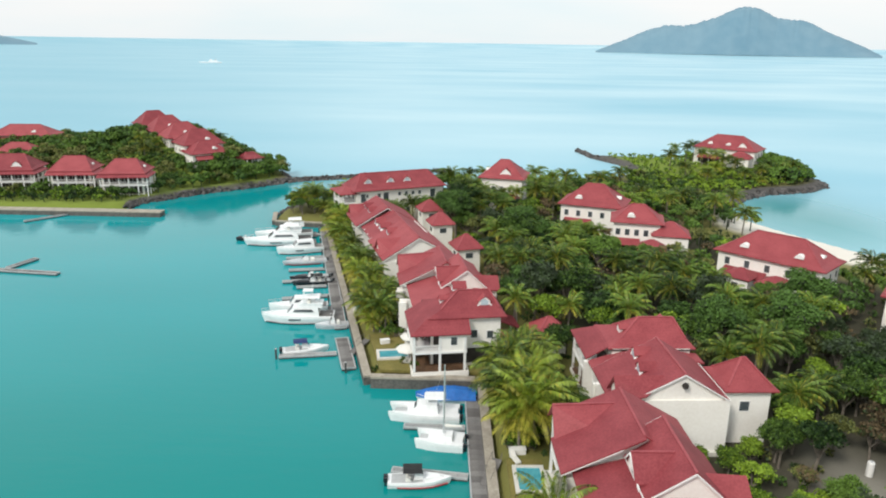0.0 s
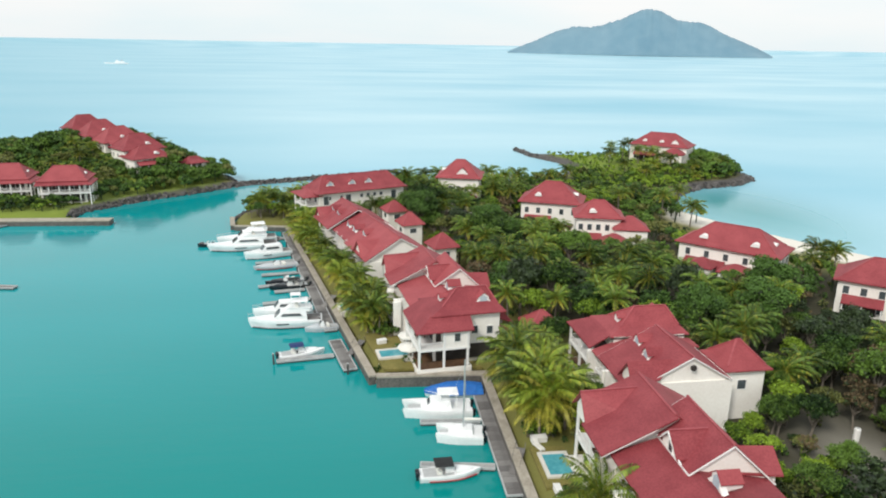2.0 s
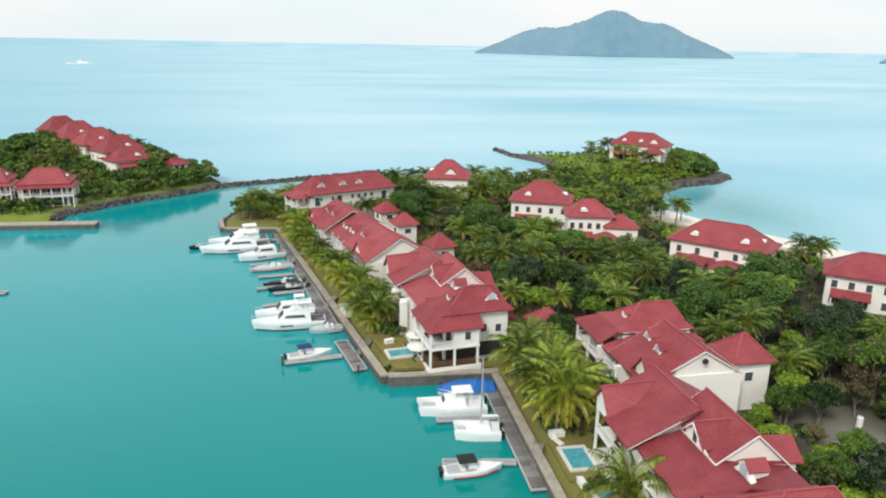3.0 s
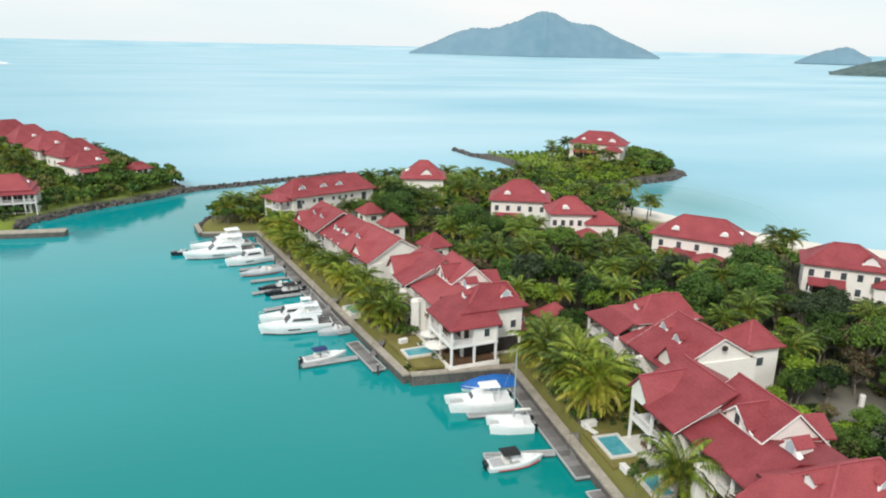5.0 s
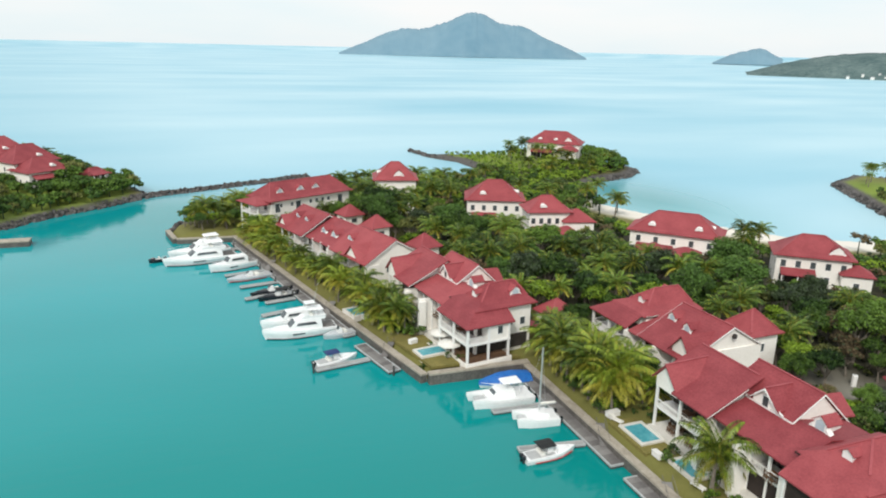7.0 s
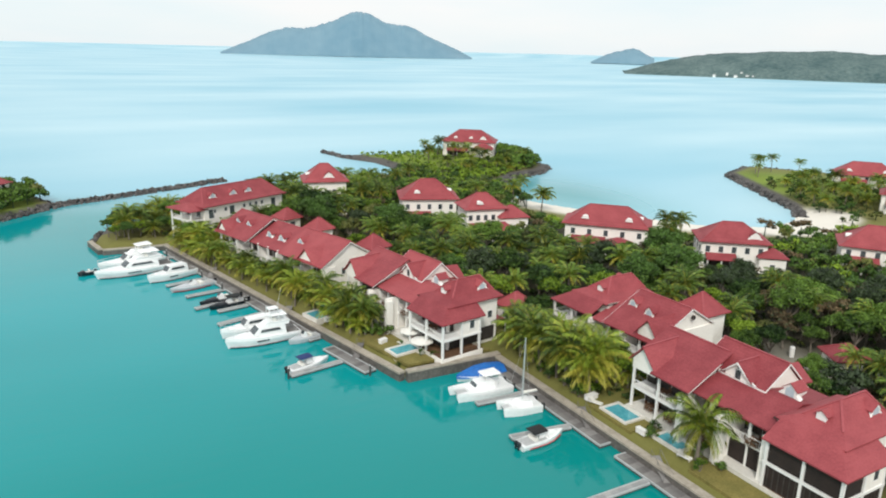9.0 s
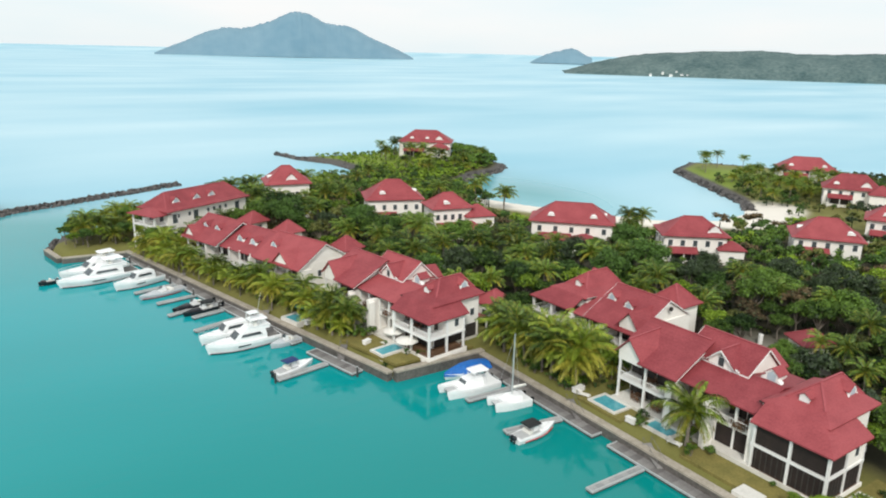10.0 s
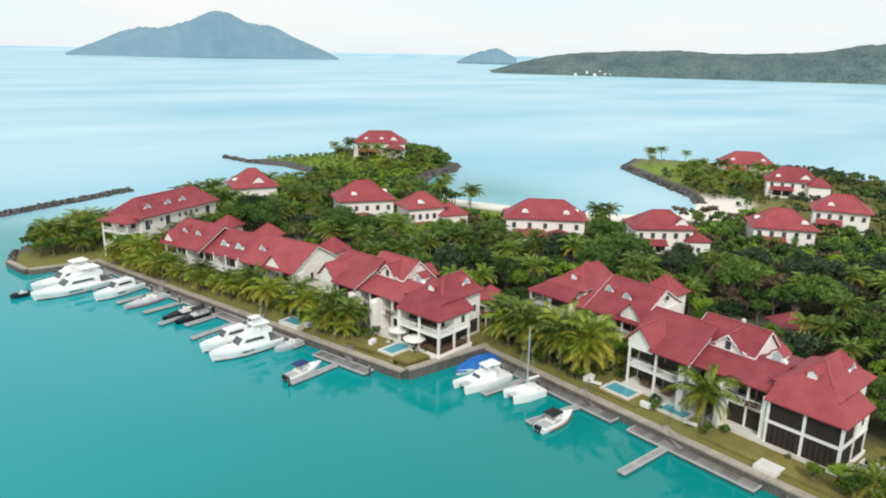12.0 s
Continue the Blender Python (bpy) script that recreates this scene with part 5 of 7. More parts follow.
paving("lawn", "dry yellowish lawn before the villa", [(7.9, 22.0), (24.0, 22.0), (24.0, 39.5), (12.0, 39.6), (12.0, 56.0), (7.9, 56.0)], 1.92, M_LAWN)
paving("terrace", "pale paved pool terrace", [(12.5, 33.0), (19.5, 33.0), (19.5, 39.4), (12.5, 39.4)], 1.98, M_TILE)
paving("terrace", "pale paved pool terrace", [(-5.9, 100.8), (-2.2, 100.9), (-3.4, 107.8), (-7.2, 107.4)], 1.98, M_TILE)


def storage_box(x, y, deg, w=1.5, d=0.7, h=0.6):
    p = thing("storage_box", "white garden storage box on the lawn", "storage box", turned(x, y, 1.9, deg), "garden boxes")
    part("body", Geo().box(-w / 2, w / 2, -d / 2, d / 2, 0, h), M_TRIM, p)
    part("lid", Geo().slab([(-w / 2 - 0.05, -d / 2 - 0.05, h + 0.1), (w / 2 + 0.05, -d / 2 - 0.05, h + 0.1), (w / 2 + 0.05, d / 2 + 0.05, h + 0.16), (-w / 2 - 0.05, d / 2 + 0.05, h + 0.16)], 0.1), M_TRIM, p)


storage_box(8.9, 65.0, 92)
storage_box(9.4, 75.8, 5, 2.0, 0.8)
storage_box(-9.4, 108.2, 20)
storage_box(-14.2, 121.8, 15)


def water_tank(x, y, z):
    p = thing("water_tank", "round white water tank in a garden clearing", "water tank", turned(x, y, z, 0))
    ring = lambda r, h: [(r * math.cos(k * math.pi / 8), r * math.sin(k * math.pi / 8), h) for k in range(16)]
    part("body", Geo().loft([ring(0.4, -0.3), ring(0.42, 0.4), ring(0.42, 1.6), ring(0.34, 1.75)]), M_TRIM, p)
    part("lid", Geo().loft([ring(0.18, 1.74), ring(0.18, 1.84), ring(0.06, 1.88)]), M_CURB, p)


water_tank(50.5, 72.1, 2.0)


def gangway(a, b):
    """A short ramp with rails from the quay down to a pontoon."""
    ax, ay, az = a
    L = math.hypot(b[0] - ax, b[1] - ay)
    p = thing("gangway", "weathered timber gangway with rails to the pontoon", "gangway", turned(ax, ay, 0, math.degrees(math.atan2(b[1] - ay, b[0] - ax))), "gangways")
    part("ramp", Geo().slab([(0, -0.6, az), (0, 0.6, az), (L, 0.6, b[2]), (L, -0.6, b[2])], 0.12), M_DECK, p)
    for s in (-0.6, 0.6):
        r = part("handrail", Geo().beam((0, s, az + 0.95), (L, s, b[2] + 0.95), 0.04), M_DECK, p)
        for k in (0.02, 0.5, 0.98):
            part("rail_post", Geo().beam((L * k, s, az + (b[2] - az) * k), (L * k, s, az + (b[2] - az) * k + 0.95), 0.04), M_DECK, r)


gangway((6.9, 75.0, 1.62), (5.2, 71.0, 0.58))
gangway((6.9, 60.5, 1.62), (5.2, 56.5, 0.58))
gangway((-12.6, 110.5, 1.62), (-14.9, 107.2, 0.58))
gangway((-18.0, 133.5, 1.62), (-20.2, 129.6, 0.58))
gangway((-25.6, 165.5, 1.62), (-27.6, 161.8, 0.58))
paving("quay_slab", "pale concrete slab on the quay edge", [(6.6, 44.6), (9.0, 44.6), (9.0, 47.6), (6.6, 47.6)], 2.05, M_TILE)

# ---- rocks ----
def boulders(name, label, spots, size, seed):
    """Heaped dark boulders: spots are (x, y, z)."""
    rng = random.Random(seed)
    base = bmesh.new()
    bmesh.ops.create_icosphere(base, subdivisions=1, radius=1.0)
    vs0 = [v.co.copy() for v in base.verts]
    fs0 = [[v.index for v in f.verts] for f in base.faces]
    base.free()
    g = Geo()
    for x, y, z in spots:
        r = size * rng.uniform(0.6, 1.35)
        e = Euler((rng.uniform(0, 6), rng.uniform(0, 6), rng.uniform(0, 6))).to_matrix()
        sx, sy, sz = rng.uniform(0.7, 1.2), rng.uniform(0.7, 1.2), rng.uniform(0.55, 0.9)
        g.add([e @ Vector((p.x * sx, p.y * sy, p.z * sz)) * r * rng.uniform(0.85, 1.15) + Vector((x, y, z)) for p in vs0], fs0)
    ob = new(name, mesh_of(name, g, M_ROCK))
    return tagged(ob, label, "rocks", kind="stuff")


def heap(line, wide, high, per, rng):
    out = []
    for (x0, y0), (x1, y1) in zip(line, line[1:]):
        L = math.hypot(x1 - x0, y1 - y0)
        for _ in range(int(L * per)):
            k, o = rng.random(), rng.uniform(-1, 1)
            out.append((x0 + (x1 - x0) * k - (y1 - y0) / L * o * wide, y0 + (y1 - y0) * k + (x1 - x0) / L * o * wide, high * (1 - abs(o)) * rng.uniform(0.7, 1.0) - 0.15))
    return out


rr = random.Random(5)
boulders("breakwater", "dark boulder breakwater across the channel", heap([(-63, 251), (-54, 259), (-40, 264.5), (-18, 274), (3, 284)], 2.6, 1.35, 15.0, rr), 0.55, 1)
boulders("rock_bank", "dark boulders along the island shore", heap([(80, 287), (79, 305), (70, 323), (66, 345)], 1.8, 1.2, 5.0, rr) + heap([(144, 277), (143.5, 262), (131, 251.5), (114, 246.5), (100, 235.5), (93, 224)], 2.2, 1.5, 6.0, rr) + heap([(92, 318), (112, 312), (132, 298), (144, 277)], 1.5, 1.2, 3.0, rr), 0.85, 2)
boulders("rock_bank", "dark boulders along the grassy spit", heap([(160, 146), (168, 152), (190, 186), (208, 214), (231, 224), (252, 200)], 2.2, 1.7, 6.0, rr), 0.85, 3)
boulders("rock_bank", "dark boulders below the wooded hill", heap([(-96, 210), (-97, 216), (-85, 231), (-66, 247), (-57, 257), (-62, 270)], 2.2, 1.5, 6.0, rr), 0.75, 4)
boulders("rock_bank", "dark boulders at the quay end", heap([(-48, 204), (-45.5, 214), (-30, 225), (-8, 235), (18, 248)], 1.6, 1.1, 4.0, rr), 0.7, 6)


# ---- boats ----
def hull_rings(L, W, free, deep=0.45, stern=0.85, flare=1.0):
    """Cross-sections of a hull from stern (x = 0) to bow (x = L)."""
    rings = []
    for k in (0.0, 0.15, 0.35, 0.55, 0.72, 0.86, 0.95, 1.0):
        b = W / 2 * (stern + (1 - stern) * min(1, k * 3)) if k < 0.45 else W / 2 * max(0.03, 1 - ((k - 0.45) / 0.55) ** 2.1)
        sheer = free * (1 + 0.35 * k ** 2)
        x = L * k
        low = b * (0.82 if k < 0.7 else 0.82 - 1.2 * (k - 0.7))
        low = max(low, 0.02)
        rake = L * 0.05 * max(0, (k - 0.7) / 0.3)
        rings.append([(x - rake, -low, -deep * 0.3), (x - rake, 0, -deep), (x - rake, low, -deep * 0.3), (x, b, sheer * 0.7), (x, b * 0.97, sheer), (x, -b * 0.97, sheer), (x, -b, sheer * 0.7)])
    return rings


def cabin(g, x0, x1, w0, w1, z0, z1, rake0=0.3, rake1=0.8, tuck=0.82):
    """A tapered deckhouse."""
    g.loft([[(x0, -w0 / 2, z0), (x1, -w1 / 2, z0), (x1, w1 / 2, z0), (x0, w0 / 2, z0)], [(x0 + rake0 * 0.4, -w0 / 2 * 0.95, (z0 + z1) / 2), (x1 - rake1 * 0.5, -w1 / 2 * 0.93, (z0 + z1) / 2), (x1 - rake1 * 0.5, w1 / 2 * 0.93, (z0 + z1) / 2), (x0 + rake0 * 0.4, w0 / 2 * 0.95, (z0 + z1) / 2)],
            [(x0 + rake0, -w0 / 2 * tuck, z1), (x1 - rake1, -w1 / 2 * tuck, z1), (x1 - rake1, w1 / 2 * tuck, z1), (x0 + rake0, w0 / 2 * tuck, z1)]])
    return g


def boat_at(name, label, stern, bow, group="moored boats"):
    deg = math.degrees(math.atan2(bow[1] - stern[1], bow[0] - stern[0]))
    return thing(name, label, "boat", turned(stern[0], stern[1], 0.0, deg), group), math.hypot(bow[0] - stern[0], bow[1] - stern[1])


def outboard(p, x, y, z=0.6):
    m = part("outboard_motor", Geo().box(x - 0.45, x + 0.05, y - 0.2, y + 0.2, z, z + 0.5), M_NAVY, p)
    part("leg", Geo().box(x - 0.35, x - 0.1, y - 0.08, y + 0.08, z - 0.9, z), M_NAVY, m)


def motor_yacht(label, stern, bow, W=4.6, fly=True, tower=False):
    p, L = boat_at("motor_yacht", label, stern, bow)
    part("hull", Geo().loft(hull_rings(L, W, 1.45)), M_GRP, p)
    part("boot_stripe", Geo().loft([[(a, b * 1.012, min(c, 0.16)) for a, b, c in r] for r in hull_rings(L, W, 1.45)[:-1]]), M_NAVY, p, "dark waterline stripe")
    part("swim_platform", Geo().box(-1.0, 0.05, -W * 0.4, W * 0.4, 0.3, 0.42), M_DECK, p)
    part("cockpit", Geo().box(0.2, L * 0.22, -W * 0.38, W * 0.38, 1.42, 1.5), M_DECK, p)
    part("deckhouse", cabin(Geo(), L * 0.2, L * 0.68, W * 0.8, W * 0.62, 1.45, 3.1, 0.2, L * 0.12), M_GRP, p)
    for s in (-1, 1):
        part("side_window", Geo().loft([[(L * 0.27, s * W * 0.385, 2.32), (L * 0.56, s * W * 0.345, 2.32), (L * 0.53, s * W * 0.315, 2.75), (L * 0.3, s * W * 0.355, 2.75)], [(L * 0.27, s * W * 0.40, 2.32), (L * 0.56, s * W * 0.36, 2.32), (L * 0.53, s * W * 0.335, 2.75), (L * 0.3, s * W * 0.375, 2.75)]]), M_GLASS, p)
        part("hull_window", Geo().box(L * 0.45, L * 0.62, s * W * 0.485 - 0.03, s * W * 0.485 + 0.03, 0.85, 1.1), M_GLASS, p)
    part("windscreen", Geo().loft([[(L * 0.625, -W * 0.26, 2.1), (L * 0.625, W * 0.26, 2.1), (L * 0.565, W * 0.235, 3.0), (L * 0.565, -W * 0.235, 3.0)], [(L * 0.645, -W * 0.26, 2.1), (L * 0.645, W * 0.26, 2.1), (L * 0.585, W * 0.235, 3.0), (L * 0.585, -W * 0.235, 3.0)]]), M_GLASS, p)
    part("foredeck", cabin(Geo(), L * 0.62, L * 0.88, W * 0.55, W * 0.2, 1.5, 2.05, 0.1, L * 0.06), M_GRP, p)
    n = 8
    for s in (-1, 1):
        pts = [(L * (0.6 + 0.4 * k / n), s * W / 2 * max(0.03, 1 - ((0.6 + 0.4 * k / n - 0.45) / 0.55) ** 2.1) * 0.93, 1.45 * (1 + 0.35 * (0.6 + 0.4 * k / n) ** 2) + 0.6) for k in range(n + 1)]
        r = part("bow_rail", Geo().tube(pts, [0.03] * len(pts), 5), M_ALU, p)
        for a in pts[::2]:
            part("stanchion", Geo().beam(a, (a[0], a[1], a[2] - 0.6), 0.04), M_ALU, r)
    if fly:
        part("flybridge", cabin(Geo(), L * 0.16, L * 0.52, W * 0.72, W * 0.5, 3.1, 3.75, -0.2, 0.9, 1.0), M_GRP, p)
        part("helm_seat", Geo().box(L * 0.32, L * 0.36, -0.9, 0.9, 3.75, 4.25), M_CANVAS, p)
        top = part("hardtop", cabin(Geo(), L * 0.18, L * 0.42, W * 0.66, W * 0.5, 4.85, 5.05, 0.1, 0.5), M_GRP, p)
        for x, y in ((L * 0.2, 1), (L * 0.2, -1), (L * 0.38, 1), (L * 0.38, -1)):
            part("strut", Geo().beam((x, y * W * 0.27, 3.7), (x + 0.2, y * W * 0.25, 4.9), 0.1), M_GRP, top)
    if tower:
        top = part("tuna_tower", Geo().box(L * 0.28, L * 0.42, -0.8, 0.8, 6.0, 6.12), M_GRP, p)
        for x, y in ((0.27, 1), (0.27, -1), (0.43, 1), (0.43, -1)):
            part("strut", Geo().beam((L * x, y * 1.2, 3.0), (L * 0.35 + (x - 0.35) * L * 0.7, y * 0.7, 6.0), 0.09), M_GRP, top)
        part("aerial", Geo().tube([(L * 0.3, 0.6, 6.1), (L * 0.24, 0.9, 10.0)], [0.035, 0.012], 5), M_GRP, p)
    return p


def runabout(label, stern, bow, W=2.3, hull=None, canopy=None, stripe=False, console=True, cover=None, motors=1):
    p, L = boat_at("small_boat", label, stern, bow)
    part("hull", Geo().loft(hull_rings(L, W, 0.75, 0.35)), hull or M_GRP, p)
    if stripe:
        part("stripe", Geo().loft([[(a, b * 1.015, max(-0.1, min(c, 0.22))) for a, b, c in r] for r in hull_rings(L, W, 0.75, 0.35)[1:-1]]), M_RED, p, "red waterline stripe")
    if cover:
        rings = []
        for k in (0.0, 0.12, 0.35, 0.6, 0.85, 1.0):
            b = W / 2 * 1.05 * (1.0 if k < 0.5 else max(0.08, 1 - ((k - 0.5) / 0.5) ** 2))
            up = 0.55 + 0.75 * math.sin(math.pi * min(1, k * 0.9 + 0.1))
            rings.append([(L * k, -b, 0.62), (L * k, -b * 0.9, 0.85), (L * k, -b * 0.35, 0.75 + up), (L * k, b * 0.35, 0.75 + up), (L * k, b * 0.9, 0.85), (L * k, b, 0.62)])
        part("cover", Geo().loft(rings), cover, p, "fitted canvas boat cover")
        return p
    part("cockpit", Geo().box(L * 0.06, L * 0.6, -W * 0.36, W * 0.36, 0.78, 0.83), M_CURB, p)
    part("foredeck", cabin(Geo(), L * 0.58, L * 0.92, W * 0.72, W * 0.18, 0.85, 1.2, 0.1, L * 0.1), hull or M_GRP, p)
    if console:
        c = part("console", cabin(Geo(), L * 0.42, L * 0.56, 0.9, 0.8, 0.83, 1.7, 0.05, 0.25), M_GRP, p)
        part("windscreen", Geo().loft([[(L * 0.55, -0.4, 1.5), (L * 0.55, 0.4, 1.5), (L * 0.5, 0.36, 1.95), (L * 0.5, -0.36, 1.95)], [(L * 0.56, -0.4, 1.5), (L * 0.56, 0.4, 1.5), (L * 0.51, 0.36, 1.95), (L * 0.51, -0.36, 1.95)]]), M_GLASS, c)
    part("seat", Geo().box(L * 0.28, L * 0.36, -W * 0.3, W * 0.3, 0.83, 1.25), M_CANVAS, p)
    if canopy:
        rings = [[(L * 0.24 + L * 0.3 * k, W * 0.42 * math.cos(a), 2.05 + 0.22 * math.sin(a)) for a in (0, 0.5, 1.2, 1.95, 2.64, math.pi)] for k in (0, 0.33, 0.66, 1)]
        c = part("bimini", Geo().loft(rings), canopy, p, "canvas sun canopy")
        for x in (0.25, 0.53):
            for s in (-1, 1):
                part("strut", Geo().beam((L * 0.4, s * W * 0.42, 0.8), (L * x, s * W * 0.41, 2.06), 0.04), M_ALU, c)
    for i in range(motors):
        outboard(p, -0.05, (i - (motors - 1) / 2) * 0.6)
    return p


def catamaran(label, stern, bow, W=4.2, mast=False):
    p, L = boat_at("catamaran", label, stern, bow)
    for s in (-1, 1):
        part("hull", Geo().loft([[(a, b + s * W * 0.34, c) for a, b, c in r] for r in hull_rings(L, W * 0.32, 1.1, 0.4)]), M_GRP, p)
    part("bridge_deck", Geo().loft([[(L * 0.02, -W * 0.4, 0.6), (L * 0.02, W * 0.4, 0.6), (L * 0.02, W * 0.4, 1.12), (L * 0.02, -W * 0.4, 1.12)], [(L * 0.74, -W * 0.38, 0.7), (L * 0.74, W * 0.38, 0.7), (L * 0.74, W * 0.36, 1.22), (L * 0.74, -W * 0.36, 1.22)]]), M_GRP, p)
    if mast:
        part("deckhouse", cabin(Geo(), L * 0.22, L * 0.62, W * 0.62, W * 0.5, 1.15, 1.75, 0.1, 0.7), M_GRP, p)
        m = part("mast", Geo().tube([(L * 0.42, 0, 1.5), (L * 0.42, 0, 11.4)], [0.14, 0.09], 8), M_ALU, p, "tall pale mast")
        part("boom", Geo().tube([(L * 0.42, 0, 2.6), (L * 0.02, 0, 2.7)], [0.1, 0.08], 6), M_ALU, m)
        part("furled_sail", Geo().tube([(L * 0.4, 0, 2.85), (L * 0.05, 0, 2.9)], [0.22, 0.14], 7), M_CANVAS, m)
        for a in ((L * 0.95, 0, 1.2), (L * 0.35, W * 0.45, 1.1), (L * 0.35, -W * 0.45, 1.1)):
            part("stay", Geo().beam((L * 0.42, 0, 10.9), a, 0.02), M_ALU, m)
    else:
        part("deckhouse", cabin(Geo(), L * 0.3, L * 0.68, W * 0.66, W * 0.5, 1.15, 2.3, 0.2, 0.9), M_GRP, p)
        part("windscreen", Geo().loft([[(L * 0.62, -W * 0.22, 1.6), (L * 0.62, W * 0.22, 1.6), (L * 0.58, W * 0.2, 2.15), (L * 0.58, -W * 0.2, 2.15)], [(L * 0.645, -W * 0.22, 1.6), (L * 0.645, W * 0.22, 1.6), (L * 0.6, W * 0.2, 2.15), (L * 0.6, -W * 0.2, 2.15)]]), M_GLASS, p)
        t = part("hardtop", cabin(Geo(), L * 0.2, L * 0.5, W * 0.58, W * 0.5, 3.2, 3.42, 0.1, 0.25), M_GRP, p)
        for x, s in ((0.23, 1), (0.23, -1), (0.46, 1), (0.46, -1)):
            part("strut", Geo().beam((L * x, s * W * 0.25, 1.3), (L * x, s * W * 0.24, 3.22), 0.09), M_GRP, t)
    part("trampoline", Geo().box(L * 0.74, L * 0.92, -W * 0.2, W * 0.2, 0.85, 0.9), M_CURB, p)
    for s in (-1, 1):
        outboard(p, -0.05, s * W * 0.32)
    return p


motor_yacht("large white motor yacht moored bow out", (-33.6, 175.6), (-50.2, 172.2), 5.2)
motor_yacht("large white motor yacht moored beside another", (-34.6, 182.0), (-49.0, 178.6), 4.8)
motor_yacht("white flybridge cruiser moored at the pontoon", (-29.6, 168.4), (-40.2, 164.4), 3.6, fly=False)
runabout("grey open cruiser with a red bow", (-27.2, 158.9), (-36.9, 155.9), 3.0, M_GRP2, stripe=True)
runabout("black speedboat moored at a finger pontoon", (-24.4, 147.2), (-33.0, 145.0), 2.4, M_NAVY)
runabout("black speedboat moored at a finger pontoon", (-23.6, 143.9), (-31.8, 141.8), 2.4, M_NAVY, canopy=M_BLACKCANVAS)
motor_yacht("white sport-fishing boat with a tall tower", (-20.0, 122.6), (-33.2, 121.6), 4.0, fly=True, tower=True)
motor_yacht("white cabin cruiser moored beside a fishing boat", (-22.0, 127.6), (-33.0, 126.2), 3.2, fly=False)
runabout("small grey inflatable tender at the pontoon", (-16.9, 119.9), (-22.9, 118.6), 2.1, M_GRP2, console=True)
runabout("small white motorboat with a navy canopy", (-26.4, 107.6), (-19.0, 109.4), 2.3, canopy=M_NAVYCANVAS, motors=2)
runabout("boat under a bright blue fitted cover", (5.0, 92.8), (-3.7, 92.6), 3.0, cover=M_BLUE)
catamaran("white power catamaran with a hardtop", (2.6, 87.6), (-7.2, 87.9), 4.0)
catamaran("white sailing catamaran with a tall mast", (3.0, 80.2), (-3.2, 81.0), 3.6, mast=True)
runabout("small white motorboat with a black canopy", (-6.2, 71.9), (1.3, 72.2), 2.5, canopy=M_BLACKCANVAS, stripe=True, motors=2)
runabout("small dark tender tied at the yacht's bow", (-49.9, 177.0), (-53.4, 176.2), 1.6, M_NAVY, console=False)


def ferry():
    p, L = boat_at("ferry", "small white ferry far out at sea", (-475, 1566), (-519, 1552), "")
    part("hull", Geo().loft(hull_rings(L, 9, 2.6, 1.0)), M_GRP, p)
    part("deckhouse", cabin(Geo(), L * 0.15, L * 0.62, 8, 7, 2.6, 5.5, 1, 4), M_GRP, p)
    part("bridge", cabin(Geo(), L * 0.4, L * 0.55, 6, 6, 5.5, 8.0, 1, 2), M_GRP, p)
    part("funnel", Geo().box(L * 0.25, L * 0.3, -1, 1, 5.5, 8.5), M_GRP2, p)


ferry()
for a, w, up in ((48.6, 7, 2), (49.5, 6, 8), (50.1, 9, 2), (50.5, 6, 10), (50.9, 8, 3), (51.3, 6, 2), (52.5, 7, 5), (54.4, 8, 2), (54.9, 6, 6), (56.6, 8, 2), (59.2, 9, 3), (61.0, 7, 8), (63.0, 8, 2), (65.4, 7, 4)):
    d = 2040 + 2 * up
    x, y = d * math.sin(radians(a)), d * math.cos(radians(a))
    h = thing("shore_house", "tiny white house on the far shore", "house", turned(x, y, 2 + up, -a), "far shore houses")
    part("wall", Geo().box(-w / 2, w / 2, -3, 3, -8, 1.6), M_WALL, h)
    part("roof", Geo().loft([[(-w / 2 - 1, -4, 1.6), (w / 2 + 1, -4, 1.6), (w / 2 + 1, 4, 1.6), (-w / 2 - 1, 4, 1.6)], [(-w / 4, -0.5, 4.0), (w / 4, -0.5, 4.0), (w / 4, 0.5, 4.0), (-w / 4, 0.5, 4.0)]]), M_CURB, h)


# ---- plants ----
def outdoor_chair(x, y, z, deg):
    c = thing("outdoor_chair", "brown wooden outdoor chair on the terrace", "chair", turned(x, y, z, deg), "terrace chairs")
    part("seat", Geo().box(-0.26, 0.26, -0.26, 0.26, 0.4, 0.47), M_TEAK, c)
    part("backrest", Geo().slab([(-0.26, -0.26, 0.92), (0.26, -0.26, 0.92), (0.26, -0.2, 0.47), (-0.26, -0.2, 0.47)], 0.05), M_TEAK, c)
    for a in (-0.22, 0.22):
        for b in (-0.22, 0.22):
            part("leg", Geo().box(a - 0.03, a + 0.03, b - 0.03, b + 0.03, 0, 0.4), M_TEAK, c)


def outdoor_table(x, y, z, deg):
    c = thing("outdoor_table", "brown wooden outdoor table on the terrace", "table", turned(x, y, z, deg), "terrace tables")
    part("tabletop", Geo().box(-0.5, 0.5, -0.8, 0.8, 0.7, 0.76), M_TEAK, c)
    for a in (-0.42, 0.42):
        for b in (-0.7, 0.7):
            part("leg", Geo().box(a - 0.04, a + 0.04, b - 0.04, b + 0.04, 0, 0.7), M_TEAK, c)


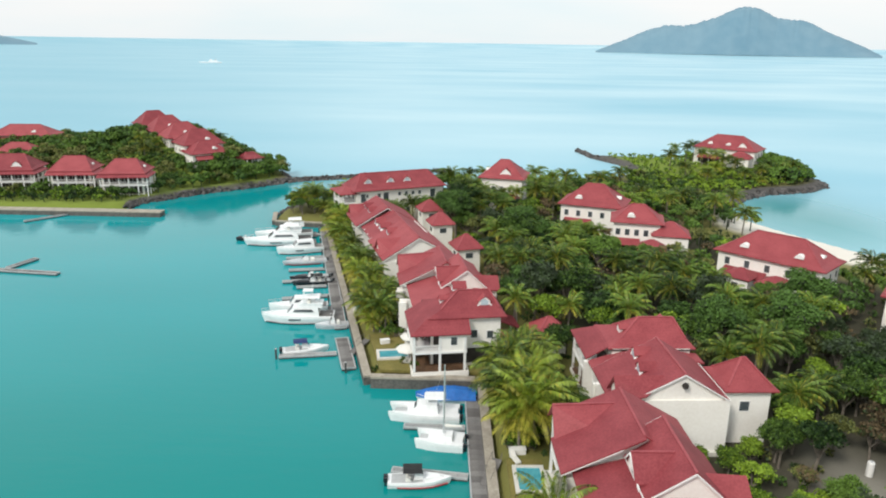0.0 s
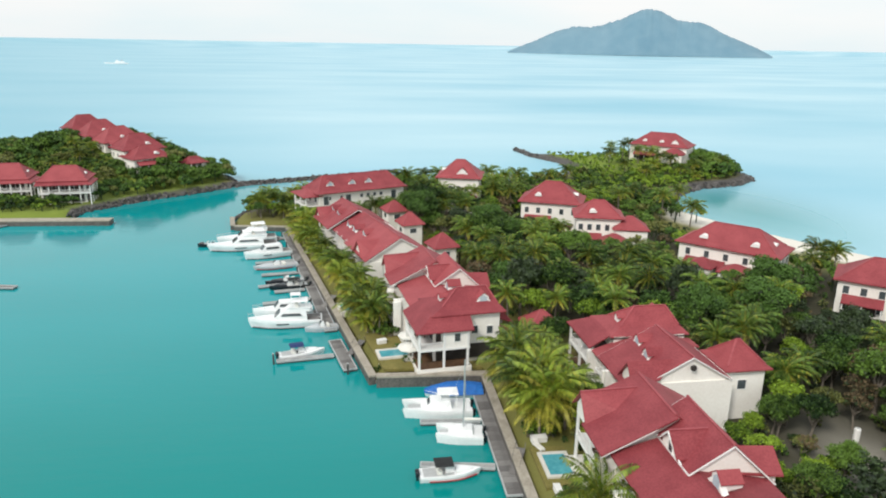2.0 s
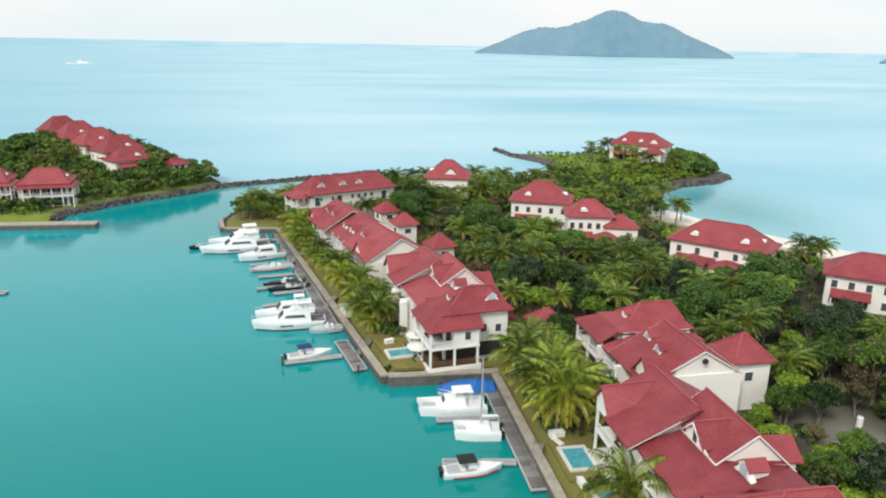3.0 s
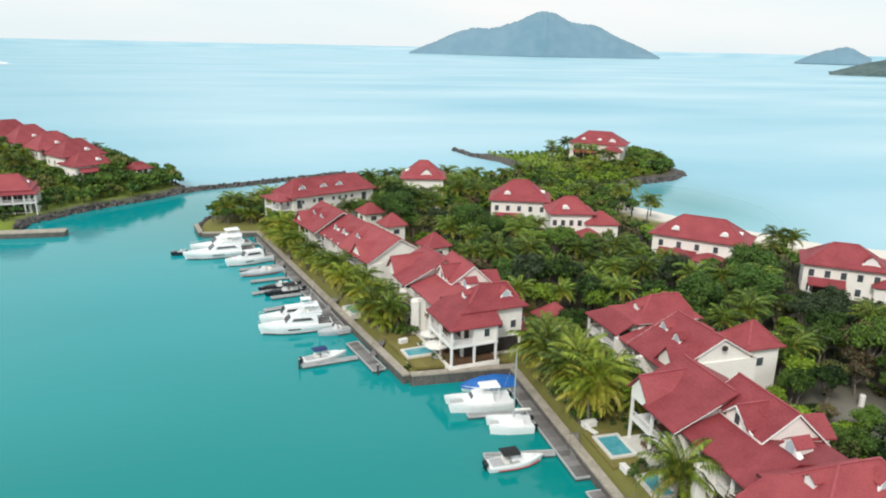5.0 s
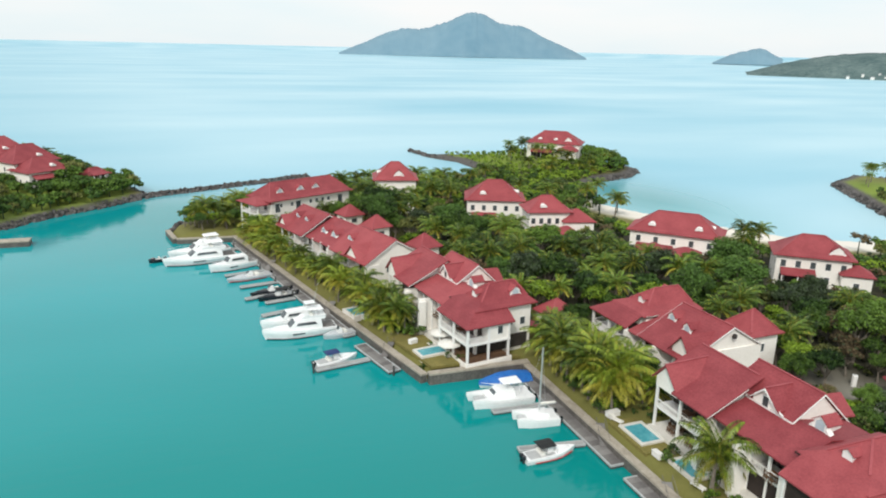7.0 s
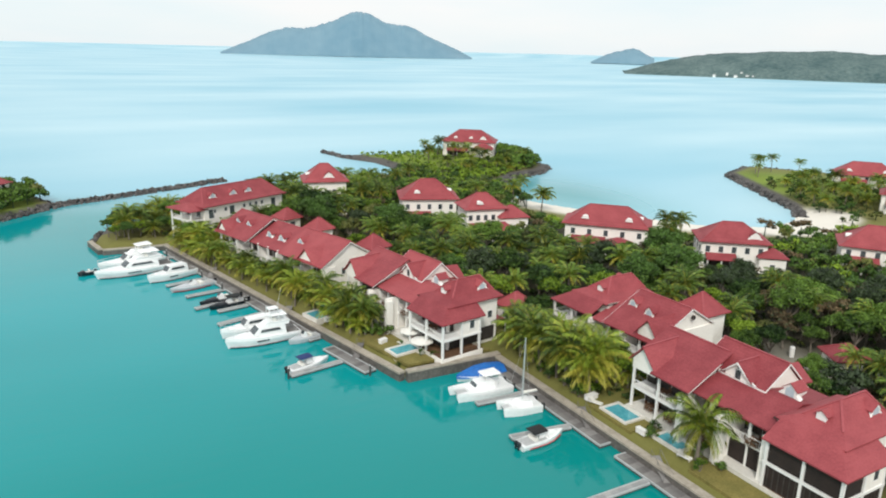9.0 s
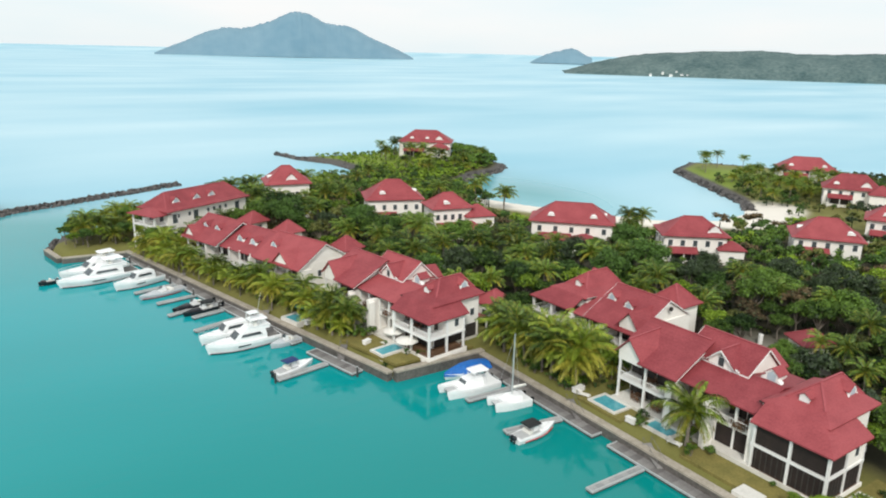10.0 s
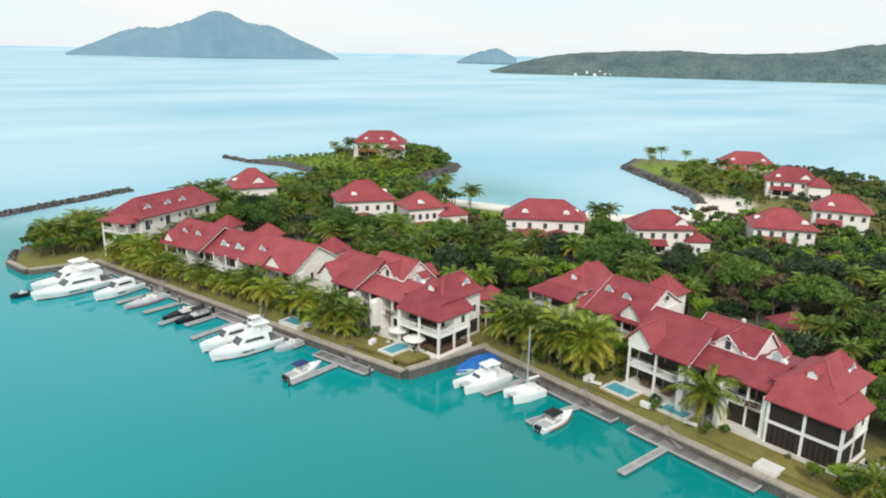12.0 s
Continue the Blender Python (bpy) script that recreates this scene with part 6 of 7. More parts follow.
def dining_set(vx, vy, vdeg, u, v, z, n):
    """A table with chairs on a villa's terrace; u, v in the villa's own plan."""
    m = turned(vx, vy, 2.0, vdeg)
    def at(a, b):
        w = m @ Vector((a, b, z))
        return w.x, w.y, w.z
    outdoor_table(*at(u, v), vdeg)
    for a, b, d in ((-0.85, -0.4, -90), (-0.85, 0.4, -90), (0.85, 0.0, 90), (0.0, 1.15, 180))[:n]:
        outdoor_chair(*at(u + a, v + b), vdeg + d)


for v, z in ((12.0, 3.55), (18.8, 3.55), (26.5, 3.55), (18.4, 0.45), (24.6, 0.45), (28.2, 0.45)):
    dining_set(12.6, 40.1, 0.5, 1.9, v, z, 4)
for u, v, z in ((1.4, 5.0, 3.62), (1.9, 13.0, 3.55), (1.9, 19.0, 3.55), (1.9, 26.5, 3.55), (1.9, 18.0, 0.45)):
    dining_set(-4.1, 96.6, 8, u, v, z, 4)


def quads_mesh(name, co, mats, index=None):
    """Leaves from an array (n, 4, 3)."""
    n = len(co)
    me = bpy.data.meshes.new(name)
    me.vertices.add(n * 4)
    me.vertices.foreach_set("co", np.ascontiguousarray(co, dtype=np.float32).reshape(-1))
    me.loops.add(n * 4)
    me.loops.foreach_set("vertex_index", np.arange(n * 4, dtype=np.int32))
    me.polygons.add(n)
    me.polygons.foreach_set("loop_start", np.arange(0, n * 4, 4, dtype=np.int32))
    for m in mats:
        me.materials.append(m)
    if index is not None:
        me.polygons.foreach_set("material_index", index.astype(np.int32))
    me.update(calc_edges=True)
    me.validate()
    return me


def leaf_cloud(rng, centres, radii, per, size, flat=0.75):
    """Diamond leaves spread over clumps of a crown."""
    out = []
    for c, r in zip(centres, radii):
        n = max(8, int(per * r * r))
        d = rng.normal(size=(n, 3))
        d /= np.linalg.norm(d, axis=1, keepdims=True)
        d[:, 2] = np.where(d[:, 2] < -0.35, -d[:, 2], d[:, 2])
        p = np.asarray(c) + d * (r * (0.62 + 0.62 * rng.random((n, 1)) ** 1.4)) * np.array([1, 1, flat])
        nrm = d + rng.normal(scale=0.8, size=(n, 3)) + np.array([0, 0, 0.35])
        nrm /= np.linalg.norm(nrm, axis=1, keepdims=True)
        t = np.cross(nrm, rng.normal(size=(n, 3)))
        t /= np.linalg.norm(t, axis=1, keepdims=True)
        b = np.cross(nrm, t)
        s = size * rng.uniform(0.6, 1.35, (n, 1))
        out.append(np.stack([p - t * s * 0.62, p - b * s * 0.36 - nrm * s * 0.1, p + t * s * 0.62, p + b * s * 0.36 - nrm * s * 0.1], 1))
    return np.concatenate(out)


def crown_layout(rng, R, H, n):
    """Clump centres of an uneven crown of radius R whose middle is at height H."""
    cs, rs = [], []
    for i in range(n):
        a = 2 * math.pi * (i + rng.uniform(0, 0.8)) / n * 2.4
        k = math.sqrt((i + 0.5) / n)
        cs.append((R * 0.72 * k * math.cos(a), R * 0.72 * k * math.sin(a), H + R * 0.36 * (1 - k * k) + rng.uniform(-0.24, 0.24) * R))
        rs.append(R * rng.uniform(0.2, 0.42))
    return cs, rs


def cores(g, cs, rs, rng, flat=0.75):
    """Dense inner foliage of each clump; callers colour it near-black as crown shade."""
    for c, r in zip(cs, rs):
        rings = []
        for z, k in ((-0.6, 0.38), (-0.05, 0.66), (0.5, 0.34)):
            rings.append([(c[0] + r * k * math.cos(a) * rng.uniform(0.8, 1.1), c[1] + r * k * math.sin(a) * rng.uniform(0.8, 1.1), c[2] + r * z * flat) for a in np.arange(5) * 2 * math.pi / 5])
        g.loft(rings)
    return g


def tree_proto(seed, R, H, n, mat, label, name="broadleaf_tree", per=190, size=0.3):
    rng = np.random.default_rng(seed)
    t = thing(name, label, "tree", turned(0, 0, -50, 0), "garden trees")
    cs, rs = crown_layout(rng, R, H, n)
    g = Geo()
    lean = rng.uniform(-0.5, 0.5, 2)
    fork = (lean[0], lean[1], H * 0.5)
    g.tube([(0, 0, -0.6), (lean[0] * 0.4, lean[1] * 0.4, H * 0.25), fork], [0.05 * H, 0.04 * H, 0.03 * H], 7)
    for c in cs[::2]:
        mid = ((fork[0] + c[0]) / 2 + rng.uniform(-0.3, 0.3), (fork[1] + c[1]) / 2, (fork[2] + c[2]) / 2 - 0.2)
        g.tube([fork, mid, c], [0.025 * H, 0.016 * H, 0.006 * H], 5)
    part("trunk", g, M_BARK, t)
    leaves = quads_mesh("crown", leaf_cloud(rng, cs, rs, per, size), [mat])
    cr = new("crown", leaves)
    cr.parent = t
    # dark inner foliage: shade between the leaf clumps put into its colour
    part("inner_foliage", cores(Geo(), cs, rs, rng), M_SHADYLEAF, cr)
    return t


def palm_proto(seed, H, upper, lower, label, fronds=24, reach=4.0, dry=0.3):
    """A coconut palm: a bent trunk and arching fronds whose long leaflets hang; the lowest fronds are yellowed."""
    rng = np.random.default_rng(seed)
    t = thing("coconut_palm", label, "palm tree", turned(0, 0, -50, 0), "coconut palms")
    bend = rng.uniform(-0.9, 0.9, 2)
    top = np.array([bend[0], bend[1], H])
    part("trunk", Geo().tube([(0, 0, -0.6), (bend[0] * 0.2, bend[1] * 0.2, H * 0.35), (bend[0] * 0.6, bend[1] * 0.6, H * 0.72), tuple(top)], [0.24, 0.17, 0.14, 0.12], 8), M_BARK, t)
    quads, kinds, stems = [], [], Geo()
    m, leaflets = 10, 30
    for i in range(fronds):
        k = (i + 0.5) / fronds
        a = i * 2.39996 + rng.uniform(-0.25, 0.25)
        pitch = radians(82 - 95 * k + rng.uniform(-8, 8))
        curl = radians(rng.uniform(70, 105)) * (1.05 - 0.35 * k)
        L = reach * rng.uniform(0.85, 1.1) * (0.82 + 0.3 * math.sin(math.pi * min(1, k + 0.15)))
        turn = rng.uniform(-0.35, 0.35)
        pts = [top.copy()]
        for j in range(m):
            s = (j + 0.5) / m
            p, az = pitch - curl * s ** 1.3, a + turn * s
            pts.append(pts[-1] + np.array([math.cos(p) * math.cos(az), math.cos(p) * math.sin(az), math.sin(p)]) * (L / m))
        stems.tube([tuple(pts[j]) for j in (0, 3, 6, 10)], [0.055, 0.04, 0.028, 0.01], 4)
        old = k > 1 - dry and rng.random() < 0.8
        for j in range(leaflets):
            s = 0.1 + 0.9 * (j + rng.uniform(0, 0.8)) / leaflets
            c = min(int(s * m), m - 1)
            p = pts[c] + (pts[c + 1] - pts[c]) * (s * m - c)
            along = (pts[c + 1] - pts[c]) * (m / L)
            side = np.cross(along, (0, 0, 1.0))
            side /= max(1e-6, np.linalg.norm(side))
            w = L * 0.235 * (0.45 + 0.55 * math.sin(math.pi * min(1.0, 0.18 + s * 0.72))) * (1 - 0.35 * s ** 4)
            for sd in (-1, 1):
                out = side * sd * 0.75 + along * 0.6 + np.array([0, 0, 0.18])
                mid = p + out * w * 0.5
                tip = p + out * w * 0.86 + np.array([0, 0, -w * rng.uniform(0.4, 0.85)])
                wd = along * 0.055 + np.array([0, 0, 0.012])
                quads.append([p - wd * 0.5, mid - wd, tip, mid + wd])
                kinds.append(1 if old or rng.random() < 0.06 else 0)
    cr = new("crown", quads_mesh("crown", np.array(quads), [upper, lower], np.array(kinds)))
    cr.parent = t
    part("frond_ribs", stems, lower, cr)
    nuts = Geo()
    for k in range(5):
        a = k * 1.3
        c = top + np.array([0.28 * math.cos(a), 0.28 * math.sin(a), -0.3])
        nuts.loft([[(c[0] + r * math.cos(b), c[1] + r * math.sin(b), c[2] + z) for b in np.arange(5) * 1.2566] for z, r in ((-0.16, 0.05), (0.0, 0.14), (0.16, 0.05))])
    part("coconuts", nuts, M_PALMY, cr)
    return t


def shrub_proto(seed, R, mat, label):
    rng = np.random.default_rng(seed)
    t = thing("shrub", label, "shrub", turned(0, 0, -50, 0), "garden shrubs")
    cs, rs = crown_layout(rng, R, R * 0.55, 5)
    g = Geo()
    for c in cs:
        g.tube([(0, 0, -0.4), (c[0] * 0.6, c[1] * 0.6, c[2])], [0.06, 0.03], 5)
    part("woody_base", g, M_BARK, t)
    cr = new("crown", quads_mesh("crown", leaf_cloud(rng, cs, rs, 190, 0.26), [mat]))
    cr.parent = t
    # inner foliage coloured near-black to stand for the shrub's inner shade
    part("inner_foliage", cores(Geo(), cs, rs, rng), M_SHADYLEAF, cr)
    return t


TREES = [
    tree_proto(11, 3.1, 5.0, 15, LEAF[0], "dense dark green broadleaf tree with rounded crown"),
    tree_proto(12, 3.6, 5.6, 17, LEAF[1], "spreading green broadleaf tree in the garden"),
    tree_proto(13, 2.6, 4.4, 14, LEAF[2], "olive-green broadleaf tree with loose crown", per=130),
    tree_proto(14, 3.0, 4.2, 15, LEAF[3], "bright green broadleaf tree with soft crown"),
    tree_proto(15, 4.0, 6.2, 19, LEAF[0], "large dark green broadleaf tree with broad crown"),
    tree_proto(16, 2.8, 5.2, 14, LEAF[1], "green broadleaf tree with uneven crown", per=150),
    tree_proto(18, 3.4, 5.4, 15, M_SHADYLEAF, "broadleaf tree with dense crown, leaves darkened as shade"),
    tree_proto(17, 2.7, 4.4, 14, LEAF[4], "brownish half-dry tree with thin crown", per=95),
]
PALMS = [
    palm_proto(21, 5.2, M_PALM, M_PALMY, "green coconut palm with arching fronds", 26, 4.0, 0.25),
    palm_proto(22, 4.0, M_PALMB, M_PALMY, "low coconut palm with yellowed lower fronds", 28, 4.3, 0.6),
    palm_proto(23, 6.8, M_PALM, M_PALMY, "tall green coconut palm with arching fronds", 24, 3.8, 0.2),
    palm_proto(24, 3.0, M_PALMB, M_PALMY, "young bushy coconut palm", 24, 3.7, 0.35),
]
SHRUBS = [
    shrub_proto(31, 1.2, LEAF[1], "rounded green garden shrub"),
    shrub_proto(32, 1.5, LEAF[3], "bright green garden shrub"),
    shrub_proto(33, 1.1, LEAF[0], "dark green garden shrub"),
]


def plant(kind, x, y, size=1.0, rng=None, deg=None):
    z = float(land_height(np.array([x]), np.array([y]))[0])
    m = turned(x, y, z, (rng or random).uniform(0, 360) if deg is None else deg)
    ob = copy_thing(kind, m)
    ob.scale = (size, size, size * (rng or random).uniform(0.92, 1.1))
    return ob


# Where buildings, pools and walks stand: x, y, half length, half depth, degrees.
KEEP = [(20.4, 55.5, 9.6, 17.5, 0), (1.5, 113.5, 9.6, 18, 8), (27.5, 88, 8.6, 13.5, 2), (37.6, 81.5, 4, 4, 2), (-11.5, 155, 8.2, 23.5, 17), (-13.8, 195.5, 17, 7.5, 25.4), (4.5, 144.0, 4.8, 4.8, 17), (-1, 164.2, 4.8, 4.8, 17), (-4, 180.2, 4.8, 4.8, 17),
        (53, 64.5, 4.2, 4.2, 0), (50.5, 70.5, 1.2, 2.8, 0), (17.5, 107, 3.6, 3.6, 8), (48, 67, 2.5, 5, 0)]
for row in HOUSES:
    KEEP.append((row[1], row[2], row[4] / 2 + 0.4, row[5] / 2 + 0.9, row[3]))
    for wx, wy, ww, wd, _, _ in row[11]:
        c, s = math.cos(radians(row[3])), math.sin(radians(row[3]))
        KEEP.append((row[1] + wx * c - wy * s, row[2] + wx * s + wy * c, ww / 2 + 0.8, wd / 2 + 0.8, row[3]))


def is_free(x, y, pad=0.0):
    for cx, cy, a, b, deg in KEEP:
        c, s = math.cos(radians(deg)), math.sin(radians(deg))
        u, v = (x - cx) * c + (y - cy) * s, -(x - cx) * s + (y - cy) * c
        if abs(u) < a + pad and abs(v) < b + pad:
            return False
    return True


def screened(x, y):
    """How far a tree may rise here: low in front of the houses, seen from the basin side."""
    for cx, cy, a, b, deg in KEEP:
        dx, dy = x - cx, y - cy
        k = -(dx * 0.72 + dy * 0.69)
        if 0 < k < 26 and abs(-dx * 0.69 + dy * 0.72) < a + 3 and abs(cx - 87) + abs(cy - 115.5) < 1:
            return 0.5
        if 0 < k < 16 and abs(dx * 0.69 - dy * 0.72) < 7 and abs(cx - 48) + abs(cy - 67) < 1:
            return 0.5
        if 0 < k < 20 and abs(cx - 117) + abs(cy - 97.3) < 1:
            continue
        if 0 < k < 18 and abs(-dx * 0.69 + dy * 0.72) < a and cx > 30:
            return 0.62
        if 0 < k < 15 and abs(-dx * 0.69 + dy * 0.72) < a:
            return 0.84
    return 1.0


def scatter(n, box, poly, gap, test, low, high, seed, pad=1.4, shore=3.2):
    """Up to n places on the land, gap metres apart, clear of the buildings: x, y and a size."""
    r = np.random.default_rng(seed)
    px, py = r.uniform(box[0], box[1], n * 14), r.uniform(box[2], box[3], n * 14)
    ok = shore_distance(px, py, poly) > shore
    out, cells = [], {}
    for x, y in zip(px[ok].tolist(), py[ok].tolist()):
        ci, cj = int(x // gap), int(y // gap)
        if any((x - a) ** 2 + (y - b) ** 2 < gap * gap for i in (-1, 0, 1) for j in (-1, 0, 1) for a, b in cells.get((ci + i, cj + j), ())):
            continue
        if not test(x, y) or not is_free(x, y, pad):
            continue
        cells.setdefault((ci, cj), []).append((x, y))
        out.append((x, y, r.uniform(low, high)))
        if len(out) >= n:
            break
    return out


rg = random.Random(77)
# wooded middle of the island
spots = [(x, y) for x, y, _ in scatter(620, (2, 134, 44, 240), MAIN, 3.6, lambda x, y: x > (37 if y < 72 else 24 if y < 110 else 13 - 0.16 * (y - 110)) and beach_gap(x, y) > (13 if y > 186 else 36 if x < 118 else 21) and not (x > 60 and y > 236 - 0.2 * x), 1, 1, 78, 1.2)]
spots.sort(key=lambda p: p[0] + p[1] * 0.6)
far_spots = spots[285:]
for x, y in spots[:285]:
    s = screened(x, y)
    r = rg.random()
    if r < (0.36 if x < 52 and y > 84 else 0.12 if y < 112 else 0.22):
        plant(PALMS[rg.choice((0, 2, 2))], x, y, rg.uniform(0.9, 1.2) * min(1.0, 0.15 + s), rg)
    else:
        k = rg.choices(range(8), (1, 2, 4, 6, 0, 3, 0.5, 2) if x < 58 and y < 96 else (3, 2, 3, 0.8, 3, 2, 9, 0.8) if y < 112 and x > 64 else (4, 4, 4, 2.6, 2, 4, 1.5, 2.2))[0]
        plant(TREES[k], x, y, rg.uniform(0.75, 1.35) * s * (0.8 if x < 58 and y < 96 else 1.0), rg)

# strip between the quay and the houses
strip = []
for _ in range(1500):
    k = rg.random()
    bx, by = on_line((-31.0, 188.0), (-12.0, 112.0), k, 0)
    x, y = bx + rg.uniform(0.5, 6.8), by + rg.uniform(-1, 1)
    if not is_free(x, y, 0.3) or any((x - a) ** 2 + (y - b) ** 2 < 1.95 ** 2 for a, b in strip):
        continue
    strip.append((x, y))
    plant(PALMS[rg.choices(range(4), (2, 4, 0.6, 6))[0]], x, y, rg.uniform(0.62, 1.02), rg)
    if len(strip) > 135:
        break
# palm clumps by the second quay
for x, y, k, s in ((9.6, 90.5, 0, 1.1), (11.8, 87.0, 1, 1.15), (9.4, 84.0, 1, 1.1), (13.0, 82.5, 0, 0.95), (10.2, 79.6, 1, 1.2), (13.6, 78.4, 2, 0.95), (9.6, 76.4, 1, 1.1), (13.2, 92.6, 0, 0.85), (10.8, 95.4, 0, 0.9),
                   (12.9, 95.0, 3, 1.0), (15.0, 97.5, 0, 0.85), (12.6, 99.6, 0, 0.9), (10.2, 56.8, 3, 1.45), (9.2, 88.0, 1, 1.25), (12.4, 90.0, 1, 1.1), (11.4, 83.8, 1, 1.3), (9.0, 81.4, 0, 1.2), (11.8, 77.2, 1, 1.35), (14.6, 80.6, 1, 1.05), (11.6, 93.4, 1, 1.2), (9.2, 93.4, 3, 1.3), (9.6, 35.0, 3, 1.0), (10.6, 30.5, 1, 0.95), (9.2, 26.0, 0, 1.0), (14.2, 28.5, 3, 1.0),
                   (16.9, 76.0, 3, 0.9), (-10.6, 113.0, 0, 0.95), (-12.4, 115.6, 1, 1.0), (-10.8, 118.6, 0, 0.9), (-13.6, 119.4, 3, 1.0)):
    plant(PALMS[k], x, y, s, rg)
for x, y, k, s in ((15.0, 76.6, 3, 0.85), (16.2, 79.4, 1, 0.8), (17.6, 82.0, 0, 0.7), (18.6, 74.6, 3, 0.8), (-8.4, 116.5, 1, 0.55), (18.3, 101.5, 1, 0.8), (20.0, 104.0, 3, 0.7)):
    plant(TREES[k], x, y, s, rg)
for x, y, k, s in ((8.8, 41.2, 3, 0.42), (9.6, 38.8, 3, 0.5), (8.6, 36.6, 1, 0.45), (10.8, 36.4, 3, 0.5), (9.4, 33.2, 3, 0.55), (12.2, 32.4, 3, 0.6), (10.6, 30.0, 1, 0.6), (14.6, 31.0, 3, 0.6), (9.0, 27.6, 3, 0.6), (25.5, 38.0, 1, 0.8), (27.5, 43.0, 3, 0.8), (28.0, 35.0, 0, 0.9), (24.0, 33.0, 3, 0.7)):
    plant(TREES[k], x, y, s, rg)
for x, y, k, s in ((30.5, 72.6, 3, 0.5), (33.6, 71.6, 3, 0.62), (37.0, 73.6, 3, 0.6), (40.4, 74.6, 1, 0.62), (43.6, 77.0, 3, 0.7), (44.4, 81.6, 1, 0.8), (34.6, 67.4, 3, 0.72), (33.0, 62.6, 3, 0.66), (35.6, 58.6, 1, 0.72), (33.8, 54.0, 3, 0.7), (36.4, 50.0, 2, 0.8), (33.6, 46.0, 3, 0.75), (38.6, 63.4, 3, 0.55), (40.6, 68.6, 2, 0.55), (32.2, 41.6, 1, 0.8)):
    plant(TREES[k], x, y, s, rg)
# quay end garden
for _ in range(300):
    x, y = rg.uniform(-46, -22), rg.uniform(197.5, 222)
    if float(shore_distance(np.array([x]), np.array([y]), MAIN)[0]) < 2.2 or not is_free(x, y, 0.8) or any((x - a) ** 2 + (y - b) ** 2 < 2.5 ** 2 for a, b in spots):
        continue
    spots.append((x, y))
    if rg.random() < 0.55:
        plant(PALMS[rg.choice((0, 1, 3, 3))], x, y, rg.uniform(0.8, 1.05), rg)
    else:
        plant(TREES[rg.choice((1, 3, 0))], x, y, rg.uniform(0.6, 0.85), rg)
for x, y, k, s in ((-27.0, 183.5, 1, 0.75), (-24.6, 181.0, 3, 0.7), (-27.4, 188.0, 0, 0.7), (-25.6, 178.0, 1, 0.6), (-21.0, 182.0, 0, 0.75), (-16.0, 184.5, 1, 0.7), (-10.5, 184.0, 3, 0.8), (-5.0, 189.0, 1, 0.9), (1.5, 190.0, 0, 0.9)):
    plant(TREES[k], x, y, s, rg)
for x, y, k, s in ((-24.8, 185.6, 0, 0.9), (-22.6, 178.4, 3, 0.9), (-18.5, 182.5, 0, 0.9), (-12.5, 187.0, 0, 1.0)):
    plant(PALMS[k], x, y, s, rg)
for x, y, k, s in ((-19.0, 180.6, 1, 0.9), (-8.0, 188.0, 0, 1.0), (-2.0, 192.0, 0, 1.1), (4.0, 194.0, 2, 0.9), (8.0, 200.0, 0, 1.2), (12.0, 203.0, 2, 1.0), (17.0, 204.5, 0, 1.1), (22.0, 203.0, 2, 0.9), (27.0, 205.0, 0, 1.2), (6.0, 206.0, 2, 1.0), (29.0, 211.0, 2, 1.1), (7.5, 212.0, 2, 1.1), (32.0, 199.0, 2, 1.0), (36.0, 208.0, 0, 1.2), (46.0, 203.0, 2, 1.0), (52.0, 196.0, 0, 1.2), (58.0, 205.0, 2, 1.0), (64.0, 196.0, 2, 1.1), (70.0, 205.0, 0, 1.2), (76.0, 192.0, 2, 1.0), (80.0, 182.0, 0, 1.1), (84.0, 199.0, 2, 1.0)):
    plant(PALMS[k], x, y, s, rg)
# tall palms by the beach and on the spit
for x, y, s in ((87, 136, 1.0), (84.5, 133.5, 0.85), (89.5, 133, 0.95), (91.5, 137, 0.8), (212, 204, 0.9), (217, 206, 0.8), (224, 205, 0.9), (206, 198, 0.7), (230, 196, 0.8), (103, 290, 0.9), (98, 284, 0.9), (96, 292, 0.8), (8, 222, 1.1), (3, 218, 1.15), (30, 226, 1.1), (35, 224, 1.0), (-3, 214, 1.0), (0, 222, 1.1), (40, 228, 1.1), (52, 230, 1.0), (60, 236, 1.0), (14, 230, 1.1), (24, 234, 1.0)):
    plant(PALMS[2], x, y, s, rg)
for x, y, _ in scatter(26, (168, 215, 140, 182), MAIN, 5.0, lambda x, y: True, 1, 1, 91) + scatter(16, (88, 130, 250, 280), MAIN, 5.0, lambda x, y: True, 1, 1, 92) + scatter(22, (-118, -62, 240, 320), LEFT, 5.5, lambda x, y: y - 0.8 * x > 345, 1, 1, 93):
    plant(PALMS[rg.choice((0, 0, 3))], x, y, rg.uniform(0.75, 1.05), rg)
# garden shrubs
for x, y, k, s in ((-6.0, 100.5, 2, 0.8), (-10.3, 100.4, 0, 0.7), (-7.0, 106.0, 2, 0.7), (-4.2, 99.0, 1, 0.6), (-7.8, 111.0, 0, 1.5), (-6.6, 113.6, 2, 1.6), (9.4, 63.8, 0, 1.0), (11.2, 64.8, 2, 1.1), (8.8, 55.0, 1, 0.8), (11.4, 54.0, 0, 0.9), (11.6, 57.2, 1, 1.1), (10.0, 42.0, 1, 0.5), (11.6, 45.5, 0, 0.5), (9.2, 33.0, 1, 1.3), (11.5, 32.0, 0, 1.3), (13.5, 30.5, 1, 1.4), (8.8, 29.0, 1, 1.3), (9.2, 38.0, 1, 0.8)):
    plant(SHRUBS[k], x, y, s, rg)
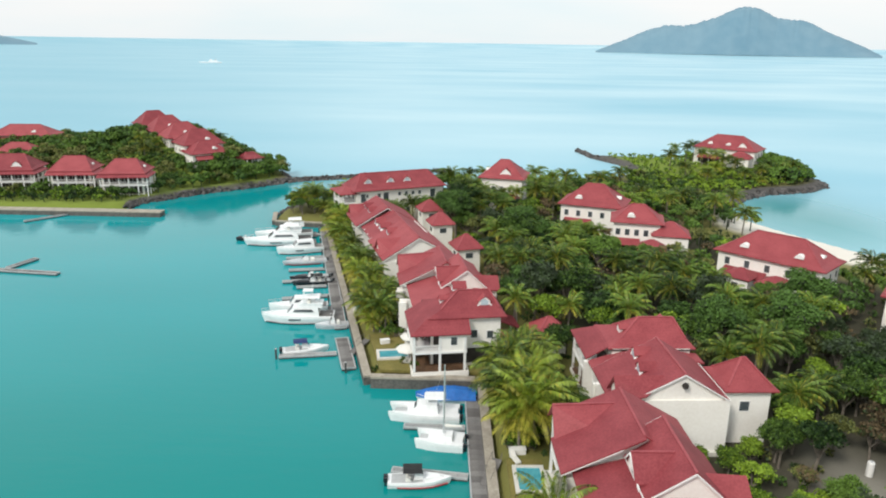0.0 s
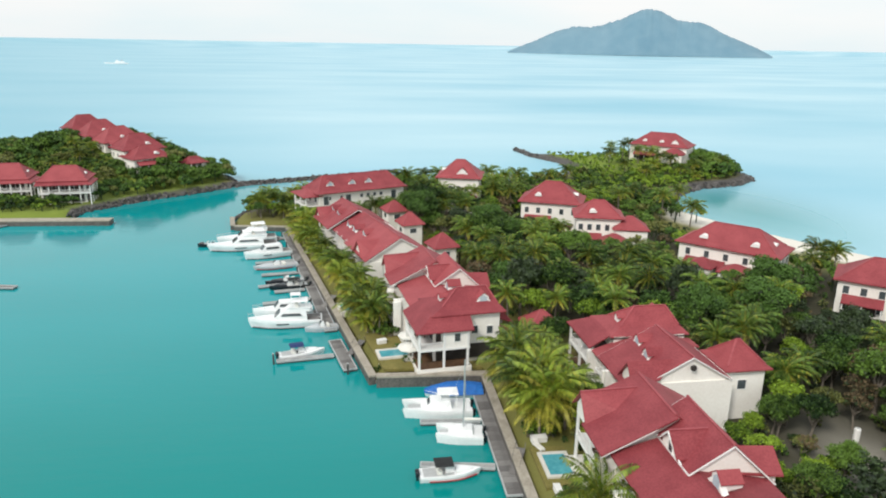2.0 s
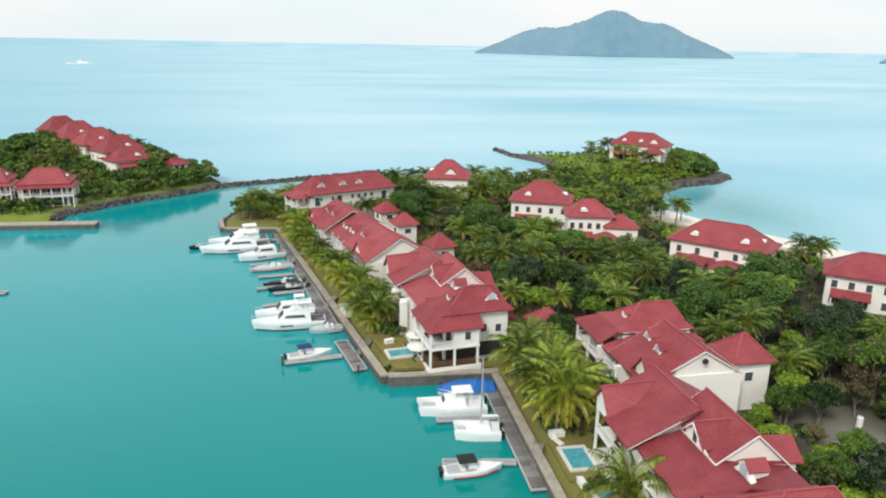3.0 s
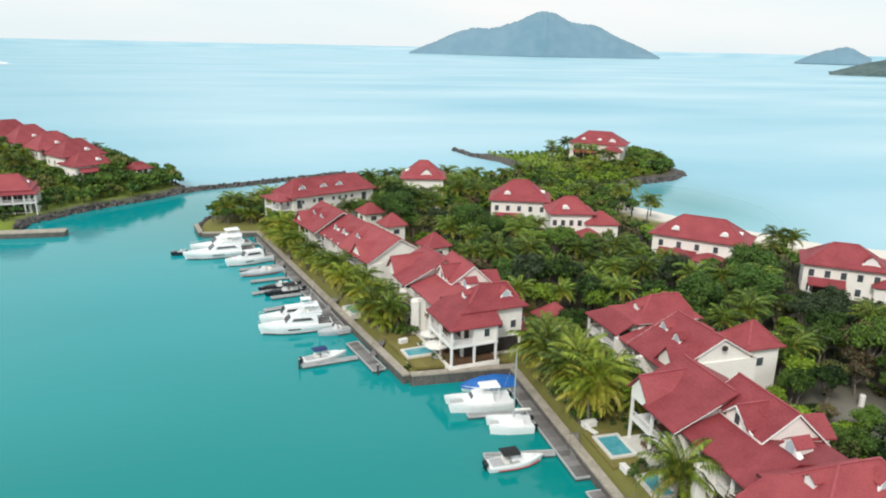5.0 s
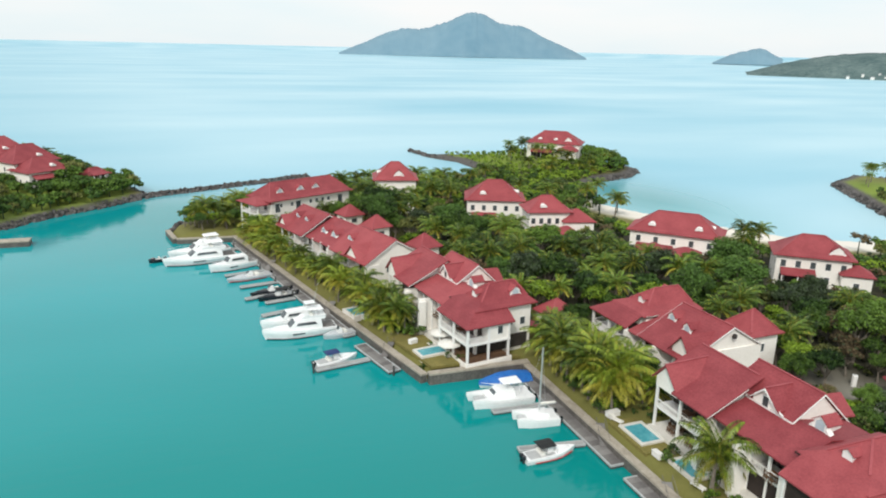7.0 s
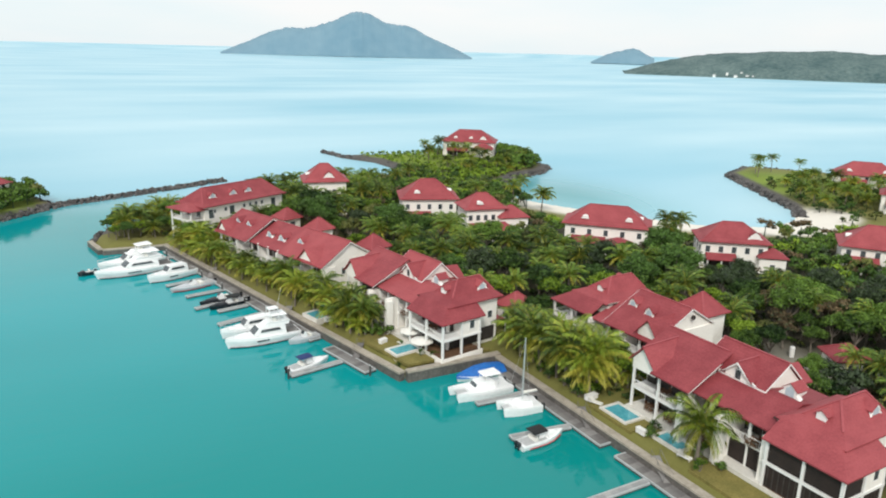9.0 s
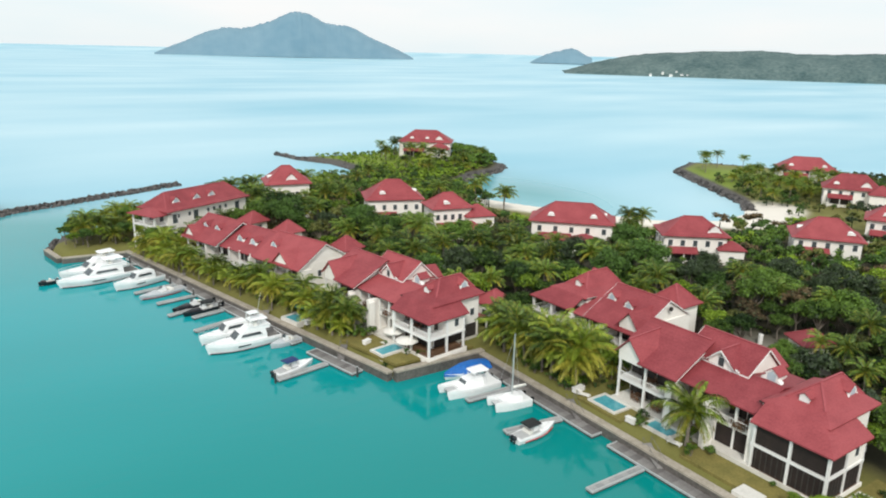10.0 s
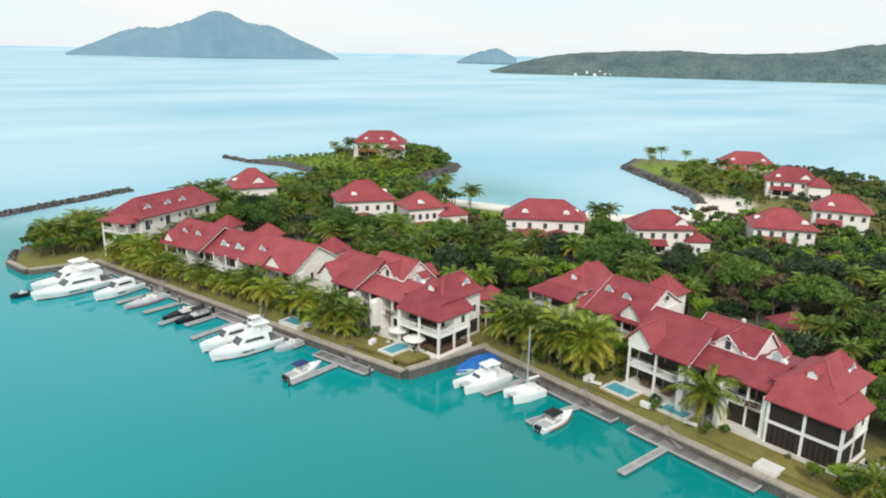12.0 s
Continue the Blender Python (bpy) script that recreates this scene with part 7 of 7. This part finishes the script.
for _ in range(46):
    x, y = rg.uniform(8.3, 12.5), rg.uniform(76.5, 96)
    plant(SHRUBS[rg.choice((0, 1, 2))], x, y, rg.uniform(0.6, 1.1), rg)
# bushes behind the near villa
for _ in range(60):
    x, y = rg.uniform(32, 50), rg.uniform(42, 74)
    if is_free(x, y, 0.8):
        plant(SHRUBS[rg.choice((1, 1, 0, 2))], x, y, rg.uniform(0.9, 1.7), rg)
for _ in range(170):
    k = rg.random()
    bx, by = on_line((-30.5, 187.0), (-12.0, 110.0), k, 0)
    x, y = bx + rg.uniform(1.8, 8.0), by + rg.uniform(-1, 1)
    if is_free(x, y, -0.4):
        plant(SHRUBS[rg.choice((0, 1, 2, 1))], x, y, rg.uniform(0.7, 1.3), rg)


def woods(name, label, places, mats, seed, size=0.75, per=26, big=3.0, lift=0.72):
    """Far trees in one sheet of leaves over dense inner clumps."""
    rng = np.random.default_rng(seed)
    leaves, g, idx = [], Geo(), []
    for x, y, s in places:
        z = float(land_height(np.array([x]), np.array([y]))[0])
        cs, rs = crown_layout(rng, big * s, big * s * lift, 6)
        cs = [(a + x, b + y, c + z) for a, b, c in cs]
        q = leaf_cloud(rng, cs, rs, per, size * (0.7 + 0.3 * s))
        leaves.append(q)
        idx.append(np.full(len(q), rng.integers(0, len(mats))))
        cores(g, cs, rs, rng)
        g.tube([(x, y, z - 0.5), (x, y, z + big * s)], [0.22, 0.12], 5)
    ob = tagged(new(name, quads_mesh(name, np.concatenate(leaves), mats, np.concatenate(idx))), label, "woods", kind="stuff")
    # inner clumps take the darkened leaf colour in place of crown shade
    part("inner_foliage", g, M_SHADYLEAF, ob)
    return ob


woods("woods", "dense mixed green trees behind the houses", [(x, y, rg.uniform(0.8, 1.2) * screened(x, y)) for x, y in far_spots], [LEAF[0], LEAF[1], LEAF[2], LEAF[0], LEAF[1], LEAF[3], LEAF[4]], 41, 0.55, 46, lift=0.95)
woods("woods", "trees and scrub on the rocky headland", scatter(230, (72, 146, 236, 318), MAIN, 2.6, lambda x, y: not (x < 105 and y > 258), 0.45, 0.95, 42), [LEAF[3], LEAF[3], LEAF[1], LEAF[3]], 43, 0.6, 44, lift=0.55)
woods("woods", "taller trees at the headland tip", scatter(34, (122, 146, 256, 300), MAIN, 3.2, lambda x, y: True, 1.1, 1.6, 71), [LEAF[1], LEAF[0]], 72)
woods("woods", "low bright scrub on the headland slope", scatter(210, (74, 112, 240, 318), MAIN, 2.2, lambda x, y: True, 0.2, 0.5, 62, shore=1.6), [LEAF[3], LEAF[3], LEAF[1]], 63)
woods("woods", "dense trees on the hill across the channel", [(x, y, k * (1.5 if y - 0.8 * x > 370 or x > -84 else 1.0)) for x, y, k in scatter(760, (-205, -56, 212, 335), LEFT, 2.9, lambda x, y: not (y < 216 and x < -95), 0.6, 1.15, 44, 0.2, 1.4)], [LEAF[1], LEAF[0], LEAF[0], LEAF[1], LEAF[2]], 45, 0.62, 44, lift=0.5)
woods("woods", "garden bushes beside the far quay", scatter(80, (-150, -99, 208, 220), LEFT, 2.1, lambda x, y: True, 0.35, 0.75, 64, 0.3, 1.6), [LEAF[1], LEAF[3], LEAF[0]], 65)
# shade over these eastern woods is put into the dark leaf colour
woods("woods", "dense trees east of the houses", scatter(360, (100, 258, 20, 150), MAIN, 4.0, lambda x, y: beach_gap(x, y) > (36 if x < 118 else 27), 0.75, 1.15, 46), [M_SHADYLEAF, M_SHADYLEAF, LEAF[0], LEAF[2]], 47, 0.6, 44, lift=0.85)
woods("woods", "trees on the grassy spit", scatter(170, (160, 262, 128, 205), MAIN, 2.9, lambda x, y: y < 184 - 0.1 * (x - 200) and beach_gap(x, y) > 9, 0.4, 0.95, 48), [LEAF[0], LEAF[1], LEAF[2]], 49, 0.6, 44, lift=0.55)
woods("woods", "trees along the seaward shore", scatter(190, (-14, 84, 200, 266), MAIN, 3.0, lambda x, y: True, 0.6, 1.0, 50), LEAF[:4], 51, 0.6, 44, lift=0.6)
# half of these trees carry shade in their leaf colour too
woods("woods", "dense trees near the garden paths", scatter(130, (26, 110, 12, 62), MAIN, 4.2, lambda x, y: True, 0.8, 1.15, 52), [M_SHADYLEAF, LEAF[0], LEAF[2], M_SHADYLEAF], 53, 0.45, 80, lift=0.95)
woods("undergrowth", "low green scrub under the trees", scatter(900, (-4, 132, 30, 238), MAIN, 2.2, lambda x, y: beach_gap(x, y) > 25 and x > 12 - 0.16 * max(0, y - 100), 0.25, 0.5, 54, 0.4), [M_SHADYLEAF, LEAF[0], LEAF[2], LEAF[1]], 55, 0.45, 34, lift=0.45)
woods("undergrowth", "low bushes and garden plants before the houses", scatter(200, (-32, 10, 100, 200), MAIN, 1.9, lambda x, y: -31.5 + 0.226 * (191 - y) + 1.8 < x < -31.5 + 0.226 * (191 - y) + 8.5 and y > 113, 0.2, 0.4, 56, -0.3, 1.2), [LEAF[1], LEAF[3], LEAF[3]], 57, 0.34, 60, lift=0.4)
woods("undergrowth", "low bushes round the villa gardens", scatter(150, (8, 30, 20, 110), MAIN, 1.9, lambda x, y: not (8 < x < 12.4 and 38 < y < 76) and not (12 < x < 20 and 32 < y < 40), 0.18, 0.36, 58, 0.2, 1.2), [LEAF[1], LEAF[3], LEAF[0]], 59, 0.3, 70, lift=0.4)
for kind in TREES + PALMS + SHRUBS:
    for o in (*kind.children_recursive, kind):
        bpy.data.objects.remove(o)
